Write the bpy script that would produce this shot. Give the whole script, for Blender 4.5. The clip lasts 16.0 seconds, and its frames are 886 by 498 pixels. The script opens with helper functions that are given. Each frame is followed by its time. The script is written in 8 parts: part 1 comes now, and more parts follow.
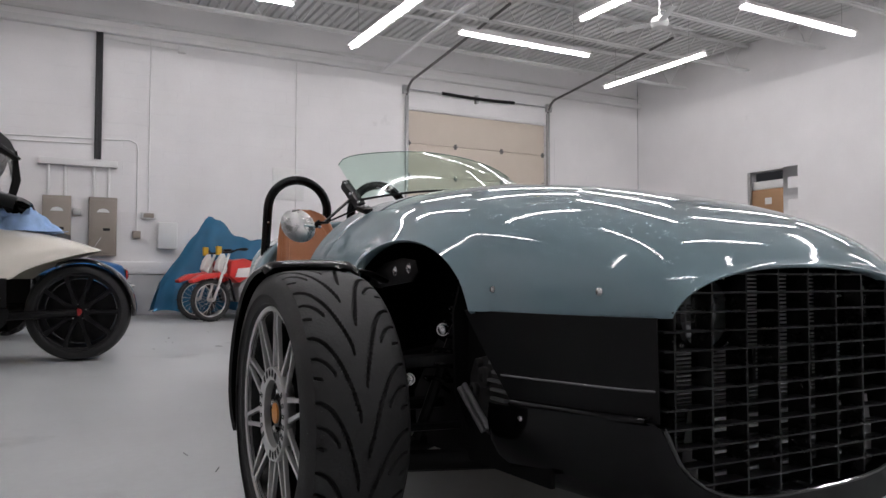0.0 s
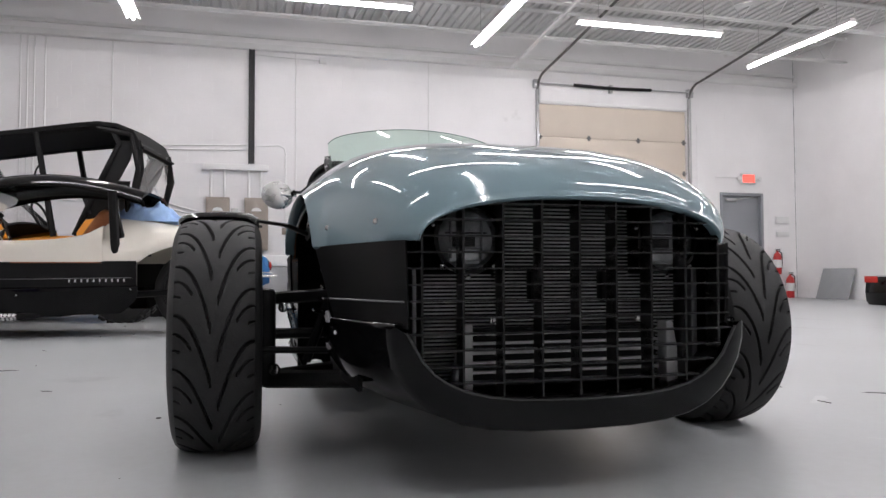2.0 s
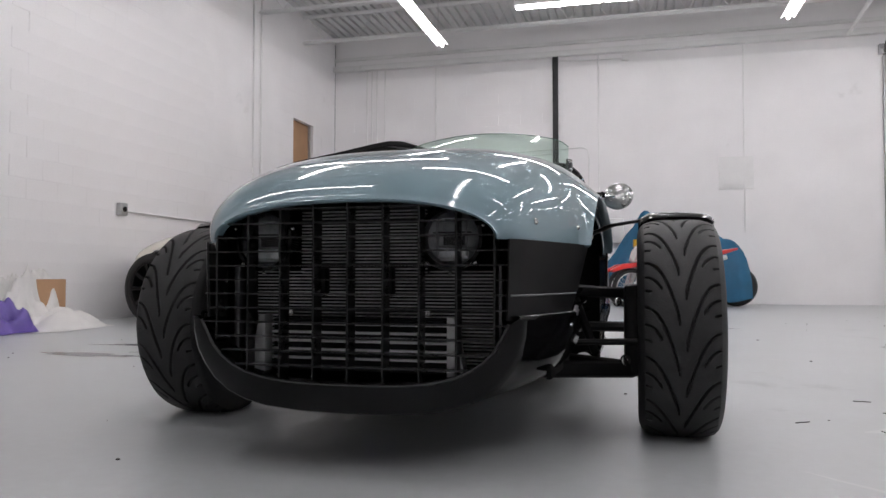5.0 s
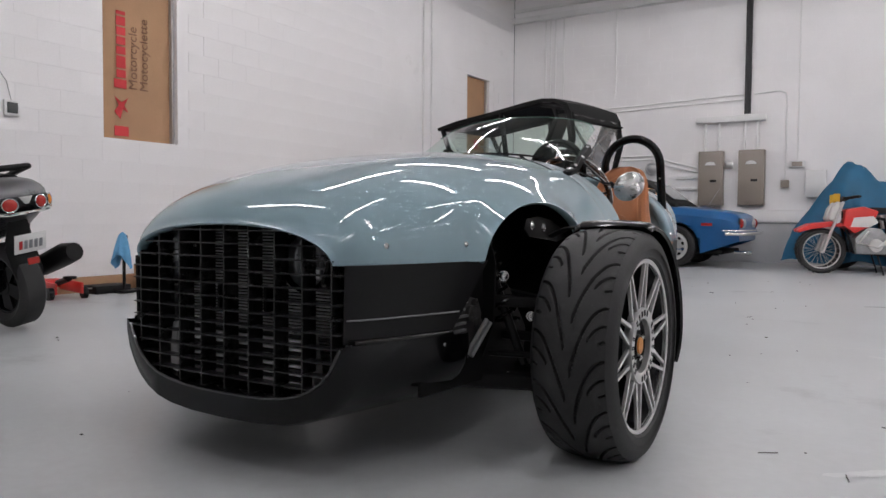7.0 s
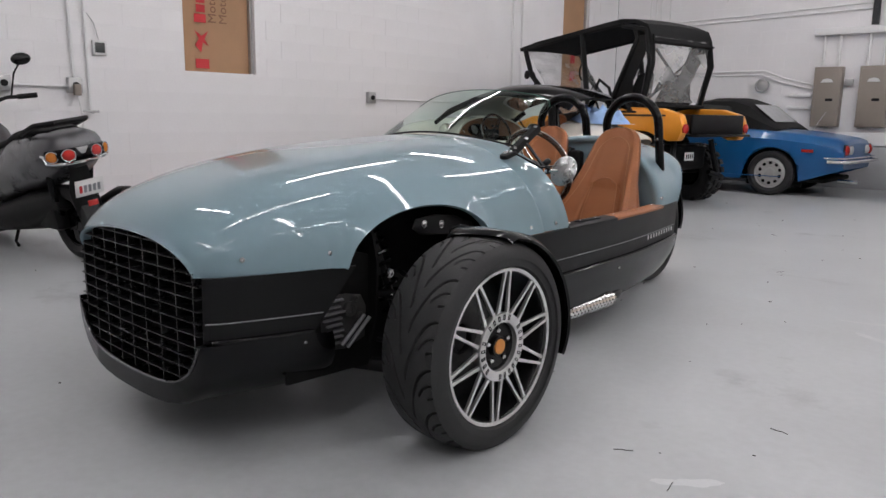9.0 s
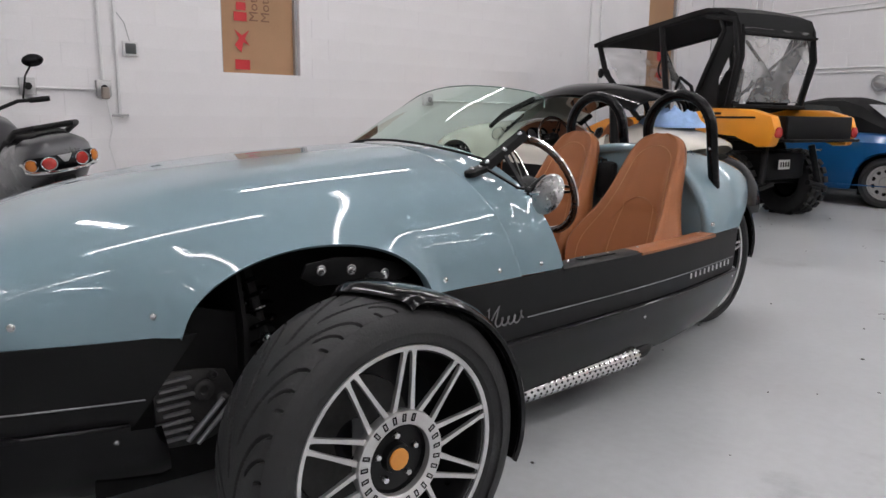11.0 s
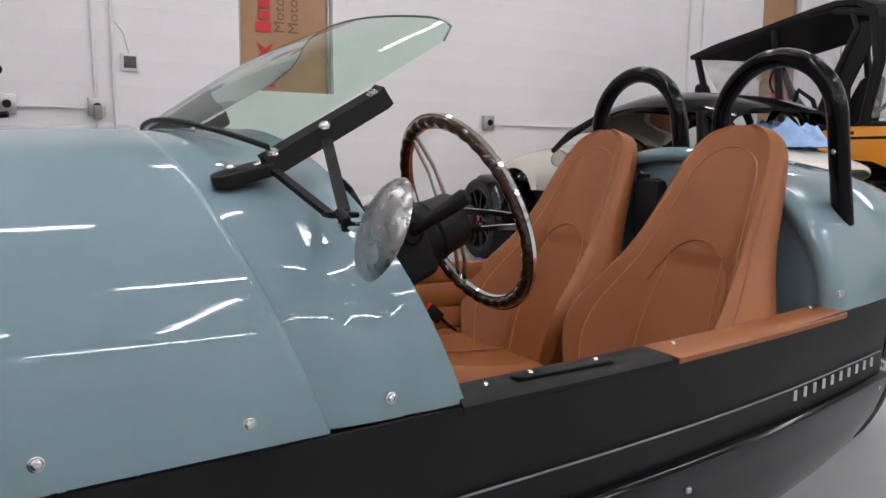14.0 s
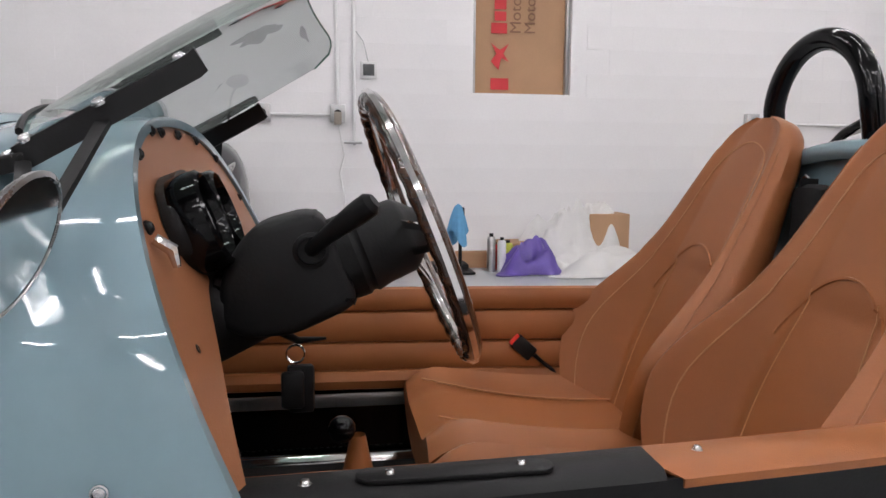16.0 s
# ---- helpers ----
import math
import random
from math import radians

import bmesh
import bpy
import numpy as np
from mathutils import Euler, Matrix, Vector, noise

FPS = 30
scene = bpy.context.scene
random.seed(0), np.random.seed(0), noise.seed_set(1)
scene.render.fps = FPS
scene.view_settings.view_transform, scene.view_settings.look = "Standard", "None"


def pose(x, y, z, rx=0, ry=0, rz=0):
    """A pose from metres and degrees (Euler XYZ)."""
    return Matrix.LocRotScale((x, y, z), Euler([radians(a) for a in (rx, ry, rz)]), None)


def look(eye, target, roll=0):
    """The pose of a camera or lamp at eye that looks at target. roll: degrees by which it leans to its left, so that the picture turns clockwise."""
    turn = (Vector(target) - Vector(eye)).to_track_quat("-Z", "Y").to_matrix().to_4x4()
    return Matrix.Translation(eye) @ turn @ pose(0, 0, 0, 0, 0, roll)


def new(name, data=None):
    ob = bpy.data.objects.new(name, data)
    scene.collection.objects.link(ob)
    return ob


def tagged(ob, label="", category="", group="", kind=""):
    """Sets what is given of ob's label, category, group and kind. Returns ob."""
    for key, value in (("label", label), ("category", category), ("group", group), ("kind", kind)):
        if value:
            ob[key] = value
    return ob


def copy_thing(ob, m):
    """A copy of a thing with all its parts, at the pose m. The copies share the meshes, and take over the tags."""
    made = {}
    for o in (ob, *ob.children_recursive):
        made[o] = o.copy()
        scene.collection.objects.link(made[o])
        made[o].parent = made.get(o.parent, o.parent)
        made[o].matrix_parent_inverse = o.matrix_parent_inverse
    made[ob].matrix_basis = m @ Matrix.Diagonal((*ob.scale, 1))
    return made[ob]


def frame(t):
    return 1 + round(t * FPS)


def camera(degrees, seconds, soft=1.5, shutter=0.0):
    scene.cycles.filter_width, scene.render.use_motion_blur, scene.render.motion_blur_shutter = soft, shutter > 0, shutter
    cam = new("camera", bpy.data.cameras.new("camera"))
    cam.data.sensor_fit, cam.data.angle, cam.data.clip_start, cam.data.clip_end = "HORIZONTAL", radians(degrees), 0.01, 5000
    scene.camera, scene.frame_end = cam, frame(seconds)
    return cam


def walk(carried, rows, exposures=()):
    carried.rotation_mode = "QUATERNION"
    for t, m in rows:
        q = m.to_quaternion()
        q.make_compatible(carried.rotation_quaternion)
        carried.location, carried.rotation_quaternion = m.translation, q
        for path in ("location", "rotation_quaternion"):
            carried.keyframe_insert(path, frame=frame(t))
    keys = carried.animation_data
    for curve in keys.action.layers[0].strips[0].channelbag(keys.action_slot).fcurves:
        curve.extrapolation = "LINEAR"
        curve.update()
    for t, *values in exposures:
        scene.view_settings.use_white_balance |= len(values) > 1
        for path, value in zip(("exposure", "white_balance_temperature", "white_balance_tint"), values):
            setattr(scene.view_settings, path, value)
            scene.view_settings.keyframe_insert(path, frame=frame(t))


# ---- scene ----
import functools

cam = camera(61.9, 16.0)
PATH = [
    (0, (-1.355, 0.031, 0.638), (-0.408, 1.791, 0.708), 0.1),
    (0.5, (-1.272, -0.13, 0.575), (-0.427, 1.681, 0.647), -0.0),
    (1, (-1.136, -0.306, 0.523), (-0.401, 1.553, 0.592), 0.0),
    (1.5, (-0.917, -0.43, 0.506), (-0.298, 1.47, 0.575), -0.1),
    (2, (-0.711, -0.513, 0.486), (-0.203, 1.42, 0.557), -0.2),
    (2.5, (-0.478, -0.586, 0.488), (-0.049, 1.366, 0.559), -0.1),
    (3, (-0.237, -0.639, 0.476), (0.022, 1.342, 0.554), -0.2),
    (3.5, (-0.004, -0.68, 0.464), (0.035, 1.318, 0.547), -0.1),
    (4, (0.206, -0.702, 0.47), (0.083, 1.293, 0.549), 0.0),
    (4.5, (0.433, -0.694, 0.473), (0.115, 1.279, 0.552), 0.2),
    (4.7, (0.527, -0.685, 0.47), (0.129, 1.273, 0.549), 0.1),
    (5.75, (1.018, -0.588, 0.535), (0.298, 1.267, 0.57), 0.2),
    (6.8, (1.438, -0.387, 0.653), (0.419, 1.334, 0.604), 0.3),
    (7, (1.505, -0.338, 0.675), (0.449, 1.359, 0.592), 0.4),
    (7.5, (1.706, -0.257, 0.783), (0.525, 1.35, 0.63), 0.5),
    (8, (1.923, -0.211, 0.868), (0.647, 1.315, 0.654), 0.6),
    (8.5, (2.109, -0.14, 0.974), (0.816, 1.357, 0.68), 0.6),
    (8.7, (2.162, -0.091, 0.991), (0.863, 1.393, 0.657), 0.7),
    (9.75, (2.235, 0.262, 1.05), (0.835, 1.647, 0.69), 0.6),
    (10.8, (2.072, 0.762, 1.028), (0.582, 2.041, 0.651), 0.6),
    (11, (2.035, 0.868, 1.02), (0.527, 2.133, 0.667), 0.6),
    (11.5, (1.951, 1.1, 0.963), (0.41, 2.34, 0.672), 0.6),
    (12, (1.844, 1.345, 0.934), (0.296, 2.581, 0.658), 0.4),
    (12.5, (1.73, 1.552, 0.926), (0.182, 2.788, 0.653), 0.4),
    (13, (1.616, 1.744, 0.92), (0.054, 2.963, 0.647), 0.4),
    (13.5, (1.484, 1.918, 0.898), (-0.137, 3.061, 0.64), 0.3),
    (14, (1.34, 2.088, 0.886), (-0.353, 3.123, 0.634), 0.4),
    (14.5, (1.224, 2.253, 0.858), (-0.534, 3.173, 0.608), 0.4),
    (15, (1.181, 2.389, 0.826), (-0.662, 3.125, 0.583), 0.4),
    (15.5, (1.185, 2.534, 0.821), (-0.73, 3.057, 0.576), 0.4),
    (16, (1.189, 2.685, 0.871), (-0.771, 3.004, 0.63), 0.4),
]
walk(cam, [(t, look(eye, target, roll)) for t, eye, target, roll in PATH],
     exposures=[(0.0, 0.0), (1.0, 0.20), (2.0, 0.48), (3.5, 0.46), (4.7, 0.28), (7.0, 0.18), (8.7, 0.18), (11.0, 0.24), (12.5, 0.30), (14.0, 0.30), (15.0, 0.40), (16.0, 0.50)])

# ---- light: a closed hall, lit by its fluorescent strips ----
world = bpy.data.worlds.new("world")
scene.world = world
world.use_nodes = True
world.node_tree.nodes["Background"].inputs[0].default_value = (0.02, 0.02, 0.022, 1)
TUBE_GLOW = 39.0        # radiance of the lamp tubes
ROOM_L, ROOM_R, ROOM_F, ROOM_B, ROOM_H = -4.92, 10.35, -10.5, 12.53, 5.05


# ---- mesh helpers ----
V = Vector


def finish(name, bm, material, parent, label, sharp=38):
    bmesh.ops.remove_doubles(bm, verts=bm.verts, dist=1e-5)
    bmesh.ops.recalc_face_normals(bm, faces=bm.faces)
    me = bpy.data.meshes.new(name)
    bm.to_mesh(me)
    bm.free()
    me.materials.append(material)
    me.polygons.foreach_set("use_smooth", [True] * len(me.polygons))
    me.set_sharp_from_angle(angle=radians(sharp))
    ob = new(name, me)
    if parent is not None:
        ob.parent = parent
    if label:
        ob["label"] = label
    return ob


def part(name, bm, material, parent=None, label="", sharp=38):
    """One mesh object under a thing or a part."""
    return finish(name, bm, material, parent, label, sharp)


def thing(name, loc, label, category, group="", kind="", rz=0.0):
    """An Empty at the base of a thing that has parts."""
    ob = new(name)
    ob.empty_display_size = 0.1
    ob.matrix_basis = pose(*loc, 0, 0, rz)
    return tagged(ob, label, category, group, kind)


def single(name, bm, material, label, category, group="", kind="", sharp=38):
    return tagged(finish(name, bm, material, None, "", sharp), label, category, group, kind)


def again(name, ob, m, parent):
    """The same mesh once more, as a part of its own."""
    o = new(name, ob.data)
    o.parent = parent
    o.matrix_basis = m
    return o


def quads(bm, rows, wrap=False, close=False):
    """A sheet of faces over rows of points."""
    vs = [[bm.verts.new(p) for p in r] for r in rows]
    n = len(vs)
    for i in range(n if close else n - 1):
        a, b = vs[i], vs[(i + 1) % n]
        m = len(a)
        for j in range(m if wrap else m - 1):
            k = (j + 1) % m
            bm.faces.new((a[j], a[k], b[k], b[j]))
    return vs


def cap(bm, ring):
    try:
        bm.faces.new(ring)
    except ValueError:
        pass


def tube(bm, pts, r, seg=10, closed=False, flat=1.0):
    """A round bar along points; r is one radius or one for each point."""
    pts = [V(p) for p in pts]
    n = len(pts)
    rs = r if isinstance(r, (list, tuple)) else [r] * n
    tang = []
    for i in range(n):
        a = pts[i - 1] if (i > 0 or closed) else pts[0]
        b = pts[(i + 1) % n] if (i < n - 1 or closed) else pts[-1]
        tang.append((b - a).normalized())
    up = V((0, 0, 1)) if abs(tang[0].z) < 0.9 else V((1, 0, 0))
    u = (up - tang[0] * up.dot(tang[0])).normalized()
    rows = []
    for i in range(n):
        u = (u - tang[i] * u.dot(tang[i])).normalized()
        w = tang[i].cross(u)
        rows.append([pts[i] + (u * math.cos(2 * math.pi * k / seg) * flat + w * math.sin(2 * math.pi * k / seg)) * rs[i] for k in range(seg)])
    vs = quads(bm, rows, wrap=True, close=closed)
    if not closed:
        cap(bm, vs[0][::-1])
        cap(bm, vs[-1])


def lathe(bm, prof, seg=24, m=Matrix(), caps=False):
    """Turns a profile of (radius, height) about the z of m."""
    rows = [[m @ V((r * math.cos(2 * math.pi * k / seg), r * math.sin(2 * math.pi * k / seg), h)) for k in range(seg)] for r, h in prof]
    vs = quads(bm, rows, wrap=True)
    if caps:
        cap(bm, vs[0][::-1])
        cap(bm, vs[-1])


def merge(bm, other):
    me = bpy.data.meshes.new("tmp")
    other.to_mesh(me)
    other.free()
    bm.from_mesh(me)
    bpy.data.meshes.remove(me)


def box(bm, size, loc=(0, 0, 0), bevel=0.0, m=Matrix(), segs=2):
    b = bmesh.new()
    bmesh.ops.create_cube(b, size=1.0, matrix=Matrix.Diagonal((*size, 1)))
    if bevel:
        bmesh.ops.bevel(b, geom=b.edges[:], offset=bevel, segments=segs, affect="EDGES", profile=0.5)
    bmesh.ops.transform(b, matrix=m @ Matrix.Translation(loc), verts=b.verts)
    merge(bm, b)


def prism(bm, pts, depth, m=Matrix(), bevel=0.0):
    """A flat outline given in x and y, raised along z."""
    b = bmesh.new()
    lo = [b.verts.new((x, y, 0)) for x, y in pts]
    hi = [b.verts.new((x, y, depth)) for x, y in pts]
    n = len(pts)
    b.faces.new(lo[::-1])
    b.faces.new(hi)
    for i in range(n):
        b.faces.new((lo[i], lo[(i + 1) % n], hi[(i + 1) % n], hi[i]))
    if bevel:
        bmesh.ops.bevel(b, geom=b.edges[:], offset=bevel, segments=2, affect="EDGES", profile=0.5)
    bmesh.ops.transform(b, matrix=m, verts=b.verts)
    merge(bm, b)


def ball(bm, r, loc, scale=(1, 1, 1), u=16, v=10, m=Matrix()):
    b = bmesh.new()
    bmesh.ops.create_uvsphere(b, u_segments=u, v_segments=v, radius=r)
    bmesh.ops.transform(b, matrix=m @ Matrix.Translation(loc) @ Matrix.Diagonal((*scale, 1)), verts=b.verts)
    merge(bm, b)


def thick(bm, d):
    """Gives an open sheet a thickness."""
    bmesh.ops.recalc_face_normals(bm, faces=bm.faces)
    bmesh.ops.solidify(bm, geom=bm.faces[:], thickness=d)


def lettering(text, size, depth, material, name, parent, m):
    """Raised letters in the built-in font."""
    cu = bpy.data.curves.new(name, "FONT")
    cu.body, cu.size, cu.extrude = text, size, depth
    ob = bpy.data.objects.new("tmp_text", cu)
    scene.collection.objects.link(ob)
    me = bpy.data.meshes.new_from_object(ob.evaluated_get(bpy.context.evaluated_depsgraph_get()))
    bpy.data.objects.remove(ob)
    bpy.data.curves.remove(cu)
    me.materials.clear()
    me.materials.append(material)
    o = new(name, me)
    o.parent = parent
    o.matrix_basis = m
    return o


def lerp(tab, x):
    """Smooth reading of a table of (x, value)."""
    if x <= tab[0][0]:
        return tab[0][1]
    for i in range(len(tab) - 1):
        (x0, y0), (x1, y1) = tab[i], tab[i + 1]
        if x <= x1:
            h = x1 - x0
            s = (x - x0) / h
            d0 = (y1 - tab[i - 1][1]) / (x1 - tab[i - 1][0]) if i else (y1 - y0) / h
            d1 = (tab[i + 2][1] - y0) / (tab[i + 2][0] - x0) if i + 2 < len(tab) else (y1 - y0) / h
            return (2 * s**3 - 3 * s**2 + 1) * y0 + (s**3 - 2 * s**2 + s) * h * d0 + (-2 * s**3 + 3 * s**2) * y1 + (s**3 - s**2) * h * d1
    return tab[-1][1]


# ---- materials ----
def surf(name, rgb, rough=0.5, metal=0.0, var=0.08, scale=6.0, fine=120.0, bump=0.05, coat=0.0, rough_var=0.08, spec=0.5, dirt=None, dirt_at=0.62, dirt_scale=2.0, coords="Object", transmission=0.0, stretch=(1, 1, 1), emit=0.0):
    """A surface with coarse and fine variation, fine relief and, if asked for, patches of dirt."""
    m = bpy.data.materials.new(name)
    m.use_nodes = True
    nt = m.node_tree
    n, l = nt.nodes, nt.links
    b = n["Principled BSDF"]
    b.inputs["Metallic"].default_value = metal
    b.inputs["Specular IOR Level"].default_value = spec
    b.inputs["Coat Weight"].default_value = coat
    b.inputs["Coat Roughness"].default_value = 0.03
    b.inputs["Transmission Weight"].default_value = transmission
    tc = n.new("ShaderNodeTexCoord")
    mp = n.new("ShaderNodeMapping")
    mp.inputs["Scale"].default_value = stretch
    l.new(tc.outputs[coords], mp.inputs[0])
    big, small = n.new("ShaderNodeTexNoise"), n.new("ShaderNodeTexNoise")
    big.inputs["Scale"].default_value, big.inputs["Detail"].default_value = scale, 5
    small.inputs["Scale"].default_value, small.inputs["Detail"].default_value = fine, 3
    l.new(mp.outputs[0], big.inputs[0])
    l.new(mp.outputs[0], small.inputs[0])
    mix = n.new("ShaderNodeMath")
    mix.operation = "MULTIPLY_ADD"
    mix.inputs[1].default_value = 0.7
    sc = n.new("ShaderNodeMath")
    sc.operation = "MULTIPLY"
    sc.inputs[1].default_value = 0.3
    l.new(small.outputs[0], sc.inputs[0])
    l.new(big.outputs[0], mix.inputs[0])
    l.new(sc.outputs[0], mix.inputs[2])
    ramp = n.new("ShaderNodeValToRGB")
    lo = [max(0.0, c * (1 - var)) for c in rgb]
    hi = [min(1.0, c * (1 + var)) for c in rgb]
    ramp.color_ramp.elements[0].position, ramp.color_ramp.elements[0].color = 0.3, (*lo, 1)
    ramp.color_ramp.elements[1].position, ramp.color_ramp.elements[1].color = 0.7, (*hi, 1)
    l.new(mix.outputs[0], ramp.inputs[0])
    colour = ramp.outputs[0]
    if dirt:
        dn = n.new("ShaderNodeTexNoise")
        dn.inputs["Scale"].default_value, dn.inputs["Detail"].default_value, dn.inputs["Roughness"].default_value = dirt_scale, 8, 0.65
        l.new(mp.outputs[0], dn.inputs[0])
        dr = n.new("ShaderNodeValToRGB")
        dr.color_ramp.elements[0].position, dr.color_ramp.elements[1].position = dirt_at, dirt_at + 0.12
        l.new(dn.outputs[0], dr.inputs[0])
        mx = n.new("ShaderNodeMix")
        mx.data_type = "RGBA"
        l.new(dr.outputs[0], mx.inputs[0])
        l.new(colour, mx.inputs[6])
        mx.inputs[7].default_value = (*dirt, 1)
        colour = mx.outputs[2]
    l.new(colour, b.inputs["Base Color"])
    rr = n.new("ShaderNodeMapRange")
    rr.inputs["To Min"].default_value, rr.inputs["To Max"].default_value = max(0.0, rough - rough_var), min(1.0, rough + rough_var)
    l.new(mix.outputs[0], rr.inputs[0])
    l.new(rr.outputs[0], b.inputs["Roughness"])
    if bump:
        bp = n.new("ShaderNodeBump")
        bp.inputs["Strength"].default_value = bump
        bp.inputs["Distance"].default_value = 0.004
        l.new(small.outputs[0], bp.inputs["Height"])
        l.new(bp.outputs[0], b.inputs["Normal"])
    if emit:
        b.inputs["Emission Color"].default_value = (*rgb, 1)
        b.inputs["Emission Strength"].default_value = emit
    return m


def glow(name, rgb, strength):
    m = bpy.data.materials.new(name)
    m.use_nodes = True
    nt = m.node_tree
    e = nt.nodes.new("ShaderNodeEmission")
    e.inputs[0].default_value, e.inputs[1].default_value = (*rgb, 1), strength
    nt.links.new(e.outputs[0], nt.nodes["Material Output"].inputs[0])
    return m


def pane(name, rgb, rough=0.0, clear=0.85, ior=1.45):
    """Thin glass or clear film: mostly see-through, glossy by Fresnel."""
    m = bpy.data.materials.new(name)
    m.use_nodes = True
    nt = m.node_tree
    n, l = nt.nodes, nt.links
    n.remove(n["Principled BSDF"])
    tr, gl, fr, mx = n.new("ShaderNodeBsdfTransparent"), n.new("ShaderNodeBsdfGlossy"), n.new("ShaderNodeFresnel"), n.new("ShaderNodeMixShader")
    tr.inputs[0].default_value = (*rgb, 1)
    gl.inputs["Roughness"].default_value = rough
    fr.inputs[0].default_value = ior
    sc = n.new("ShaderNodeMath")
    sc.operation = "MULTIPLY"
    sc.inputs[1].default_value = 0.9
    l.new(fr.outputs[0], sc.inputs[0])
    l.new(sc.outputs[0], mx.inputs[0])
    l.new(tr.outputs[0], mx.inputs[1])
    l.new(gl.outputs[0], mx.inputs[2])
    l.new(mx.outputs[0], n["Material Output"].inputs[0])
    return m


def hazy(name, colour, clear):
    """A dull plastic film that lets part of the light straight through."""
    m = bpy.data.materials.new(name)
    m.use_nodes = True
    nt = m.node_tree
    nt.nodes.clear()
    out = nt.nodes.new("ShaderNodeOutputMaterial")
    mix = nt.nodes.new("ShaderNodeMixShader")
    see = nt.nodes.new("ShaderNodeBsdfTransparent")
    body = nt.nodes.new("ShaderNodeBsdfPrincipled")
    body.inputs["Base Color"].default_value = (*colour, 1)
    body.inputs["Roughness"].default_value = 0.25
    cloud = nt.nodes.new("ShaderNodeTexNoise")
    cloud.inputs["Scale"].default_value = 4.0
    ramp = nt.nodes.new("ShaderNodeMapRange")
    ramp.inputs["To Min"].default_value = clear - 0.25
    ramp.inputs["To Max"].default_value = clear + 0.25
    nt.links.new(cloud.outputs["Fac"], ramp.inputs["Value"])
    nt.links.new(ramp.outputs["Result"], mix.inputs["Fac"])
    nt.links.new(body.outputs[0], mix.inputs[1])
    nt.links.new(see.outputs[0], mix.inputs[2])
    nt.links.new(mix.outputs[0], out.inputs["Surface"])
    return m



WHITE_WALL = surf("white_block_paint", (0.83, 0.82, 0.82), 0.55, var=0.05, scale=1.3, fine=70, bump=0.22, rough_var=0.1, dirt=(0.66, 0.65, 0.64), dirt_at=0.66, dirt_scale=1.1)
WHITE_STEEL = surf("white_painted_steel", (0.76, 0.76, 0.75), 0.45, var=0.06, scale=3, fine=60, bump=0.05, dirt=(0.6, 0.59, 0.57), dirt_at=0.68)
WHITE_DECK = surf("white_roof_deck", (0.70, 0.70, 0.69), 0.6, var=0.07, scale=1.6, fine=40, bump=0.06)
FLOOR = surf("grey_epoxy_floor", (0.44, 0.455, 0.46), 0.36, var=0.13, scale=1.3, fine=26, bump=0.05, rough_var=0.15, coat=0.0, dirt=(0.31, 0.32, 0.325), dirt_at=0.60, dirt_scale=1.1)
GREY_BASE = surf("grey_base_paint", (0.40, 0.40, 0.41), 0.5, var=0.08, scale=2.0, fine=50, bump=0.1)
GREY_DOOR = surf("grey_door_paint", (0.24, 0.25, 0.27), 0.45, var=0.06, scale=3)
BEIGE_DOOR = surf("beige_door_panel", (0.66, 0.58, 0.49), 0.5, var=0.05, scale=1.5, fine=50, bump=0.05, dirt=(0.47, 0.4, 0.31), dirt_at=0.64)
GALV = surf("galvanised_steel", (0.45, 0.45, 0.45), 0.4, metal=0.8, var=0.15, scale=9)
BLACK_PLASTIC = surf("black_plastic", (0.006, 0.006, 0.0063), 0.5, var=0.25, scale=14, fine=260, bump=0.08, spec=0.2)
BLACK_FABRIC = surf("black_fabric", (0.008, 0.008, 0.0084), 0.85, var=0.3, scale=9, fine=320, bump=0.25, spec=0.3)
BLACK_GLOSS = surf("black_gloss", (0.003, 0.003, 0.0034), 0.10, var=0.2, scale=4, fine=60, bump=0.0, rough_var=0.03, spec=0.2)
BLACK_SATIN = surf("black_satin_panel", (0.006, 0.006, 0.0064), 0.44, var=0.18, scale=5, fine=240, bump=0.05, rough_var=0.06, spec=0.2)
BLACK_HOLLOW = surf("black_panel_and_hole", (0.005, 0.005, 0.005), 0.75, var=0.2, scale=7, fine=90, bump=0.08, spec=0.15)
RUBBER = surf("tyre_rubber", (0.015, 0.015, 0.0155), 0.6, var=0.3, scale=10, fine=170, bump=0.2, dirt=(0.22, 0.215, 0.20), dirt_at=0.675, dirt_scale=150, spec=0.45)
CHROME = surf("polished_metal", (0.78, 0.77, 0.76), 0.1, metal=1.0, var=0.06, scale=8, fine=90, bump=0.0, rough_var=0.05)
BRUSHED = surf("brushed_aluminium", (0.62, 0.61, 0.60), 0.3, metal=1.0, var=0.14, scale=5, fine=150, bump=0.08, stretch=(1, 1, 9))
BOLT_STEEL = surf("bolt_steel", (0.66, 0.66, 0.66), 0.2, metal=1.0, var=0.1, scale=40, bump=0.0)
CARD = surf("brown_cardboard", (0.40, 0.235, 0.13), 0.8, var=0.1, scale=3, fine=90, bump=0.12, dirt=(0.30, 0.17, 0.09), dirt_at=0.66)
RED_INK = surf("red_ink", (0.50, 0.025, 0.03), 0.65, var=0.1)
BROWN_INK = surf("brown_ink", (0.20, 0.10, 0.055), 0.7, var=0.1)
BEIGE_BOX = surf("taupe_enamel", (0.27, 0.23, 0.195), 0.45, var=0.06, scale=4)
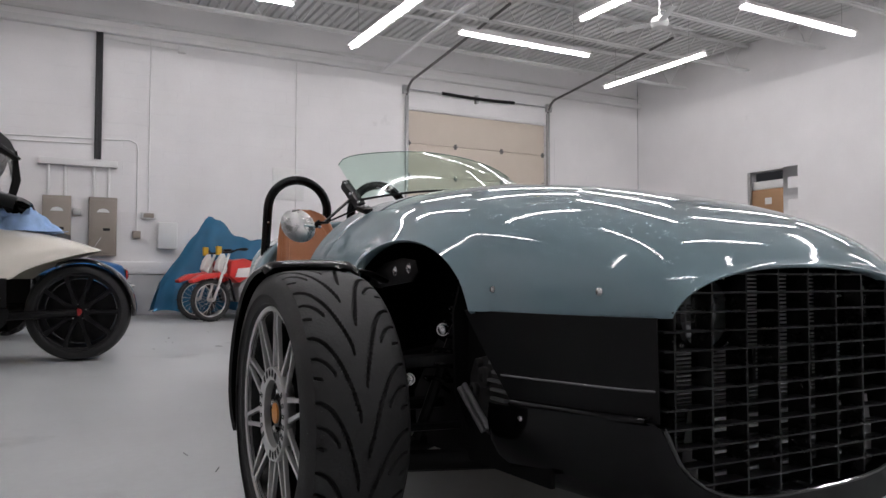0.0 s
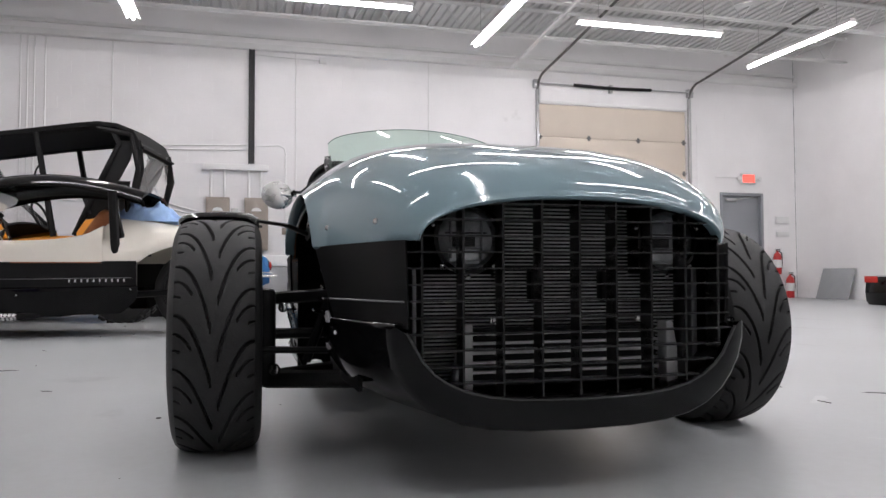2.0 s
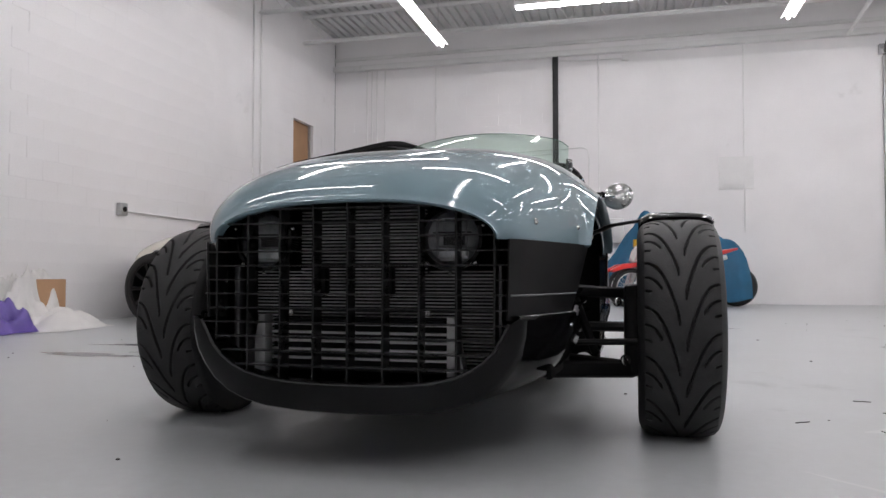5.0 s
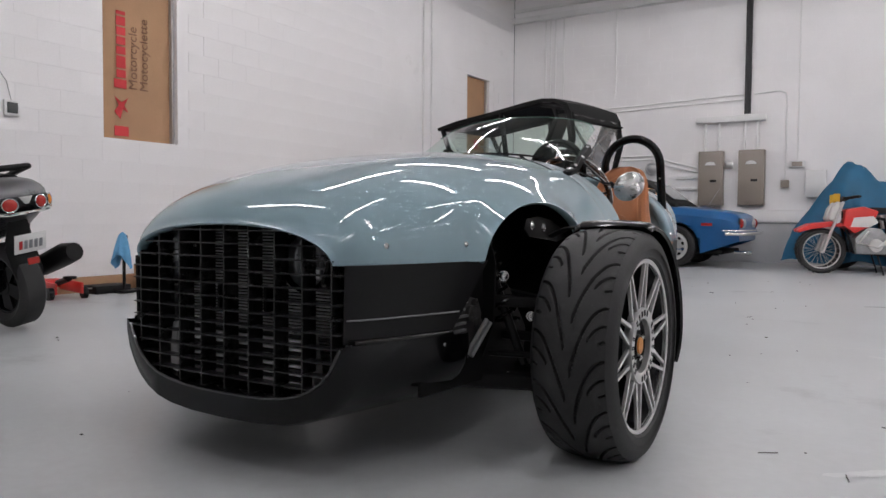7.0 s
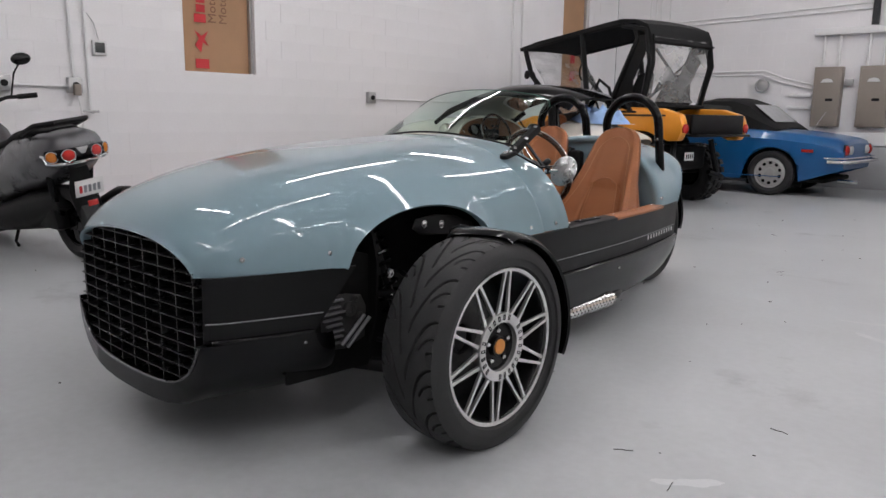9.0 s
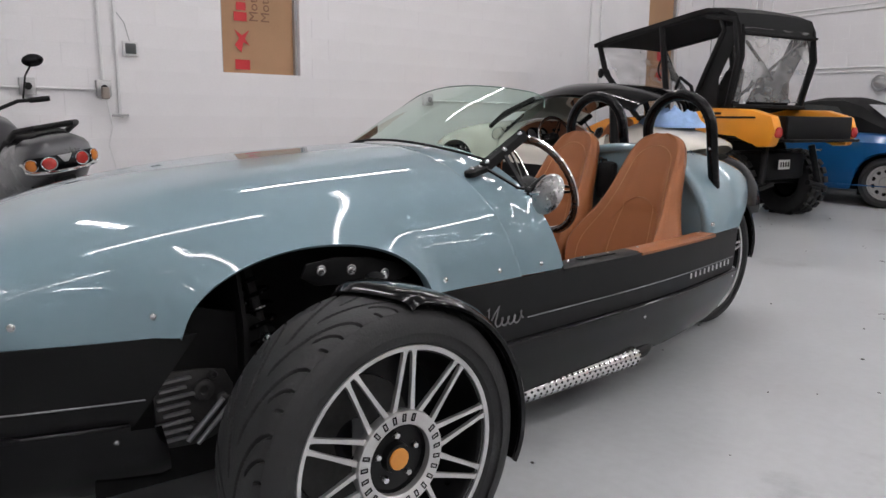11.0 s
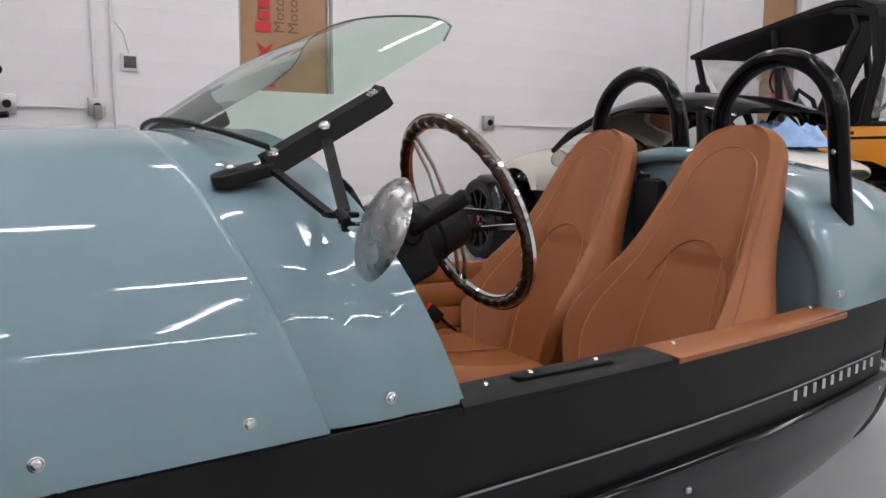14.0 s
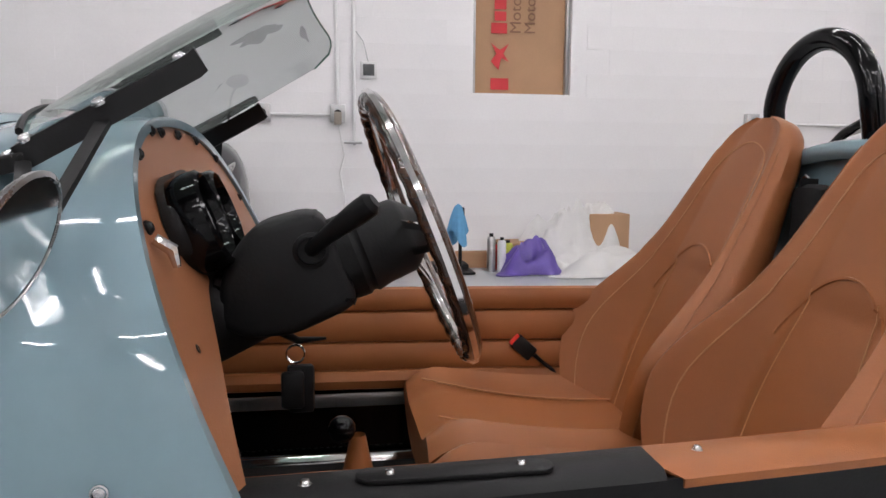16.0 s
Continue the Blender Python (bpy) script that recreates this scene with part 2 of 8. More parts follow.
GRILLE_BLACK = surf("grille_black_gloss", (0.008, 0.008, 0.0085), 0.28, var=0.2, scale=12, fine=160, bump=0.03, rough_var=0.06, spec=0.45)
BLACK_GUARD = surf("black_guard_gloss", (0.006, 0.006, 0.0065), 0.11, var=0.2, scale=5, fine=80, bump=0.0, rough_var=0.03, spec=0.35)
LAMP = glow("lamp_tube_glow", (1.0, 0.962, 0.995), TUBE_GLOW)


# ---- the hall ----
def room():
    L, R, F, B, H = ROOM_L, ROOM_R, ROOM_F, ROOM_B, ROOM_H
    bm = bmesh.new()
    box(bm, (R - L + 1, B - F + 1, 0.2), ((L + R) / 2, (F + B) / 2, -0.1))
    tagged(part("floor", bm, FLOOR), "light grey sealed concrete floor with faint stains", "floor", kind="structure")
    # walls with their openings: each wall is a core behind a skin of painted blocks
    def wall(name, make, openings, length, height, label):
        bm = bmesh.new()
        us = sorted({0.0, length, *[o[0] for o in openings], *[o[1] for o in openings]})
        vs = sorted({0.0, height, *[o[2] for o in openings], *[o[3] for o in openings]})
        for a, b in zip(us, us[1:]):
            for c, d in zip(vs, vs[1:]):
                u, v = (a + b) / 2, (c + d) / 2
                if any(o[0] < u < o[1] and o[2] < v < o[3] for o in openings):
                    continue
                box(bm, (b - a, 0.24, d - c), ((a + b) / 2, 0.12 + 0.006, (c + d) / 2), m=make)
        return tagged(part(name, bm, WHITE_WALL), label, "wall", kind="structure")

    back = Matrix.Translation((L, B, 0))
    left = Matrix.Translation((L, F, 0)) @ pose(0, 0, 0, 0, 0, 90)
    right = Matrix.Translation((R, B, 0)) @ pose(0, 0, 0, 0, 0, -90)
    front = Matrix.Translation((R, F, 0)) @ pose(0, 0, 0, 0, 0, 180)
    W, D = R - L, B - F
    w_back = wall("wall_north", back, [(4.60 - L, 7.80 - L, 0, 3.76), (8.54 - L, 9.56 - L, 0, 2.15)], W, H, "white painted block wall with an overhead door")
    w_left = wall("wall_west", left, [(3.92 - F, 4.76 - F, 1.42, 3.2), (10.75 - F, 11.55 - F, 0.95, 3.16)], D, H, "white painted block wall with boarded windows")
    w_right = wall("wall_east", right, [(B - 9.60, B - 8.83, 1.62, 2.58)], D, H, "white painted block wall with a small opening")
    # unseen closing wall, set far back to dim what the car's nose reflects
    wall("wall_south", front, [], W, H, "unseen plain white wall that closes the hall")

    # the blocks: 0.40 x 0.20 m, painted over, joints hardly open
    BLK = bmesh.new()
    box(BLK, (0.3995, 0.006, 0.1995), (0, 0, 0), 0.0005, segs=1)
    me = bpy.data.meshes.new("block")
    BLK.to_mesh(me)
    BLK.free()
    me.materials.append(WHITE_WALL)
    me.polygons.foreach_set("use_smooth", [False] * len(me.polygons))


    def fast(name, parent, m, length, holes, singles, height):
        verts, faces = [], []
        base = [v.co.copy() for v in me.vertices]
        polys = [tuple(p.vertices) for p in me.polygons]
        rng = random.Random(7)
        for j in range(int(height / 0.2)):
            off = 0.2 * (j % 2)
            for i in range(int(length / 0.4) + 1):
                u, v = i * 0.4 + off + 0.2, j * 0.2 + 0.1
                if u + 0.2 > length:
                    continue
                if any(o[0] - 0.19 < u < o[1] + 0.19 and o[2] - 0.09 < v < o[3] + 0.09 for o in holes):
                    continue
                place = m @ Matrix.Translation((u, 0.0045 + rng.uniform(-0.00012, 0.00012), v))
                if singles and singles[0] < u < singles[1] and singles[2] < v < singles[3]:
                    o = new("block", me)
                    o.parent = parent
                    o.matrix_basis = place
                else:
                    k = len(verts)
                    verts.extend(place @ p for p in base)
                    faces.extend(tuple(a + k for a in p) for p in polys)
        mesh = bpy.data.meshes.new(name)
        mesh.from_pydata(verts, [], faces)
        mesh.materials.append(WHITE_WALL)
        o = new(name, mesh)
        o.parent = parent
        o["kind"] = "stuff"

    fast("blockwork", w_left, left, D, [(3.92 - F, 4.76 - F, 1.42, 3.2), (10.75 - F, 11.55 - F, 0.95, 3.16)], (1.6 - F, 8.2 - F, 0.2, 3.6), H)
    fast("blockwork", w_back, back, W, [(4.60 - L, 7.80 - L, 0, 3.76), (8.54 - L, 9.56 - L, 0, 2.15), (0, 2.3 - L, 0, 0.82)], None, 4.4)
    fast("blockwork", w_right, right, D, [(B - 9.60, B - 8.83, 1.62, 2.58)], None, H)

    # grey foundation with its white ledge along the back wall
    bm = bmesh.new()
    box(bm, (2.3 - L, 0.06, 0.64), ((2.3 + L) / 2, B - 0.03, 0.32), 0.006)
    tagged(part("foundation", bm, GREY_BASE), "grey painted concrete base of the back wall", "wall base", kind="structure")
    bm = bmesh.new()
    box(bm, (2.3 - L, 0.09, 0.19), ((2.3 + L) / 2, B - 0.045, 0.742), 0.01)
    tagged(part("ledge", bm, WHITE_WALL), "white painted ledge above the grey base", "ledge", kind="structure")
    bm = bmesh.new()
    box(bm, (W, 0.12, 0.10), ((L + R) / 2, B - 0.06, 4.42), 0.01)
    box(bm, (W, 0.05, 0.06), ((L + R) / 2, B - 0.025, 4.62), 0.005)
    tagged(part("wall_beam", bm, WHITE_STEEL), "white painted steel ledger along the wall", "beam", kind="structure")

    # roof deck: trapezoid ribs running to the back wall
    bm = bmesh.new()
    prof, x = [], L - 0.3
    while x < R + 0.3:
        prof += [(x, 0.0), (x + 0.075, 0.0), (x + 0.09, 0.04), (x + 0.135, 0.04)]
        x += 0.15
    quads(bm, [[(px, y, H + pz) for px, pz in prof] for y in (F - 0.3, B + 0.3)])
    thick(bm, 0.01)
    tagged(part("ceiling", bm, WHITE_DECK, sharp=20), "white painted ribbed steel roof deck", "ceiling", kind="structure")


def joist(y, first=None):
    """An open-web roof joist across the hall."""
    if first is not None:
        return copy_thing(first, pose(0, y, 0))
    t = thing("roof_joist", (0, y, 0), "white painted open-web steel roof joist", "roof joist", "roof joists")
    L, R, lo, hi = ROOM_L, ROOM_R, 4.52, 5.02
    for name, z in (("bottom_chord", lo), ("top_chord", hi - 0.02)):
        bm = bmesh.new()
        for s in (-1, 1):
            box(bm, (R - L, 0.045, 0.006), ((L + R) / 2, s * 0.033, z))
            box(bm, (R - L, 0.006, 0.045), ((L + R) / 2, s * 0.014, z + (0.02 if z == lo else -0.02)))
        part(name, bm, WHITE_STEEL, t)
    bm = bmesh.new()
    pts, x, k = [], L + 0.1, 0
    while x < R:
        pts.append((x, 0, lo + 0.02 if k % 2 else hi - 0.03))
        x += 0.30
        k += 1
    tube(bm, pts, 0.011, 6)
    part("web_bar", bm, WHITE_STEEL, t, "zigzag bent web bar")
    return t


def strip_light(x, y, z, along_x, first=None):
    if first is not None:
        return copy_thing(first, pose(x, y, z, 0, 0, 0 if along_x else 90))
    t = thing("strip_light", (x, y, z), "lit white fluorescent strip light hung below the joists", "strip light", "strip lights", rz=0 if along_x else 90)
    bm = bmesh.new()
    box(bm, (2.44, 0.10, 0.05), (0, 0, 0.062), 0.008)
    part("housing", bm, WHITE_STEEL, t)
    # wings added to cut the upward light, so that the upper wall stays dimmer
    for s in (-1, 1):
        bm = bmesh.new()
        quads(bm, [[V((x, s * 0.048, 0.040)), V((x, s * 0.075, 0.022)), V((x, s * 0.098, 0.010))] for x in (-1.215, 0.0, 1.215)])
        thick(bm, 0.002)
        part("reflector_wing", bm, WHITE_STEEL, t)
    for s in (-1, 1):
        bm = bmesh.new()
        tube(bm, [(s * 0.61 - 0.585, 0, 0), (s * 0.61 - 0.57, 0, 0), (s * 0.61 + 0.57, 0, 0), (s * 0.61 + 0.585, 0, 0)], [0.016, 0.023, 0.023, 0.016], 8)
        part("lamp_tube", bm, LAMP, t)
    for s in (-0.9, 0.9):
        bm = bmesh.new()
        tube(bm, ((s, 0, 0.08), (s, 0, 0.83)), 0.004, 5)
        part("hanger", bm, GALV, t)
    return t


room()
J0 = joist(11.1)
for jy in (9.55, 8.0, 6.45, 4.9, 3.35, 1.8, 0.25, -1.3, -2.85, -4.4):
    joist(jy, J0)
S0 = strip_light(0.28, 9.5, 4.22, True)
# the unseen lamps south and east are added or left out to balance the light
for r, sy in enumerate((9.75, 7.0, 4.25, 1.5, -1.25, -4.0)):
    for c, sx in enumerate((-2.36, 0.28, 2.86, 5.25, 8.05)):
        if (r == 0 and c == 1) or (r == 5 and c != 2) or (r == 4 and c == 0) or (c == 4 and r > 3):
            continue
        strip_light(sx, sy if (r + c) % 2 == 0 else sy - 0.25, 4.24, (r + c) % 2 == 1, S0)


# ---- the three-wheeled roadster ----
BLUE_PAINT = surf("blue_grey_car_paint", (0.184, 0.270, 0.309), 0.45, var=0.03, scale=2, fine=30, bump=0.0, coat=1.0, rough_var=0.02, spec=0.1)
CREAM_PAINT = surf("cream_white_car_paint", (0.74, 0.70, 0.62), 0.45, var=0.03, scale=2, fine=30, bump=0.0, coat=1.0, rough_var=0.02, spec=0.1)
TAN = surf("tan_leather", (0.268, 0.091, 0.0285), 0.46, var=0.10, scale=7, fine=420, bump=0.16, rough_var=0.08, spec=0.35)
TAN_DASH = surf("tan_dash_panel", (0.25, 0.095, 0.038), 0.5, var=0.08, scale=6, fine=300, bump=0.1)
THREAD = surf("tan_thread", (0.40, 0.175, 0.075), 0.7, var=0.1, scale=60)
WOOD = surf("dark_polished_wood", (0.045, 0.020, 0.011), 0.18, var=0.6, scale=18, fine=120, bump=0.0, coat=0.8, stretch=(1, 1, 4))
RIM_SILVER = surf("machined_rim_face", (0.70, 0.69, 0.68), 0.34, metal=0.85, var=0.07, scale=9, fine=200, bump=0.04)
RIM_BLACK = surf("black_rim_paint", (0.005, 0.005, 0.0055), 0.3, var=0.2, scale=9, bump=0.0, spec=0.25)
ORANGE_CAP = surf("orange_cap", (0.62, 0.24, 0.04), 0.4, var=0.1, scale=40)
RED_CAP = surf("red_cap", (0.42, 0.03, 0.03), 0.4, var=0.1, scale=40)
GREY_STRIPE = surf("grey_stripe", (0.16, 0.16, 0.165), 0.5, var=0.1)
PALE_LETTER = surf("pale_lettering", (0.55, 0.55, 0.55), 0.4, var=0.05)
SCREEN_GLASS = pane("green_tinted_screen", (0.73, 0.89, 0.81), 0.005)
CLEAR_LENS = pane("clear_lens", (0.93, 0.94, 0.95), 0.02)
COOLER = surf("cooler_fins", (0.82, 0.82, 0.825), 0.4, metal=0.3, var=0.15, scale=14, fine=160, bump=0.1)
BARE_ALLOY = surf("bare_alloy_sheet", (0.80, 0.80, 0.80), 0.5, metal=0.15, var=0.12, scale=14, fine=160, bump=0.08)
LAMP_BOWL = surf("lamp_bowl", (0.42, 0.42, 0.43), 0.3, metal=0.55, var=0.35, scale=34, fine=90, bump=0.25)
POLISHED_EDGE = surf("polished_black_edge", (0.02, 0.02, 0.021), 0.07, var=0.1, bump=0.0, coat=0.8)
RADIATOR = surf("radiator_core", (0.66, 0.66, 0.665), 0.45, metal=0.2, var=0.25, scale=30, fine=300, bump=0.2)
ALU_GREY = surf("grey_cast_aluminium", (0.30, 0.30, 0.305), 0.42, metal=0.7, var=0.2, scale=14, fine=160, bump=0.15)
MIRROR_ALU = surf("dull_cast_mirror_back", (0.42, 0.42, 0.415), 0.28, metal=0.9, var=0.22, scale=22, fine=120, bump=0.1)
DARK_STEEL = surf("dark_disc_steel", (0.055, 0.054, 0.053), 0.5, metal=0.5, var=0.2, scale=30)
RED_BUCKLE = surf("red_plastic", (0.55, 0.03, 0.025), 0.35, var=0.08)
DARK_CHROME = surf("smoked_reflector", (0.70, 0.70, 0.71), 0.32, metal=0.9, var=0.2, scale=30)
CARPET = surf("black_carpet", (0.005, 0.005, 0.005), 0.95, var=0.3, scale=30, fine=400, bump=0.3)

CAR_Y = 2.9           # the car's middle, along its length
FRONT_AXLE, REAR_AXLE = 1.722, 4.245
BAND_Z = 0.56         # where the paint ends and the black band begins
W_TAB = [(0.93, 0.335), (0.98, 0.358), (0.992, 0.369), (1.01, 0.388), (1.03, 0.404), (1.06, 0.420), (1.1, 0.437), (1.22, 0.478), (1.36, 0.524), (1.5, 0.555), (1.7, 0.577), (1.85, 0.579), (2.1, 0.569), (2.4, 0.560), (2.63, 0.551), (3.0, 0.533), (3.4, 0.497), (3.7, 0.455), (3.92, 0.42), (4.1, 0.36), (4.35, 0.24)]
H_TAB = [(0.93, 0.62), (0.985, 0.656), (1.0, 0.679), (1.03, 0.713), (1.1, 0.756), (1.2, 0.795), (1.4, 0.846), (1.6, 0.881), (1.8, 0.904), (2.0, 0.917), (2.2, 0.926), (2.4, 0.932), (2.63, 0.934)]

N_TAB = [(0.93, 2.1), (0.985, 2.15), (1.0, 2.35), (1.03, 2.65), (1.08, 2.9), (1.15, 3.02), (1.35, 3.0), (1.7, 2.82), (2.1, 2.56), (2.37, 2.42), (2.63, 2.45)]


def eased(tab, y):
    """The table read with a soft window, so that the panels stay fair."""
    r = max(0.0, min(0.13, (y - 0.95) * 0.5))
    if r < 0.01:
        return lerp(tab, y)
    return (lerp(tab, y - r) + 2 * lerp(tab, y - r / 2) + 3 * lerp(tab, y) + 2 * lerp(tab, y + r / 2) + lerp(tab, y + r)) / 9


@functools.lru_cache(maxsize=None)
def car_w(y):
    return eased(W_TAB, y)


@functools.lru_cache(maxsize=None)
def body_h(y):
    return eased(H_TAB, y)


@functools.lru_cache(maxsize=None)
def body_n(y):
    return eased(N_TAB, y)


def section(y, ang, lift=0.0):
    """A point of the painted upper body: y along the car, ang from the side (0) over the top (90) to the other side (180)."""
    w, h = car_w(y) + lift, body_h(y) - BAND_Z + lift
    n = body_n(y)
    c, s = math.cos(radians(ang)), math.sin(radians(ang))
    x = math.copysign(abs(c) ** (2 / n), c) * w
    z = BAND_Z + abs(s) ** (2 / n) * h
    q = max(0.0, min(1.0, (y - 1.80) / 0.70))
    lean = 0.395 * q * q * (3 - 2 * q)
    return V((x, y - lean * (z - BAND_Z), z))


ARCH_Y, ARCH_A, ARCH_H = 1.727, 0.318, 0.165


def arch_z(y):
    d = (y - ARCH_Y) / ARCH_A
    return BAND_Z + ARCH_H * math.sqrt(max(0.0, 1 - d * d)) if abs(d) < 1 else BAND_Z


def angle_at(y, z):
    """The section's angle at which it reaches the height z."""
    n = body_n(y)
    h = body_h(y) - BAND_Z
    return math.degrees(math.asin(min(1.0, max(0.0, (z - BAND_Z) / h) ** (n / 2))))


def shell(bm, y0, y1, ny, na=40, lift=0.0, arch=True):
    rows = []
    for i in range(ny + 1):
        y = y0 + (y1 - y0) * i / ny
        a0 = angle_at(y, arch_z(y)) if arch else 0.0
        row = []
        for k in range(na + 1):
            t = k / na
            a = a0 + (180 - 2 * a0) * t
            p = section(y, a, lift)
            # the body swells a little round the wheel opening
            near = max(0.0, 1 - abs(a - a0) / 16) if a < 90 else max(0.0, 1 - abs(180 - a0 - a) / 16)
            d = abs(y - ARCH_Y) / ARCH_A
            swell = near * near * 0.022 * max(0.0, min(1.0, 1.15 - d) / 0.15 if d > 1 else 1.0) if arch and d < 1.15 else 0.0
            p.x += math.copysign(swell, p.x)
            row.append(p)
        rows.append(row)
    return rows


def wheel(tp, parent, cx, cy, cz, R, half, side, rim_r, cap_mat, ten=True):
    """A tyre with a cut directional tread and a spoked rim. side: +1 or -1, the way the face looks."""
    wh = new("wheel")
    wh.parent = parent
    wh.matrix_basis = pose(cx, cy - CAR_Y, cz)
    # local frame: x across (out = side), y and z round
    N, M = (1080, 64) if ten else (200, 20)
    count = 15
    pitch = 2 * math.pi / count
    tw = half * 0.86
    sweep, hook = 0.64, 2.1
    prof = [(-tw + 2 * tw * j / M, R - 0.012 * abs(-1 + 2 * j / M) ** 4) for j in range(M + 1)]
    rows = []
    for i in range(N):
        f = 2 * math.pi * i / N
        row = []
        for x, r in prof:
            a = abs(x) / tw
            cut = 0.0
            shift = 0.5 * pitch if x > 0 else 0.0
            if 0.07 < a < 0.985:
                run = sweep * (1 - (1 - a) ** hook)
                lean = sweep * hook * (1 - a) ** (hook - 1) * R / tw
                ph = (f - run - shift) % pitch
                d = min(ph, pitch - ph) * R / math.sqrt(1 + lean * lean)
                cut = max(0.0, 1 - (d / 0.0036) ** 4)
                # short cuts in the shoulder between the long grooves
                for k, lim in ((0.36, 0.84), (0.66, 0.56)):
                    if a > lim:
                        ph = (f - run - shift - k * pitch) % pitch
                        d = min(ph, pitch - ph) * R / math.sqrt(1 + lean * lean)
                        cut = max(cut, 0.9 * max(0.0, 1 - (d / 0.0030) ** 4))
            row.append(V((x, -math.cos(f) * (r - 0.009 * cut), math.sin(f) * (r - 0.009 * cut))))
        rows.append(row)
    bm = bmesh.new()
    quads(bm, rows, close=True)
    # shoulders and side walls
    for s in (-1, 1):
        wall = [(s * tw, R - 0.012), (s * (half - 0.006), R - 0.022), (s * half, R - 0.036), (s * (half + 0.003), R - 0.055), (s * half, (R + rim_r) / 2), (s * (half - 0.005), rim_r + 0.010), (s * (half - 0.016), rim_r + 0.002), (s * (half - 0.02), rim_r - 0.012)]
        quads(bm, [[V((x, -math.cos(2 * math.pi * k / 96) * r, math.sin(2 * math.pi * k / 96) * r)) for k in range(96)] for x, r in wall], wrap=True)
    part("tyre", bm, RUBBER, wh, "black low-profile tyre with a swept tread", sharp=30)
    out = half - 0.012
    turn = Matrix(((0, 0, side, 0), (-1, 0, 0, 0), (0, 1, 0, 0), (0, 0, 0, 1))) if side > 0 else Matrix(((0, 0, -1, 0), (1, 0, 0, 0), (0, 1, 0, 0), (0, 0, 0, 1)))
    rim = bmesh.new()
    lathe(rim, [(rim_r + 0.004, out - 0.004), (rim_r - 0.004, out - 0.012), (rim_r - 0.012, out - 0.03), (rim_r - 0.02, 0.0), (rim_r - 0.03, -half + 0.03), (rim_r, -half + 0.02)], 64, turn)
    lathe(rim, [(rim_r - 0.03, -half + 0.05), (0.12, -half + 0.06), (0.05, -half + 0.06)], 40, turn)
    part("rim", rim, RIM_BLACK, wh, "black alloy rim")
    face = RIM_SILVER if ten else RIM_BLACK
    ring = bmesh.new()
    lathe(ring, [(rim_r - 0.008, out - 0.014), (rim_r - 0.008, out - 0.002), (rim_r + 0.002, out), (rim_r + 0.005, out - 0.006)], 96, turn)
    part("rim_lip", ring, face, wh, "thin bright outer lip" if ten else "")
    R0 = 0.445 * rim_r
    sp = None
    if ten:
        for k in range(10):
            for s in (-1, 1):
                a0 = 2 * math.pi * k / 10 + 0.41
                m = turn @ Matrix.Rotation(a0, 4, "Z")
                if sp is None or s not in sp:
                    b = bmesh.new()
                    ah, ar = s * 0.222, s * 0.046
                    hub, end = V((math.cos(ah) * (R0 - 0.004), math.sin(ah) * (R0 - 0.004), out - 0.010)), V((math.cos(ar) * (rim_r - 0.006), math.sin(ar) * (rim_r - 0.006), out - 0.004))
                    d = (end - hub).normalized()
                    q = V((-d.y, d.x, 0)).normalized()
                    rows = []
                    for t, wdt in ((0, 0.0058), (0.5, 0.0042), (0.9, 0.0046), (1, 0.007)):
                        c = hub.lerp(end, t)
                        rows.append([c + q * wdt, c - q * wdt, c - q * (wdt + 0.0005) - V((0, 0, 0.009)), c + q * (wdt + 0.0005) - V((0, 0, 0.009))])
                    quads(b, rows, wrap=True)
                    o = part("spoke", b, face, wh, "", sharp=25)
                    o.matrix_basis = m
                    sp = dict(sp or {})
                    sp[s] = o
                else:
                    again("spoke", sp[s], m, wh)
        b = bmesh.new()
        lathe(b, [(0.315 * rim_r, out - 0.022), (0.315 * rim_r, out - 0.006), (0.325 * rim_r, out - 0.004), (R0 - 0.002, out - 0.003), (R0, out - 0.012), (R0 - 0.004, out - 0.03)], 60, turn)
        part("centre_ring", b, face, wh, "silver ring with dark marks round it")
        mk = None
        # two rows of dark printed marks round the ring
        for k in [*range(5), *range(6, 11)] + [13 + 0.94 * q for q in range(10)]:
            m = turn @ Matrix.Rotation(-2 * math.pi * k / 24 + 1.9, 4, "Z")
            if mk is None:
                b = bmesh.new()
                for dx, wx in ((-0.0072, 0.0026), (0.0072, 0.0026)):
                    box(b, (wx, 0.0092, 0.0012), (0.383 * rim_r + dx, 0, out - 0.0025))
                for dy in (-0.0034, 0.0034):
                    box(b, (0.0168, 0.0026, 0.0012), (0.383 * rim_r, dy, out - 0.0025))
                mk = part("ring_mark", b, RIM_BLACK, wh)
                mk.matrix_basis = m
            else:
                again("ring_mark", mk, m, wh)
    else:
        for k in range(10):
            m = turn @ Matrix.Rotation(2 * math.pi * k / 10, 4, "Z")
            if sp is None:
                b = bmesh.new()
                rows = [[V((r, w, out - h)), V((r, -w, out - h)), V((r, -w - 0.004, out - h - 0.02)), V((r, w + 0.004, out - h - 0.02))] for r, w, h in ((0.06, 0.016, 0.02), (0.13, 0.010, 0.012), (rim_r - 0.004, 0.014, 0.006))]
                quads(b, rows, wrap=True)
                sp = part("spoke", b, face, wh, "", sharp=25)
                sp.matrix_basis = m
            else:
                again("spoke", sp, m, wh)
    b = bmesh.new()
    lathe(b, [(0.318 * rim_r, out - 0.020), (0.30 * rim_r, out - 0.030), (0.14 * rim_r, out - 0.030), (0.125 * rim_r, out - 0.014), (0.0, out - 0.013)], 40, turn)
    part("hub", b, RIM_BLACK, wh, "black recessed hub")
    b = bmesh.new()
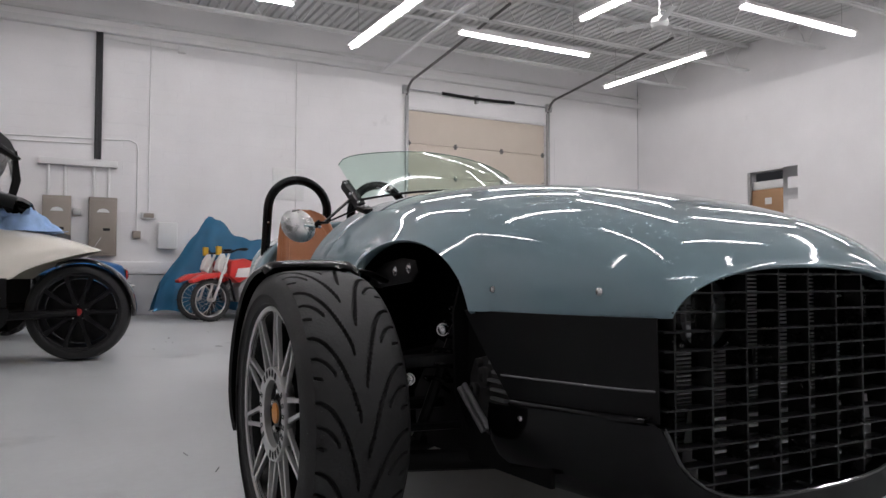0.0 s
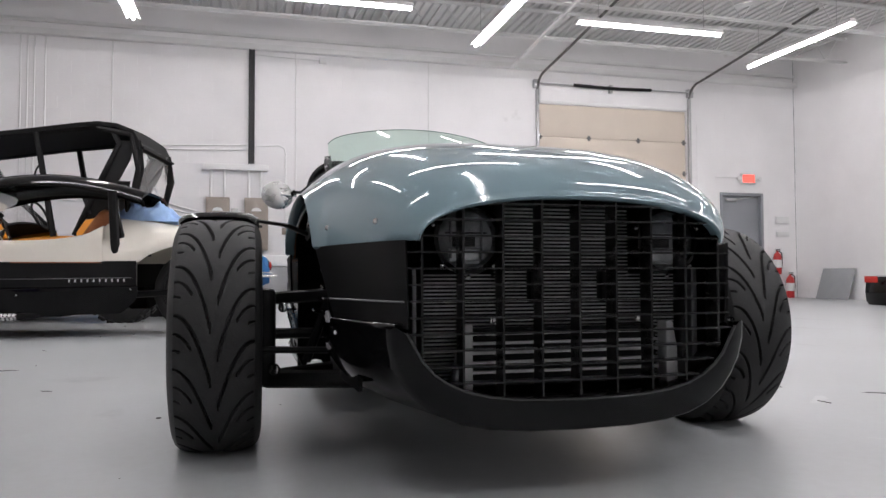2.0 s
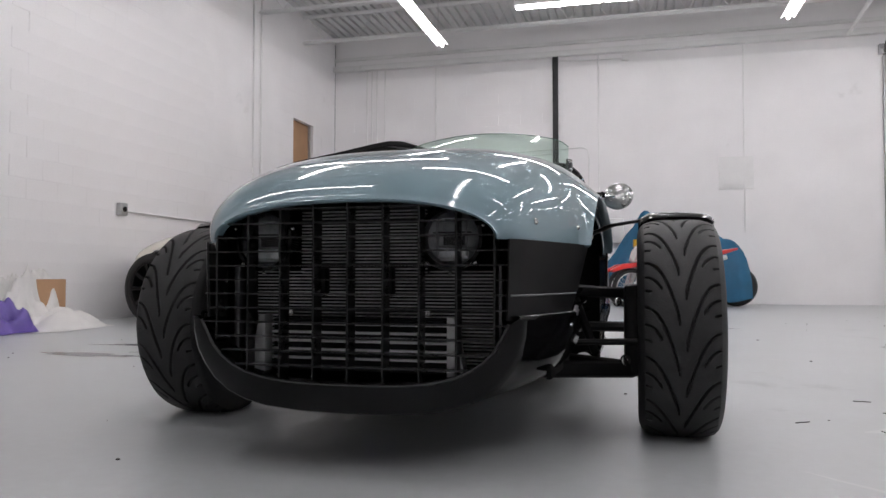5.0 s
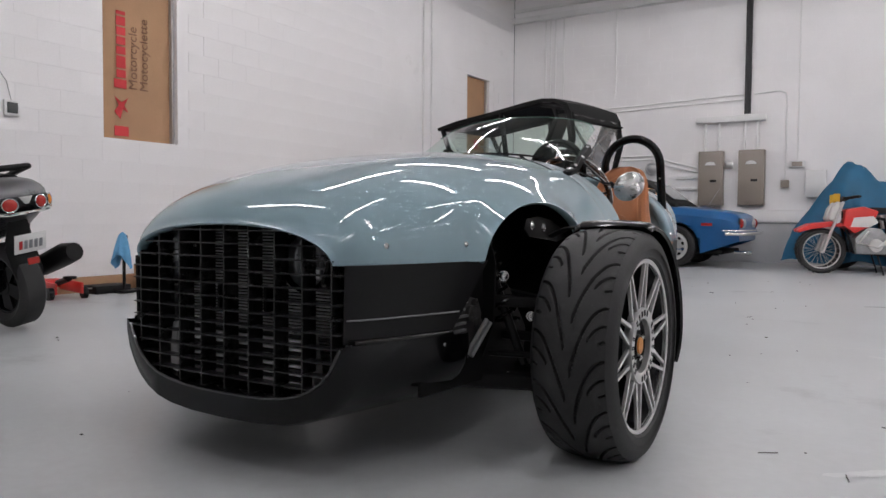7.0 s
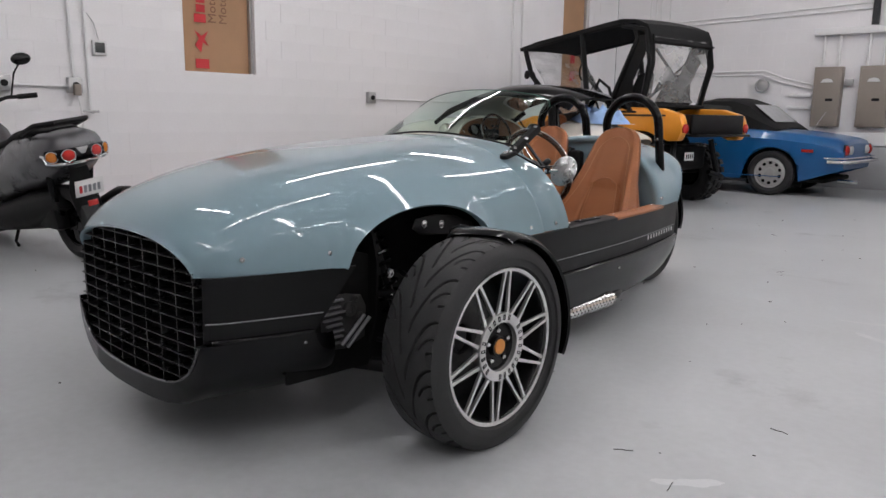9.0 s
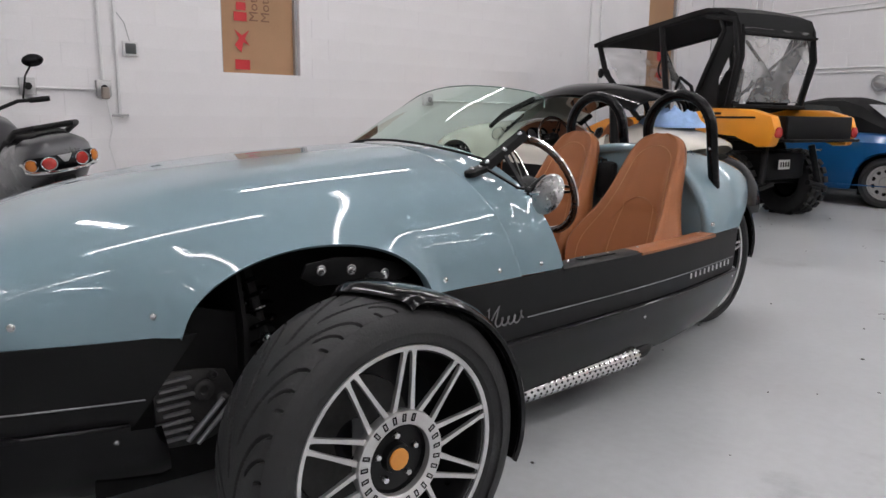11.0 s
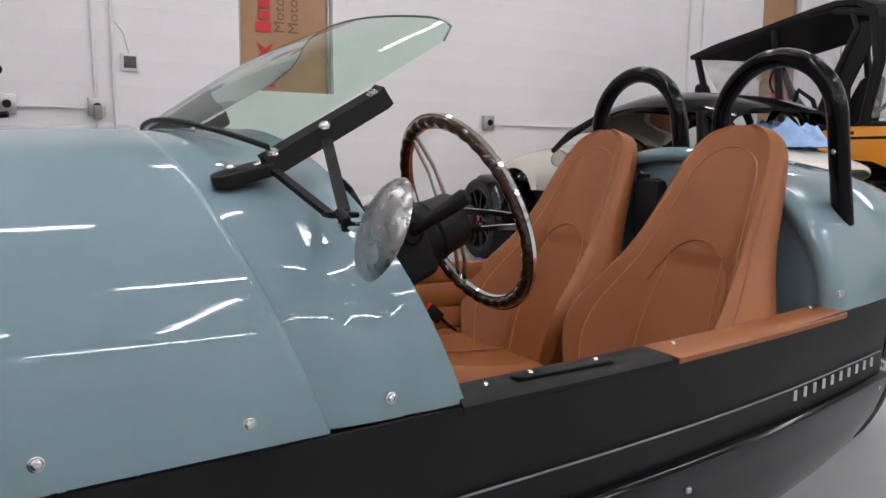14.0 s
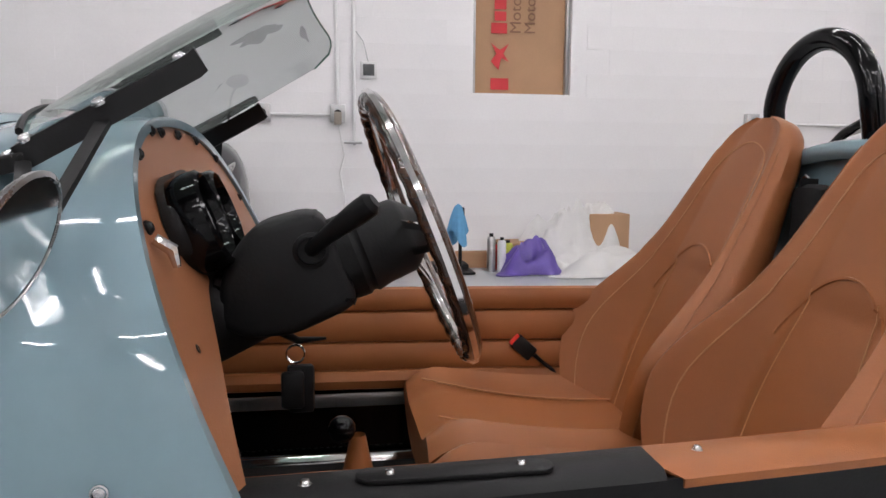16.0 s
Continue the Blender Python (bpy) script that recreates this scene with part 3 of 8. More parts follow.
    lathe(b, [(0.098 * rim_r, out - 0.015), (0.094 * rim_r, out - 0.010), (0.0, out - 0.008)], 28, turn)
    part("hub_cap", b, cap_mat, wh, "small round coloured centre cap")
    lug = None
    for k in range(5):
        m = turn @ Matrix.Rotation(2 * math.pi * k / 5 + 0.3, 4, "Z") @ Matrix.Translation((0.205 * rim_r, 0, out - 0.031))
        if lug is None:
            b = bmesh.new()
            lathe(b, [(0.009, 0), (0.009, 0.012), (0.006, 0.016), (0, 0.016)], 6)
            lug = part("lug_nut", b, BOLT_STEEL, wh)
            lug.matrix_basis = m
        else:
            again("lug_nut", lug, m, wh)
    return wh


def fender(tp, parent, cx, cy, cz, r, half, a0, a1):
    """A curved black mudguard round the wheel; angles from the front over the top."""
    rows = []
    n = 40
    for i in range(n + 1):
        t = i / n
        row = []
        taper = 1 - 0.10 * (abs(t - 0.5) * 2) ** 6
        for u in (-1, -0.97, -0.8, -0.4, 0, 0.4, 0.8, 0.97, 1):
            lip = 0.014 * max(0.0, (abs(u) - 0.8) / 0.2) ** 2
            side = u if cx > 0 else -u if cx < 0 else -1.0
            f0 = a0 + 5 + 5.5 * (1 + side)
            a = radians(f0 + (a1 - f0) * t)
            rr = r + 0.006 * (1 - u * u) - lip - (0.016 if i == 0 else 0.003 if i == 1 else 0.0)
            row.append(V((cx + u * half * taper, cy - math.cos(a) * rr, cz + math.sin(a) * rr)))
        rows.append(row)
    bm = bmesh.new()
    quads(bm, rows)
    thick(bm, 0.009)
    return tp("fender", bm, BLACK_GUARD, parent, "glossy black mudguard over the tyre")


def bolt(bm, p, d, r=0.008):
    z = V(d).normalized()
    q = z.to_track_quat("Z", "Y").to_matrix().to_4x4()
    lathe(bm, [(r * 1.45, -0.002), (r * 1.45, 0.0006), (r * 1.2, 0.001), (r * 1.15, 0.0026), (r * 0.9, 0.0044), (r * 0.5, 0.005), (r * 0.42, 0.003), (0, 0.003)], 12, Matrix.Translation(p) @ q)


def seat(tp, parent, sx):
    """A bucket seat with a headrest in one piece."""
    st = new("seat")
    st.parent = parent
    hw = [(0, 0.19), (0.12, 0.225), (0.25, 0.246), (0.36, 0.236), (0.48, 0.203), (0.6, 0.174), (0.72, 0.157), (0.85, 0.138), (0.94, 0.116), (0.975, 0.088), (1.0, 0.03)]
    bol = [(0, 0.08), (0.15, 0.118), (0.28, 0.126), (0.40, 0.092), (0.52, 0.054), (0.66, 0.03), (1, 0.008)]
    thk = [(0, 0.10), (0.5, 0.10), (0.8, 0.075), (0.95, 0.06), (1, 0.03)]

    def soft(tab, v, r=0.05):
        r = min(r, max(0.004, (1 - v) * 0.6))
        return sum(lerp(tab, min(1.0, max(0.0, v + d * r))) for d in (-1, -0.5, 0, 0.5, 1)) / 5

    def mid(v):
        return V((sx, 3.30 + 0.295 * v - 0.012 * math.sin(v * 3.1), 0.30 + 0.66 * v))

    def front(u, v):
        p = mid(v)
        w, b = soft(hw, v), soft(bol, v)
        au = abs(u)
        out = b * max(0.0, min(1.0, (au - 0.45) / 0.35)) ** 1.6 - b * 0.9 * max(0.0, (au - 0.8) / 0.2) ** 2.2
        return V((p.x + u * w, p.y - out - 0.012 * (1 - (u / 1.0) ** 2) * (1 if v > 0.55 else 0.3), p.z + out * 0.3))
    rows = []
    for i in range(57):
        v = math.sin(math.pi / 2 * (i / 56) ** 1.1)
        p, w, t = mid(v), soft(hw, v), soft(thk, v)
        row = [front(-1 + 2 * k / 64, v) for k in range(65)]
        row += [V((p.x + w * math.cos(a), p.y + 0.004 + t * math.sin(a), p.z - t * 0.35 * math.sin(a))) for a in [math.pi * k / 9 for k in range(1, 9)]]
        rows.append(row)
    bm = bmesh.new()
    vs = quads(bm, rows, wrap=True)
    cap(bm, vs[0][::-1])
    cap(bm, vs[-1])
    tp("backrest", bm, TAN, st, "tan leather bucket backrest with stitched panels", 50)
    # stitched lines
    def seam(name, pts, r=0.0024, mat=TAN):
        b = bmesh.new()
        tube(b, pts, r, 5)
        tp(name, b, mat, st)
    lay = V((0, -0.0006, 0.0002))
    seam("piping", [front(-0.52 * math.cos(math.pi * k / 36), 0.44 + 0.165 * math.sin(math.pi * k / 36)) + lay for k in range(37)], 0.0030)
    for s in (-1, 1):
        seam("seam", [front(s * (0.36 + 0.03 * k / 16), 0.02 + 0.545 * k / 16) + lay for k in range(17)], 0.0014, THREAD)
    for s in (-1, 1):
        seam("edge_seam", [front(s * 0.90, 0.06 + 0.84 * k / 30) + lay for k in range(31)], 0.0016)
    line = [(-0.73 + 0.09 * (k / 20) ** 2, 0.02 + 0.78 * k / 20) for k in range(21)]
    line += [(-0.64 * math.cos(math.pi * k / 20), 0.80 + 0.125 * math.sin(math.pi * k / 20) ** 0.8) for k in range(1, 20)]
    line += [(-u, v) for u, v in line[20::-1]]
    seam("seam", [front(u, v) + lay for u, v in line], 0.0015, THREAD)
    # cushion
    rows = []
    for i in range(25):
        v = i / 24
        y = 3.40 - 0.54 * v
        z = 0.335 + 0.065 * v - 0.018 * math.sin(math.pi * v)
        w = 0.205 + 0.012 * math.sin(math.pi * v)
        row = []
        for k in range(21):
            u = -1 + 2 * k / 20
            au = abs(u)
            rise = 0.045 * max(0.0, min(1.0, (au - 0.5) / 0.3)) ** 1.5 - 0.055 * max(0.0, (au - 0.8) / 0.2) ** 2
            row.append(V((sx + u * w, y, z + rise * (1 - 0.4 * v) - 0.045 * max(0.0, (v - 0.85) / 0.15) ** 2)))
        row += [V((sx + w * math.cos(a), y, z - 0.02 - 0.11 * math.sin(a))) for a in [math.pi * k / 9 for k in range(1, 9)]]
        rows.append(row)
    bm = bmesh.new()
    vs = quads(bm, rows, wrap=True)
    cap(bm, vs[0][::-1])
    cap(bm, vs[-1])
    tp("cushion", bm, TAN, st, "tan leather seat cushion", 50)
    for s in (-1, 1):
        seam("seam", [V((sx + s * (0.10 + 0.02 * k / 10), 3.36 - 0.47 * k / 10, 0.342 + 0.060 * k / 10 - 0.018 * math.sin(math.pi * k / 10))) for k in range(11)], 0.002, THREAD)


def trike(name, label, paint, cap_mat, ten, roof, group=""):
    car = thing(name, (0, CAR_Y, 0), label, "three-wheeler", group)

    def tp(n, bm, mat, parent=car, lab="", sharp=38):
        bmesh.ops.translate(bm, verts=bm.verts, vec=(0, -CAR_Y, 0))
        return part(n, bm, mat, parent, lab, sharp)

    # painted hood, and the cowl behind its step
    bm = bmesh.new()
    rows = shell(bm, 0.988, 2.41, 150, 60)
    # the front edge sweeps back towards its lower corners
    for r in rows:
        for q in r:
            low = max(0.0, 1 - (q.z - BAND_Z) / 0.09)
            q.y += 0.022 * low * low * max(0.0, 1 - (q.y - 0.988) / 0.22)
    rows += [r[0] for r in (shell(bm, 2.413, 2.414, 1, 60, lift=-0.003), shell(bm, 2.416, 2.417, 1, 60, lift=-0.011))]
    lip = []
    for dy, dz in ((0.040, -0.022), (0.018, -0.022), (0.008, -0.014), (0.007, -0.005)):
        r = []
        for p in rows[0]:
            c = V((p.x * (1 + dz * 0.9), p.y + dy - 0.012, BAND_Z + (p.z - BAND_Z) * (1 + dz * 4)))
            r.append(c)
        lip.append(r)
    quads(bm, lip + rows)
    # rolled edge of the wheel openings
    for s in (0, -1):
        edge = [r[s] for r in rows if abs(r[s].y - ARCH_Y) < ARCH_A * 1.02]
        quads(bm, [edge, [p + V((-math.copysign(0.006, p.x), 0, -0.006)) for p in edge], [p + V((-math.copysign(0.03, p.x), 0, -0.002)) for p in edge]])
    tp("hood", bm, paint, car, "glossy painted hood with swept wheel arches", 60)
    bm = bmesh.new()
    rows = [shell(bm, y, y + 0.001, 1, lift=q, arch=False)[0] for y, q in ((2.405, -0.013), (2.425, -0.0115), (2.44, -0.009), (2.47, -0.006), (2.505, -0.004), (2.528, -0.0068), (2.55, -0.0042), (2.58, -0.004), (2.609, -0.004))]
    inner = [[V((p.x * 0.972, p.y + 0.002, BAND_Z + (p.z - BAND_Z) * 0.962)) for p in rows[-1]], [V((p.x * 0.97, p.y - 0.03, BAND_Z + (p.z - BAND_Z) * 0.96)) for p in rows[-1]]]
    quads(bm, rows + inner)
    tp("cowl", bm, paint, car, "painted cowl behind a raised seam", 60)

    def on_body(y, z, side, lift=0.0):
        p = section(y, angle_at(y, z) if side > 0 else 180 - angle_at(y, z))
        return V((p.x + side * lift, p.y, p.z))

    # black band along the sides: front panel, long side panel
    def band(y0, y1, z0, z1, side, n, mat, nm, lab, inset=0.0, slope=0.0):
        rows = []
        for i in range(n + 1):
            t = i / n
            row = []
            for k in range(7):
                s = k / 6
                y = y0 + (y1 + slope * (s - 1) - y0) * t
                z = z0 + (z1 - z0) * s
                row.append(V((side * (car_w(y) + 0.003 - inset - 0.006 * (1 - s)), y, z)))
            rows.append(row)
        b = bmesh.new()
        quads(b, rows)
        thick(b, 0.006)
        return tp(nm, b, mat, car, lab)
    for s in (-1, 1):
        band(1.014, 1.44, 0.372, BAND_Z + 0.001, s, 14, BLACK_SATIN, "front_side_panel", "matt black lower front panel with a thin grey line", slope=0.13)
        bm = bmesh.new()
        for z in (0.436,):
            tube(bm, [(s * (car_w(y) + 0.0015), y, z - 0.006) for y in [1.018 + 0.317 * k / 12 for k in range(13)]], 0.0022, 4)
        tp("pinstripe", bm, GREY_STRIPE)
        # side panel from the wheel to the tail
        rows = []
        for i in range(45):
            t = i / 44
            row = []
            for k in range(9):
                q = k / 8
                z = 0.352 + (BAND_Z - 0.002 - 0.352) * q
                y0 = 2.047 + 0.10 * (1 - q) ** 0.7
                y = y0 + (3.872 - y0) * t
                row.append(V((s * (car_w(y) + 0.004 - 0.012 * (1 - q) ** 2), y, z + 0.012 * max(0.0, (y - 3.2) / 0.7) * 0.6)))
            rows.append(row)
        bm = bmesh.new()
        quads(bm, rows)
        thick(bm, 0.006)
        tp("side_panel", bm, BLACK_SATIN, car, "matt black side panel with a thin grey line")
        for a, b in ((2.165, 2.262), (2.437, 3.84)) if s > 0 else ((2.17, 3.84),):
            bm = bmesh.new()
            tube(bm, [(s * (car_w(y) + 0.0035), y, 0.433 + 0.012 * max(0.0, (y - 3.2) / 0.7) * 0.6) for y in [a + (b - a) * k / 24 for k in range(25)]], 0.0022, 4)
            tp("pinstripe", bm, GREY_STRIPE)
        # ten pale marks near the tail
        for k in range(10):
            y = 3.424 + 0.0407 * k
            bm = bmesh.new()
            box(bm, (0.0015, 0.009, 0.021), (s * (car_w(y) + 0.0035), y, 0.416 + 0.01 * (y - 3.2)), 0, )
            tp("marking", bm, PALE_LETTER, car, "pale raised mark")
        # lower skirt under the ledge
        rows = []
        for i in range(41):
            t = i / 40
            y = 2.13 + 1.755 * t
            w = car_w(y)
            end = max(0.0, (y - 3.3) / 0.62)
            row = []
            for dx, z in ((-0.02, 0.371), (0.004, 0.373), (0.013, 0.365), (0.012, 0.352), (0.004, 0.322), (-0.008, 0.27), (-0.022, 0.205), (-0.038, 0.165)):
                lift = 0.010 * end
                back = 0.15 * end * max(0.0, (0.30 - z) / 0.14) ** 1.5
                row.append(V((s * (w + dx), y - back, z + lift)))
            rows.append(row)
        bm = bmesh.new()
        quads(bm, rows)
        thick(bm, 0.005)
        tp("skirt", bm, BLACK_GLOSS, car, "glossy black lower skirt with a rounded ledge", 50)
        # sill top: black, then tan leather
        for y0, y1, mat, nm, lab in ((2.60, 3.018, BLACK_PLASTIC, "sill_top", "black sill capping"), (3.018, 3.63, TAN, "sill_trim", "tan leather sill trim")):
            rows = []
            for i in range(13):
                y = y0 + (y1 - y0) * i / 12
                w = car_w(y)
                rows.append([V((s * (w + 0.005), y + (0.018 if y1 > 3.1 and i == 0 else 0), BAND_Z - 0.012)), V((s * (w + 0.0065), y + (0.018 if y1 > 3.1 and i == 0 else 0), BAND_Z - 0.002)), V((s * (w - 0.004), y, BAND_Z + 0.006)), V((s * (w - 0.06), y - (0.018 if y1 > 3.1 and i == 0 else 0), BAND_Z + 0.007)), V((s * (w - 0.075), y, BAND_Z)), V((s * (w - 0.078), y, BAND_Z - 0.03))])
            bm = bmesh.new()
            quads(bm, rows)
            thick(bm, 0.004)
            tp(nm, bm, mat, car, lab, 50)
        bm = bmesh.new()
        pl = Matrix.Translation((s * 0.511, 2.81, BAND_Z + 0.007))
        prism(bm, [(0.016 * math.cos(a) , (0.082 if math.sin(a) > 0 else -0.082) + 0.016 * math.sin(a)) for a in [2 * math.pi * k / 20 for k in range(20)]], 0.005, pl, 0.0015)
        tp("sill_plate", bm, BLACK_PLASTIC, car, "small black plate with two bolts")
        for x, y in ((0.513, 2.665), (0.512, 2.745), (0.508, 2.876), (0.487, 3.075), (0.425, 3.57)):
            bm = bmesh.new()
            bolt(bm, (s * x, y, BAND_Z + (0.0105 if 2.7 < y < 2.9 else 0.006)), (0, 0, 1), 0.0044)
            tp("bolt", bm, BOLT_STEEL)
        for y, z in ((1.115, 0.607), (1.36, 0.607), (2.114, 0.592), (2.326, 0.590), (2.506, 0.588)):
            bm = bmesh.new()
            p = on_body(y, z, s)
            bolt(bm, p, (s, -0.25 if y < 1.3 else 0, 0.12), 0.0055)
            tp("bolt", bm, BOLT_STEEL)
        for y, z, dx in ((1.275, 0.350, 0.012), (3.08, 0.318, 0.004), (2.17, 0.34, 0.006), (3.835, 0.355, 0.008)):
            bm = bmesh.new()
            bolt(bm, (s * (car_w(y) + dx), y, z), (s, 0, 0), 0.005)
            tp("bolt", bm, BOLT_STEEL)
    # U-shaped bumper that sweeps back into the lower front sides
    outl = [(1.0, 0.372), (0.997, 0.335), (0.968, 0.29), (0.918, 0.252), (0.85, 0.217), (0.755, 0.187), (0.64, 0.166), (0.50, 0.153), (0.28, 0.145), (0.0, 0.143)]
    inl = [(0.928, 0.368), (0.885, 0.335), (0.845, 0.305), (0.79, 0.280), (0.715, 0.258), (0.62, 0.240), (0.50, 0.228), (0.36, 0.221), (0.2, 0.218), (0.0, 0.217)]
    outl = outl + [(-x, z) for x, z in outl[-2::-1]]
    inl = inl + [(-x, z) for x, z in inl[-2::-1]]
    rows = []
    for y, k, dz in ((1.36, 0.985, 0.0), (1.34, 1.0, 0.0), (1.25, 1.0, 0.0), (1.16, 1.0, 0.0), (1.10, 1.0, 0.0), (1.05, 1.0, 0.0), (1.010, 1.0, 0.002), (1.0, 0.978, 0.006)):
        w = max(car_w(y) + 0.016, 0.424 + 0.16 * (y - 1.0))
        bow = 0.013 * max(0.0, 1 - (y - 1.0) / 0.2)
        rows.append([V((x * w * k, y - bow * (1 - x * x) + (0.25 * (0.372 - z) if y > 1.3 else 0), z + dz)) for x, z in outl])
    wf = 0.426
    for y, dz in ((1.0, -0.004), (1.006, 0.0), (1.05, 0.002), (1.09, 0.002)):
        rows.append([V((x * wf, y - 0.013 * (1 - x * x), z + dz)) for x, z in inl])
    bm = bmesh.new()
    quads(bm, rows)
    bmesh.ops.recalc_face_normals(bm, faces=bm.faces)
    tp("bumper", bm, BLACK_GLOSS, car, "glossy black U-shaped front bumper lip", 50)
    bm = bmesh.new()
    tube(bm, [(x * wf * 0.995, 0.998 - 0.013 * (1 - x * x), z - 0.002) for x, z in inl], 0.004, 6)
    tp("bumper_bead", bm, POLISHED_EDGE, car, "shiny rolled inner edge")
    for s in (-1, 1):
        rows = []
        for i in range(13):
            y = 1.025 + 0.275 * i / 12
            w = car_w(y)
            rows.append([V((s * (w - 0.005), y, 0.384)), V((s * (w + 0.012), y, 0.385)), V((s * (w + 0.017), y, 0.379)), V((s * (w + 0.015), y, 0.370))])
        bm = bmesh.new()
        quads(bm, rows)
        thick(bm, 0.004)
        tp("bumper_ledge", bm, BLACK_GLOSS, car, "", 60)
    # grille: deep thin slats both ways inside the opening
    def inside(x, z):
        w = 0.390
        if z > BAND_Z:
            return (abs(x) / 0.368) ** 2.2 + ((z - BAND_Z) / 0.094) ** 2.2 < 1
        if z > 0.37:
            return abs(x) < w
        zb = lerp([(0, 0.222), (0.2, 0.226), (0.28, 0.246), (0.34, 0.285), (0.38, 0.36)], abs(x))
        return z > zb

    def gy(x):
        return 0.999 + 0.012 * (x / 0.38) ** 2
    for i in range(13):
        z = 0.2205 + 0.0350 * i
        xs = [x / 200 for x in range(-84, 85) if inside(x / 200, z)]
        if len(xs) < 4:
            continue
        a, b = xs[0], xs[-1]
        pts = [a + (b - a) * k / 12 for k in range(13)]
        bm = bmesh.new()
        rows = [[V((x, gy(x) - 0.008, z + 0.0016)), V((x, gy(x) + 0.026, z + 0.0016)), V((x, gy(x) + 0.026, z - 0.0016)), V((x, gy(x) - 0.008, z - 0.0016))] for x in pts]
        vs = quads(bm, rows, wrap=True)
        cap(bm, vs[0][::-1])
        cap(bm, vs[-1])
        tp("grille_bar", bm, GRILLE_BLACK)
    for i in range(-4, 5):
        x = i * 0.0893
        zs = [z / 400 for z in range(80, 280) if inside(x, z / 400)]
        if len(zs) < 4:
            continue
        bm = bmesh.new()
        box(bm, (0.0052, 0.050, zs[-1] - zs[0]), (x, gy(x) + 0.0205, (zs[0] + zs[-1]) / 2), 0.0008, segs=1)
        tp("grille_upright", bm, GRILLE_BLACK)
    # dark box behind the grille, radiators, coolers, lamps
    bm = bmesh.new()
    loop = [(0.385, 0.37), (0.385, BAND_Z), (0.35, 0.615), (0.25, 0.648), (0, 0.658), (-0.25, 0.648), (-0.35, 0.615), (-0.385, BAND_Z), (-0.385, 0.37), (-0.36, 0.27), (-0.25, 0.225), (0, 0.215), (0.25, 0.225), (0.36, 0.27)]
    vs = quads(bm, [[V((x, y, z)) for x, z in loop] for y in (1.05, 1.24)], wrap=True)
    cap(bm, vs[1])
    tp("grille_housing", bm, BLACK_HOLLOW, car, "dark box behind the grille")
    def core(nm, x0, x1, z0, z1, y, pitch, mat, lab):
        b = bmesh.new()
        box(b, (x1 - x0, 0.02, z1 - z0), ((x0 + x1) / 2, y + 0.016, (z0 + z1) / 2))
        ob = tp(nm, b, BLACK_SATIN, car, lab, 20)
        b = bmesh.new()
        z = z0 + pitch / 2
        while z < z1:
            box(b, (x1 - x0, 0.014, pitch * (0.36 if pitch < 0.015 else 0.28)), ((x0 + x1) / 2, y, z))
            z += pitch
        f = tp("fin", b, mat, ob, "", 20)
        f["kind"] = "stuff"
        return ob
    core("radiator", -0.165, 0.170, 0.48, 0.645, 1.10, 0.0086, RADIATOR, "finned grey radiator core")
    core("radiator", -0.335, 0.345, 0.235, 0.492, 1.135, 0.0088, RADIATOR, "wide finned radiator core")
    core("oil_cooler", -0.235, 0.235, 0.236, 0.366, 1.075, 0.0215, COOLER, "ribbed aluminium cooler")
    for s in (-1, 1):
        bm = bmesh.new()
        prism(bm, [(0, 0), (0.045, 0), (0.045, 0.145), (0.028, 0.145)], 0.04, Matrix.Translation((s * 0.282, 1.036, 0.232)) @ Matrix(((s * -1, 0, 0, 0), (0, 0, 1, 0), (0, 1, 0, 0), (0, 0, 0, 1))), 0.002)
        tp("cooler_duct", bm, BARE_ALLOY, car, "bright wedge-shaped end tank")
        bm = bmesh.new()
        box(bm, (0.012, 0.012, 0.016), (s * 0.181, 1.07, 0.384), 0.002)
        tp("cooler_clip", bm, BOLT_STEEL)
        bm = bmesh.new()
        box(bm, (0.016, 0.03, 0.26), (s * 0.352, 1.11, 0.37), 0.003)
        tp("radiator_tank", bm, ALU_GREY)
        bm = bmesh.new()
        box(bm, (0.012, 0.03, 0.07), (s * 0.088, 1.07, 0.46), 0.003)
        tp("bracket", bm, BLACK_PLASTIC)
        # round headlamp
        L = Matrix.Translation((s * 0.245, 1.040, 0.566)) @ Matrix.Rotation(radians(90), 4, "X")
        bm = bmesh.new()
        lathe(bm, [(0.074, -0.06), (0.079, -0.01), (0.079, 0.004), (0.070, 0.006), (0.068, -0.004)], 40, L)
        lamp = tp("headlamp", bm, BLACK_GLOSS, car, "round black headlamp with clear lens")
        bm = bmesh.new()
        lathe(bm, [(0.068, -0.004), (0.064, -0.03), (0.03, -0.045), (0.0, -0.045)], 32, L)
        tp("bowl", bm, LAMP_BOWL, lamp, "grey faceted lamp bowl")
        # the topmost pale bar paints in the bright highlight of the lens
        for nm, w, h, dz, dy, mat in (("reflector", 0.074, 0.026, -0.036, 0.030, DARK_CHROME), ("reflector", 0.052, 0.026, -0.004, 0.038, DARK_STEEL), ("lamp_bar", 0.086, 0.004, -0.019, 0.020, ALU_GREY), ("lamp_bar", 0.096, 0.004, 0.014, 0.020, DARK_STEEL), ("lower_trim", 0.056, 0.006, -0.052, 0.016, BARE_ALLOY), ("upper_highlight", 0.050, 0.008, 0.044, 0.012, BARE_ALLOY)):
            bm = bmesh.new()
            box(bm, (w, 0.012, h), (s * 0.245, 1.040 + dy, 0.566 + dz), 0.002)
            tp(nm, bm, mat, lamp)
        for q in (-1, 1):
            bm = bmesh.new()
            box(bm, (0.004, 0.012, 0.085), (s * 0.245 + q * 0.036, 1.058, 0.566), 0.001)
            tp("lamp_bar", bm, ALU_GREY, lamp)
        bm = bmesh.new()
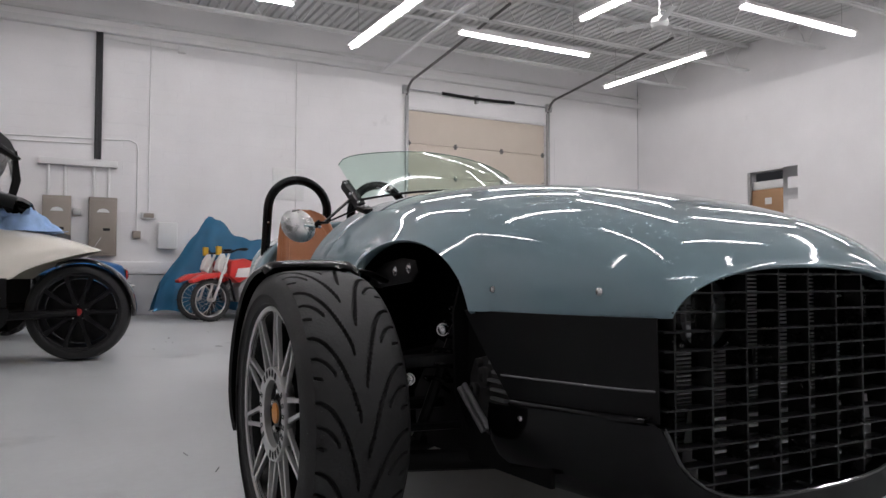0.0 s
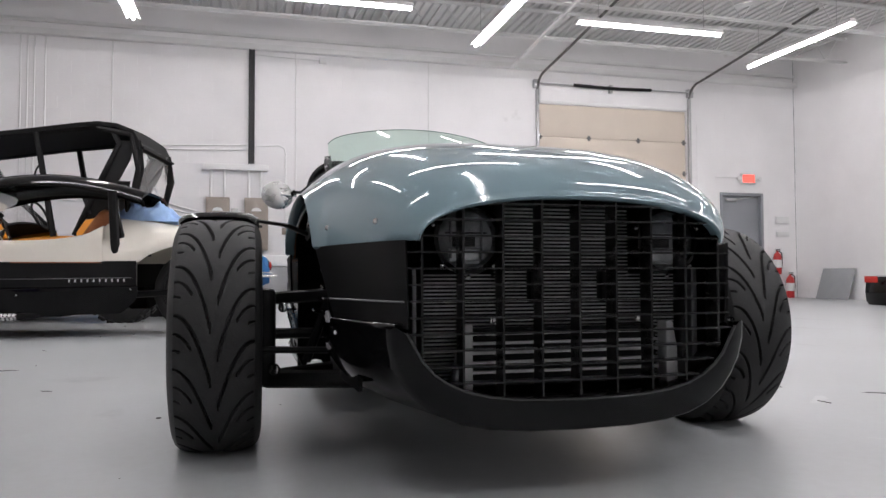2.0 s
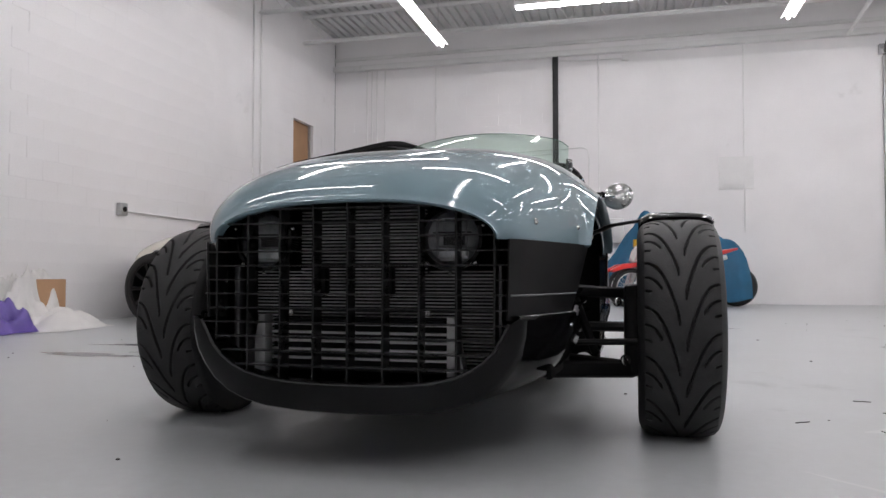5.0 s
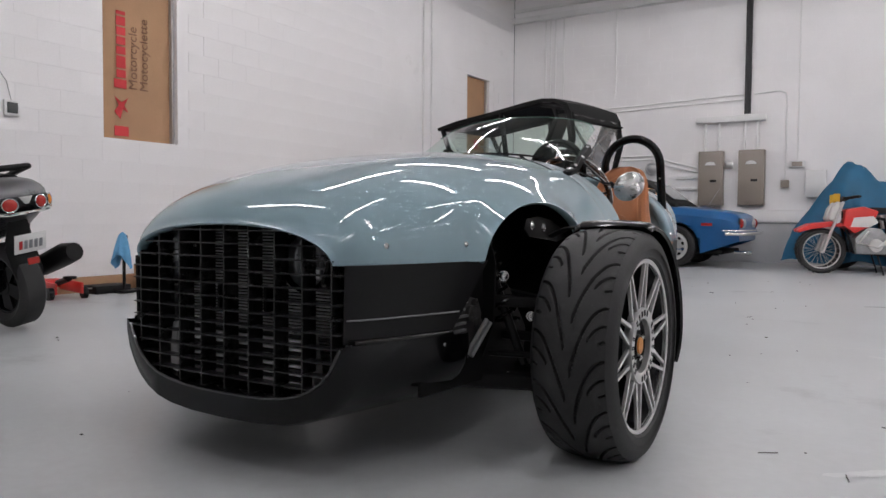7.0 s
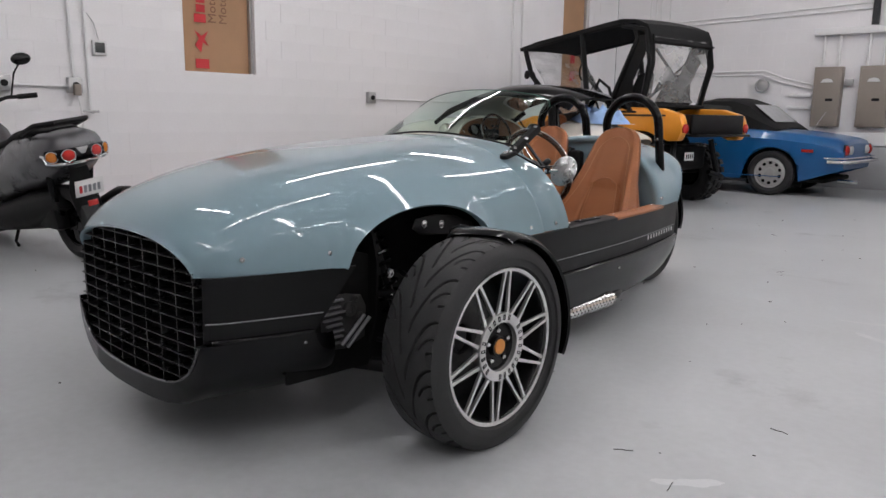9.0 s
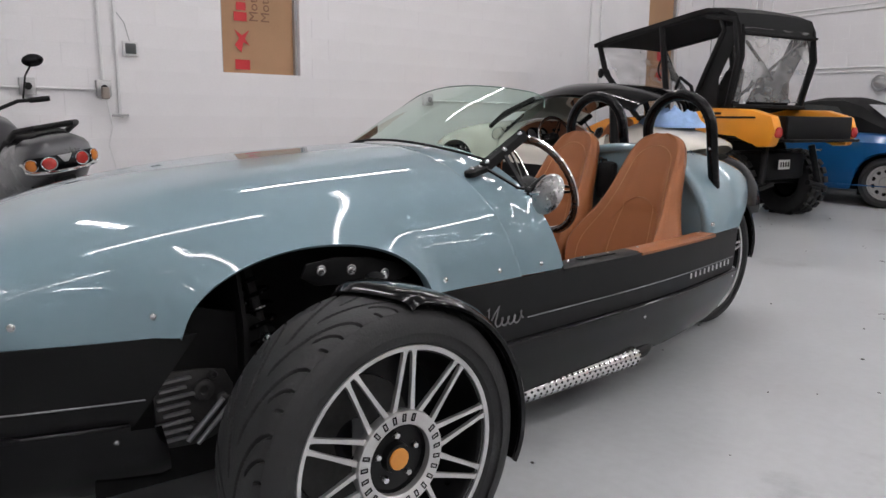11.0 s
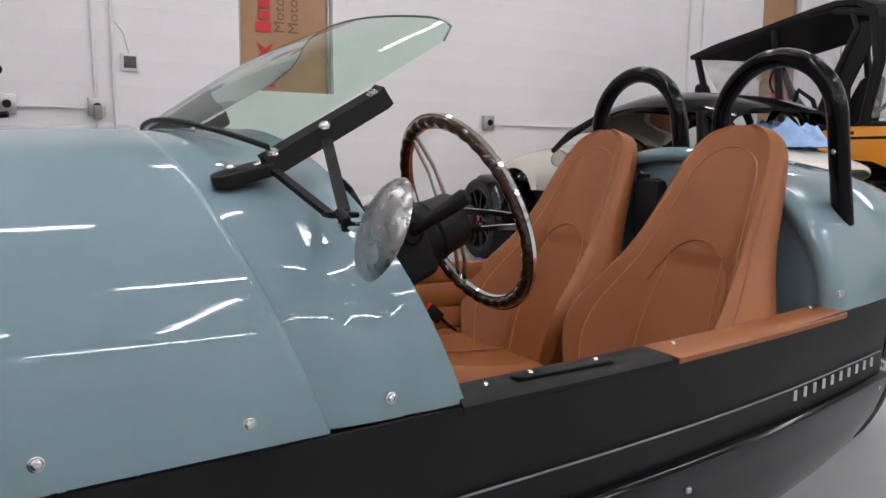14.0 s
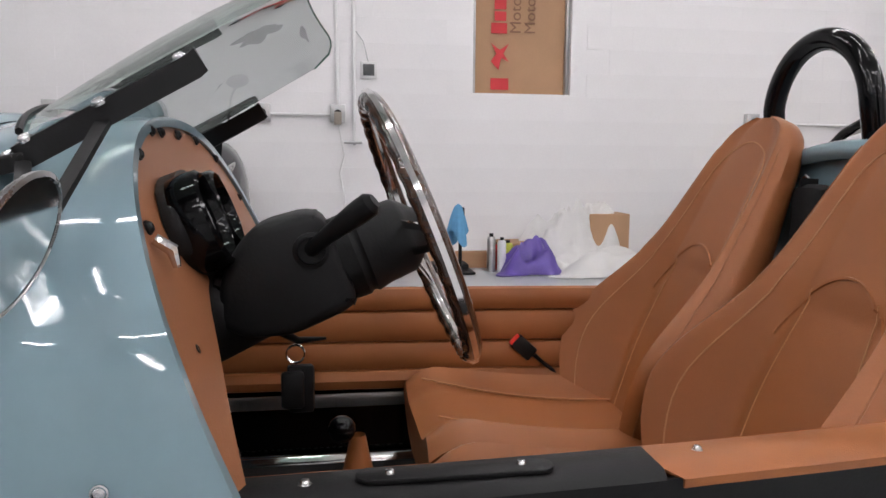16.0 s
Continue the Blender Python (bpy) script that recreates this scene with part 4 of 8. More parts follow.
        lathe(bm, [(0.069, 0.003), (0.05, 0.012), (0.025, 0.016), (0.0, 0.017)], 32, L)
        tp("lens", bm, CLEAR_LENS, lamp)
        for a in (20, 70, 110, 160, 225, 270, 315):
            bm = bmesh.new()
            bolt(bm, (s * 0.245 + 0.084 * math.cos(radians(a)), 1.040, 0.566 + 0.084 * math.sin(radians(a))), (0, -1, 0), 0.0036)
            tp("bolt", bm, BOLT_STEEL, lamp)

    # chassis tub and wheel-well linings
    bm = bmesh.new()
    rows = [[V((x * k, y, z)) for x, z in ((-0.30, 0.30), (-0.30, 0.22), (-0.26, 0.175), (0.26, 0.175), (0.30, 0.22), (0.30, 0.30))] for y, k in ((1.20, 0.9), (1.45, 1.0), (2.12, 1.0))]
    quads(bm, rows)
    box(bm, (0.52, 0.72, 0.40), (0, 1.72, 0.44), 0.05)
    tp("chassis", bm, BLACK_HOLLOW, car, "black chassis and engine tub")
    for s in (-1, 1):
        wl = Matrix(((s, 0, 0, 0), (0, 0, 1, 1.565), (0, 1, 0, 0), (0, 0, 0, 1)))
        bm = bmesh.new()
        prism(bm, [(0.24, 0.19), (0.40, 0.20), (0.46, 0.27), (0.495, 0.36), (0.50, 0.55), (0.47, 0.66), (0.24, 0.70)], 0.01, wl, 0)
        bmesh.ops.recalc_face_normals(bm, faces=bm.faces)
        tp("front_splash_panel", bm, BLACK_HOLLOW, car, "black wheel-well lining")
        # added black plate: stands in for the dark recess and its hidden mechanics
        bm = bmesh.new()
        sw = Matrix(((0, 0, s, s * 0.448), (1, 0, 0, 0), (0, 1, 0, 0), (0, 0, 0, 1)))
        prism(bm, [(1.24, 0.21), (1.84, 0.19), (1.86, 0.32), (1.74, 0.46), (1.60, 0.56), (1.46, 0.60), (1.24, 0.60)], 0.012, sw, 0.002)
        tp("dark_recess_plate", bm, BLACK_HOLLOW, car, "black plate added in place of the dark recess by the wheel")
        # made wide enough to keep the gap under the body black
        bm = bmesh.new()
        box(bm, (0.28, 0.012, 0.36), (s * 0.40, 2.16, 0.36))
        tp("rear_splash_panel", bm, BLACK_HOLLOW)
        bm = bmesh.new()
        box(bm, (0.012, 0.72, 0.22), (s * 0.27, 1.79, 0.60))
        tp("inner_well_panel", bm, BLACK_HOLLOW)
    bm = bmesh.new()
    rows = [[V((p.x * 0.97, 2.19, max(0.16, z0 + (p.z - BAND_Z) * 0.93))) for p in [section(2.2, 180 * k / 24) for k in range(25)]] for z0 in (BAND_Z - 0.01,)]
    bm.faces.new([bm.verts.new(p) for p in rows[0]])
    box(bm, (1.08, 0.014, 0.40), (0, 2.195, 0.36))
    tp("firewall", bm, BLACK_HOLLOW, car, "black bulkhead ahead of the cockpit")
    bm = bmesh.new()
    box(bm, (0.62, 1.1, 0.02), (0, 2.76, 0.16))
    tp("underbody", bm, BLACK_HOLLOW)

    # front wheels, mudguards and suspension
    for s in (-1, 1):
        cx = s * 0.793
        wheel(tp, car, cx, FRONT_AXLE, 0.319, 0.329, 0.114, s, 0.243, cap_mat, ten)
        fender(tp, car, cx + s * 0.006, FRONT_AXLE + 0.006, 0.319, 0.349, 0.118, 76, 197)
        bm = bmesh.new()
        pl = Matrix(((0, 0, s, s * 0.522), (1, 0, 0, 0), (0, 1, 0, 0), (0, 0, 0, 1)))
        prism(bm, [(1.715, 0.675), (1.80, 0.683), (1.90, 0.672), (2.0, 0.640), (2.02, 0.61), (1.95, 0.60), (1.86, 0.61), (1.74, 0.62), (1.70, 0.645)], 0.006, pl, 0.0015)
        br = tp("fender_bracket", bm, BLACK_PLASTIC, car, "black bracket plate with three bolts")
        for y, z in ((1.753, 0.655), (1.838, 0.647), (1.938, 0.625)):
            bm = bmesh.new()
            bolt(bm, (s * 0.529, y, z), (s, 0, 0), 0.0095)
            tp("bolt", bm, BOLT_STEEL, br)
        bm = bmesh.new()
        tube(bm, [(s * 0.53, 1.90, 0.62), (s * 0.60, 1.86, 0.645), (s * 0.70, 1.80, 0.655)], [0.02, 0.018, 0.016], 8, flat=0.35)
        tp("fender_arm", bm, BLACK_SATIN)
        for nm, pts, r in (("lower_arm", [(0.33, 1.52, 0.20), (0.66, 1.68, 0.19), (0.33, 1.88, 0.20)], 0.026), ("upper_arm", [(0.33, 1.56, 0.44), (0.65, 1.70, 0.42), (0.33, 1.84, 0.44)], 0.018), ("tie_rod", [(0.30, 1.60, 0.27), (0.68, 1.62, 0.28)], 0.010), ("drive_shaft", [(0.25, 1.70, 0.318), (0.70, 1.70, 0.318)], 0.016), ("damper_rod", [(0.40, 1.62, 0.66), (0.55, 1.66, 0.24)], 0.014)):
            bm = bmesh.new()
            tube(bm, [(s * x, y, z) for x, y, z in pts], r, 8)
            tp(nm, bm, BLACK_SATIN)
        bm = bmesh.new()
        a, b = V((s * 0.41, 1.625, 0.63)), V((s * 0.50, 1.65, 0.36))
        pts = []
        u = (b - a).normalized()
        e1 = u.cross(V((0, 1, 0))).normalized()
        e2 = u.cross(e1)
        for k in range(97):
            f = 2 * math.pi * k / 12
            pts.append(a.lerp(b, k / 96) + (e1 * math.cos(f) + e2 * math.sin(f)) * 0.036)
        tube(bm, pts, 0.0055, 6)
        tp("coil_spring", bm, BLACK_GLOSS, car, "black coil spring")
        bm = bmesh.new()
        box(bm, (0.06, 0.07, 0.28), (s * 0.665, 1.70, 0.31), 0.015)
        box(bm, (0.05, 0.12, 0.10), (s * 0.70, 1.60, 0.37), 0.015)
        tp("upright", bm, BLACK_SATIN, car, "cast wheel upright and brake caliper")
        bm = bmesh.new()
        lathe(bm, [(0.05, -0.011), (0.148, -0.011), (0.15, 0), (0.148, 0.011), (0.05, 0.011)], 40, Matrix.Translation((s * 0.735, 1.70, 0.318)) @ Matrix.Rotation(radians(90), 4, "Y"))
        tp("brake_disc", bm, DARK_STEEL)
        for p, r in (((0.50, 1.63, 0.505), 0.011), ((0.345, 1.60, 0.53), 0.012), ((0.62, 1.57, 0.40), 0.01), ((0.64, 1.66, 0.22), 0.012)):
            bm = bmesh.new()
            bolt(bm, (s * p[0], p[1] - 0.01, p[2]), (s * 0.5, -1, 0.1), r)
            tp("bolt", bm, BOLT_STEEL)
        # finned casting seen in the gap behind the front panel
        bm = bmesh.new()
        prism(bm, [(1.372, 0.30), (1.40, 0.283), (1.47, 0.276), (1.545, 0.30), (1.552, 0.40), (1.53, 0.442), (1.47, 0.455), (1.385, 0.462), (1.366, 0.43)], 0.012, Matrix(((0, 0, s, s * 0.452), (1, 0, 0, 0), (0, 1, 0, 0), (0, 0, 0, 1))), 0.003)
        cast = tp("gearbox_casting", bm, DARK_STEEL, car, "ribbed dark metal engine part behind the panel")
        for i in range(8):
            bm = bmesh.new()
            box(bm, (0.012, 0.060 + 0.012 * (i % 3), 0.007), (s * 0.470, 1.408 + 0.006 * (i % 2), 0.305 + 0.0195 * i), 0.0018)
            tp("fin", bm, ALU_GREY, cast)
        for y, z, r in ((1.478, 0.405, 0.024), (1.522, 0.372, 0.016), (1.456, 0.318, 0.015), (1.50, 0.436, 0.010)):
            bm = bmesh.new()
            lathe(bm, [(r, 0.0), (r, 0.010), (r * 0.8, 0.013), (r * 0.45, 0.013), (r * 0.4, 0.006), (0, 0.006)], 18, Matrix.Translation((s * 0.464, y, z)) @ Matrix.Rotation(radians(90 * s), 4, "Y"))
            tp("boss", bm, DARK_STEEL, cast)
        for dy in (0.0, 0.022):
            bm = bmesh.new()
            tube(bm, [(s * 0.487, 1.430 + dy, 0.300 - dy * 0.5), (s * 0.505, 1.508 + dy, 0.388 - dy * 0.5)], 0.0065, 8)
            tp("clamp_rod", bm, ALU_GREY, car, "grey metal rod")

    # rear wheel, its mudguard, the painted tail
    wheel(tp, car, 0.0, REAR_AXLE, 0.332, 0.332, 0.142, 1, 0.258, cap_mat, ten)
    fender(tp, car, 0.0, REAR_AXLE, 0.332, 0.362, 0.155, 60, 185)
    bm = bmesh.new()
    for s in (-1, 1):
        tube(bm, [(s * 0.17, 3.6, 0.30), (s * 0.175, REAR_AXLE, 0.332)], 0.028, 8)
    tp("swing_arm", bm, BLACK_SATIN, car, "black rear swing arm")
    tail_h = [(3.62, 0.912), (3.75, 0.908), (3.9, 0.890), (4.05, 0.862), (4.2, 0.822), (4.30, 0.79), (4.37, 0.765)]
    rows = []
    for i in range(29):
        y = 3.62 + 0.75 * i / 28
        w = lerp([(3.62, 0.466), (3.75, 0.452), (3.9, 0.424), (4.05, 0.372), (4.2, 0.285), (4.30, 0.19), (4.37, 0.06)], y)
        h = lerp(tail_h, y)
        zb = BAND_Z - 0.004 + 0.197 * max(0.0, (y - 3.90) / 0.47) ** 0.62
        row = []
        for k in range(37):
            a = math.pi * k / 36
            c, s_ = math.cos(a), math.sin(a)
            n_ = lerp([(3.62, 2.05), (3.85, 2.15), (4.1, 2.5), (4.37, 2.8)], y)
            row.append(V((math.copysign(abs(c) ** (2 / n_), c) * w, y, zb + s_ ** (2 / n_) * (h - zb))))
        rows.append(row)
    lip = [[V((p.x * k, y, BAND_Z + (p.z - BAND_Z) * k)) for p in rows[0]] for k, y in ((0.90, 3.604), (0.93, 3.596), (0.965, 3.597), (0.99, 3.606))]
    bm = bmesh.new()
    quads(bm, lip + rows)
    thick(bm, 0.006)
    tp("tail", bm, paint, car, "painted tail fairing behind the seats", 50)
    bm = bmesh.new()
    r0 = [V((p.x * 0.985, 3.622, BAND_Z + (p.z - BAND_Z) * 0.985)) for p in rows[0]]
    bm.faces.new([bm.verts.new(p) for p in r0])
    b2 = bmesh.new()
    box(b2, (0.80, 0.02, 0.24), (0, 3.635, 0.46))
    merge(bm, b2)
    tp("bulkhead", bm, paint, car, "painted panel behind the seats")
    # roll hoops
    for s in (-1, 1):
        cxh, yh = s * 0.222, 3.70
        bm = bmesh.new()
        pts = [(cxh + s * 0.155, yh, 0.735), (cxh + s * 0.155, yh, 0.80), (cxh + s * 0.155, yh, 0.88)]
        pts += [(cxh + s * 0.155 * math.cos(a), yh + 0.0, 0.965 + 0.155 * math.sin(a)) for a in [math.pi * k / 24 for k in range(25)]]
        pts += [(cxh - s * 0.155, yh, 0.90), (cxh - s * 0.155, yh, 0.80)]
        # sweep the legs back smoothly
        pts = [(x, yh + 0.27 * max(0.0, 0.99 - z) ** 1.2, z) for x, y, z in pts]
        tube(bm, pts, 0.023, 14)
        hoop = tp("roll_hoop", bm, BLACK_GLOSS, car, "glossy black tubular roll hoop")
        for q in (-1, 1):
            bm = bmesh.new()
            bolt(bm, (cxh + q * 0.155, 3.695, 0.90), (0, -1, 0.2), 0.005)
            tp("bolt", bm, BOLT_STEEL, hoop)
        bm = bmesh.new()
        bolt(bm, (s * 0.462, 3.615, 0.60), (s, -0.6, 0), 0.0065)
        tp("bolt", bm, BOLT_STEEL)

    # cockpit
    seat(tp, car, 0.220)
    seat(tp, car, -0.226)
    for s in (-1, 1):
        x = s * 0.448
        bm = bmesh.new()
        for z, dz in ((0.350, 0.041), (0.391, 0.066), (0.457, 0.071), (0.528, 0.030 if s > 0 else 0.055)):
            rows = []
            for i in range(13):
                y = 2.42 + 1.2 * i / 12
                xi = s * (car_w(y) - 0.082)
                rows.append([V((xi, y, z)), V((xi - s * 0.009, y, z + 0.004)), V((xi - s * 0.013, y, z + 0.015)), V((xi - s * 0.015, y, z + dz * 0.5)), V((xi - s * 0.013, y, z + dz - 0.015)), V((xi - s * 0.009, y, z + dz - 0.004)), V((xi, y, z + dz))])
            quads(bm, rows)
        thick(bm, 0.004)
        tp("door_card", bm, TAN, car, "tan leather inner side panel with ribs", 30)
        bm = bmesh.new()
        box(bm, (0.01, 0.95, 0.03), (s * 0.455, 2.75, 0.325), 0.002)
        tp("sill_rail", bm, BRUSHED, car, "bright metal rail")
    bm = bmesh.new()
    box(bm, (0.86, 1.05, 0.01), (0, 2.855, 0.182))
    box(bm, (0.76, 0.22, 0.01), (0, 3.489, 0.182))
    box(bm, (0.10, 0.9, 0.14), (0, 3.1, 0.24), 0.02)
    tp("cockpit_floor", bm, CARPET, car, "black carpet floor")
    # dash panel: follows the cowl's rear edge
    edge = [section(2.60, 180 * k / 40) for k in range(41)]
    bm = bmesh.new()
    ring = [V((p.x * 0.965, p.y + 0.004, BAND_Z - 0.10 + (p.z - BAND_Z + 0.10) * 0.968)) for p in edge]
    back = [p + V((0, -0.012, 0)) for p in ring]
    # its lower edge sweeps up from the sills to leave the footwell open
    low = []
    for k in range(len(ring)):
        x = math.copysign(0.508, ring[0].x) * math.cos(math.pi * k / (len(ring) - 1))
        z = lerp([(0.0, 0.735), (0.25, 0.728), (0.31, 0.712), (0.385, 0.660), (0.455, 0.611), (0.508, 0.566)], abs(x))
        low.append(V((x, 2.613 - 0.395 * (z - BAND_Z), z)))
    under = [p + V((0, -0.012, 0)) for p in low]
    quads(bm, [back, ring, low, under, back])
    bmesh.ops.remove_doubles(bm, verts=bm.verts, dist=0.0002)
    bmesh.ops.recalc_face_normals(bm, faces=bm.faces)
    dash = tp("dashboard", bm, TAN_DASH, car, "tan dash panel with bolts and gauges")
    dn = V((0, 1, 0.395)).normalized()
    def on_dash(x, z):
        return V((x, 2.604 - 0.395 * (z - BAND_Z), z))
    for x, z in ((0.40, 0.80), (0.44, 0.68), (0.465, 0.58), (0.30, 0.875), (0.12, 0.905), (0.18, 0.905), (0.0, 0.905), (-0.15, 0.90), (-0.30, 0.87), (-0.40, 0.79), (-0.44, 0.66)):
        bm = bmesh.new()
        bolt(bm, on_dash(x, z), dn, 0.0055)
        tp("bolt", bm, BLACK_PLASTIC, dash)
    q = dn.to_track_quat("Z", "Y").to_matrix().to_4x4()
    bm = bmesh.new()
    gm = Matrix.Translation(on_dash(0.226, 0.785)) @ q
    prism(bm, [(0.122 * math.cos(a), 0.068 * math.sin(a)) for a in [2 * math.pi * k / 32 for k in range(32)]], 0.022, gm, 0.005)
    pod = tp("gauge_pod", bm, BLACK_PLASTIC, dash, "black gauge pod with two round dials")
    for x, z, r in ((0.285, 0.785, 0.054), (0.167, 0.787, 0.050)):
        bm = bmesh.new()
        lathe(bm, [(r * 1.08, 0.012), (r * 1.13, 0.03), (r * 1.10, 0.046), (r * 1.02, 0.050), (r * 0.95, 0.044), (r * 0.92, 0.022)], 32, Matrix.Translation(on_dash(x, z)) @ q)
        tp("gauge_ring", bm, BLACK_GLOSS, pod)
        bm = bmesh.new()
        lathe(bm, [(r * 0.93, 0.026), (0, 0.027)], 32, Matrix.Translation(on_dash(x, z)) @ q)
        tp("dial", bm, DARK_CHROME, pod)
        bm = bmesh.new()
        lathe(bm, [(r * 0.93, 0.038), (r * 0.5, 0.041), (0, 0.042)], 32, Matrix.Translation(on_dash(x, z)) @ q)
        tp("dial_glass", bm, CLEAR_LENS, pod)
    bm = bmesh.new()
    box(bm, (0.13, 0.045, 0.035), on_dash(0.22, 0.715) + V((0, 0.03, 0)), 0.012)
    tp("switch_panel", bm, BLACK_GLOSS, dash)
    for x, z in ((0.0, 0.83), (-0.06, 0.83), (0.06, 0.76), (0.02, 0.72)):
        bm = bmesh.new()
        lathe(bm, [(0.014, 0), (0.014, 0.008), (0.009, 0.01), (0.006, 0.024), (0, 0.025)], 14, Matrix.Translation(on_dash(x, z)) @ q)
        tp("switch", bm, BLACK_PLASTIC, dash)
    for k in range(5):
        bm = bmesh.new()
        box(bm, (0.05, 0.01, 0.004), on_dash(0.06, 0.755 + 0.009 * k - 0.05) + V((0, 0.006, 0)))
        tp("vent_slat", bm, BRUSHED, dash)
    bm = bmesh.new()
    tube(bm, [on_dash(0.414, 0.790) + V((0, 0.004, 0)), on_dash(0.411, 0.778) + V((0, 0.016, 0)), on_dash(0.407, 0.760) + V((0, 0.012, 0))], [0.006, 0.007, 0.004], 8)
    tp("toggle", bm, CHROME, dash, "small bright toggle")
    # steering column, wheel, stalk, keys
    hub = V((0.230, 2.808, 0.781))
    axis = V((0, 0.93, 0.367)).normalized()
    ex = V((1, 0, 0))
    ey = axis.cross(ex)
    C = Matrix(((ex.x, ey.x, axis.x, hub.x), (ex.y, ey.y, axis.y, hub.y), (ex.z, ey.z, axis.z, hub.z), (0, 0, 0, 1)))
    bm = bmesh.new()
    tube(bm, [hub - axis * 0.36 + V((0, 0, 0.005)), hub - axis * 0.30 + V((0, 0, 0.0)), hub - axis * 0.20], [0.070, 0.066, 0.056], 18)
    col = tp("steering_column", bm, BLACK_PLASTIC, car, "black plastic steering column shroud")
    side_view = Matrix(((0, 0, 1, 0.171), (1, 0, 0, 0), (0, 1, 0, 0), (0, 0, 0, 1)))
    bm = bmesh.new()
    prism(bm, [(2.560, 0.722), (2.582, 0.768), (2.603, 0.790), (2.664, 0.807), (2.686, 0.800), (2.727, 0.702), (2.722, 0.688), (2.648, 0.655), (2.590, 0.652), (2.556, 0.668)], 0.122, side_view, 0.014)
    tp("shroud", bm, BLACK_PLASTIC, col, "boxy black plastic shroud with rounded edges", 50)
    bm = bmesh.new()
    lathe(bm, [(0.055, -0.112), (0.056, -0.088), (0.053, -0.084), (0.053, -0.080), (0.056, -0.076), (0.052, -0.058), (0.050, -0.022), (0.044, -0.014), (0.030, 0.0), (0.028, 0.010), (0, 0.012)], 32, C)
    tp("column_boss", bm, BLACK_PLASTIC, col, "round black boss behind the wheel")
    bm = bmesh.new()
    s0 = V((0.291, 2.670, 0.761))
    tube(bm, [s0 + V((-0.004, 0, 0)), s0 + V((0.010, 0.004, 0.005)), s0 + V((0.024, 0.018, 0.019)), s0 + V((0.036, 0.036, 0.034)), s0 + V((0.046, 0.055, 0.049)), s0 + V((0.052, 0.068, 0.059)), s0 + V((0.054, 0.073, 0.063))], [0.010, 0.0095, 0.010, 0.0125, 0.0145, 0.0145, 0.009], 12)
    lathe(bm, [(0.022, -0.004), (0.022, 0.003), (0.017, 0.005), (0.016, 0.002), (0.006, 0.002)], 24, Matrix.Translation(s0 + V((0.0025, 0, 0))) @ Matrix.Rotation(radians(90), 4, "Y"))
    tp("stalk", bm, BLACK_SATIN, col, "black indicator stalk")
    # rim: dark wood with finger grips on the dash side, halved by a polished metal core
    R = 0.1765
    rows = []
    for k in range(216):
        a = 2 * math.pi * k / 216
        grip = 0.0006 * (1 if (k % 6) < 3 else -1)
        row = []
        for q in range(14):
            f = 2 * math.pi * q / 14
            rr = 0.0128 + (grip if 150 < math.degrees(f) < 330 else 0.0)
            row.append(C @ V(((R + math.cos(f) * rr * 0.92) * math.cos(a), (R + math.cos(f) * rr * 0.92) * math.sin(a), math.sin(f) * rr)))
        rows.append(row)
    bm = bmesh.new()
    quads(bm, rows, wrap=True, close=True)
    sw = tp("steering_wheel", bm, WOOD, car, "wood-rimmed steering wheel with polished spokes", 40)
    rows = []
    for k in range(96):
        a = 2 * math.pi * k / 96
        rows.append([C @ V((r * math.cos(a), r * math.sin(a), h)) for r, h in ((R - 0.0135, -0.0035), (R + 0.0140, -0.0035), (R + 0.0140, 0.0035), (R - 0.0135, 0.0035))])
    bm = bmesh.new()
    quads(bm, rows, wrap=True, close=True)
    tp("metal_core", bm, CHROME, sw, "polished metal core of the rim", 30)
    for a0 in (0, 120, 240):
        for d in (-1, 1):
            bm = bmesh.new()
            a = radians(a0)
            u, w = V((math.cos(a), math.sin(a), 0)), V((-math.sin(a), math.cos(a), 0))
            p0, p1 = u * 0.034 + w * (d * 0.019), u * (R - 0.012) + w * (d * 0.009)
            rows = []
            for t, wd in ((0, 0.0055), (0.5, 0.0042), (1, 0.0055)):
                p = p0.lerp(p1, t) + V((0, 0, -0.022 * (1 - t) ** 2))
                rows.append([C @ (p + w * wd + V((0, 0, 0.0016))), C @ (p - w * wd + V((0, 0, 0.0016))), C @ (p - w * wd - V((0, 0, 0.0016))), C @ (p + w * wd - V((0, 0, 0.0016)))])
            v2 = quads(bm, rows, wrap=True)
            cap(bm, v2[0][::-1])
            cap(bm, v2[-1])
            tp("wheel_spoke", bm, CHROME, sw)
    bm = bmesh.new()
    k0 = V((0.22, 2.575, 0.635))
    tube(bm, [k0, k0 + V((0, 0.04, 0.018)), k0 + V((0, 0.075, -0.002)), k0 + V((0, 0.112, 0.0))], [0.012, 0.013, 0.010, 0.004], 8, flat=0.5)
    tp("tilt_lever", bm, BLACK_PLASTIC, col)
    k1 = k0 + V((0.0, 0.072, -0.012))
    bm = bmesh.new()
    tube(bm, [k1 + V((0, 0.012 * math.cos(a), -0.008 + 0.012 * math.sin(a))) for a in [2 * math.pi * k / 16 for k in range(16)]], 0.0016, 6, closed=True)
    kr = tp("key_ring", bm, CHROME, col)
    bm = bmesh.new()
    box(bm, (0.014, 0.036, 0.066), k1 + V((0.0, 0.006, -0.055)), 0.006)
    box(bm, (0.012, 0.03, 0.05), k1 + V((0.016, -0.004, -0.052)), 0.005)
    tp("key_fob", bm, BLACK_PLASTIC, kr, "black key fob on a ring")
    bm = bmesh.new()
    ball(bm, 0.022, (0.05, 2.71, 0.445), u=20, v=12)
    tp("gear_knob", bm, BLACK_GLOSS, car, "black ball gear knob")
    bm = bmesh.new()
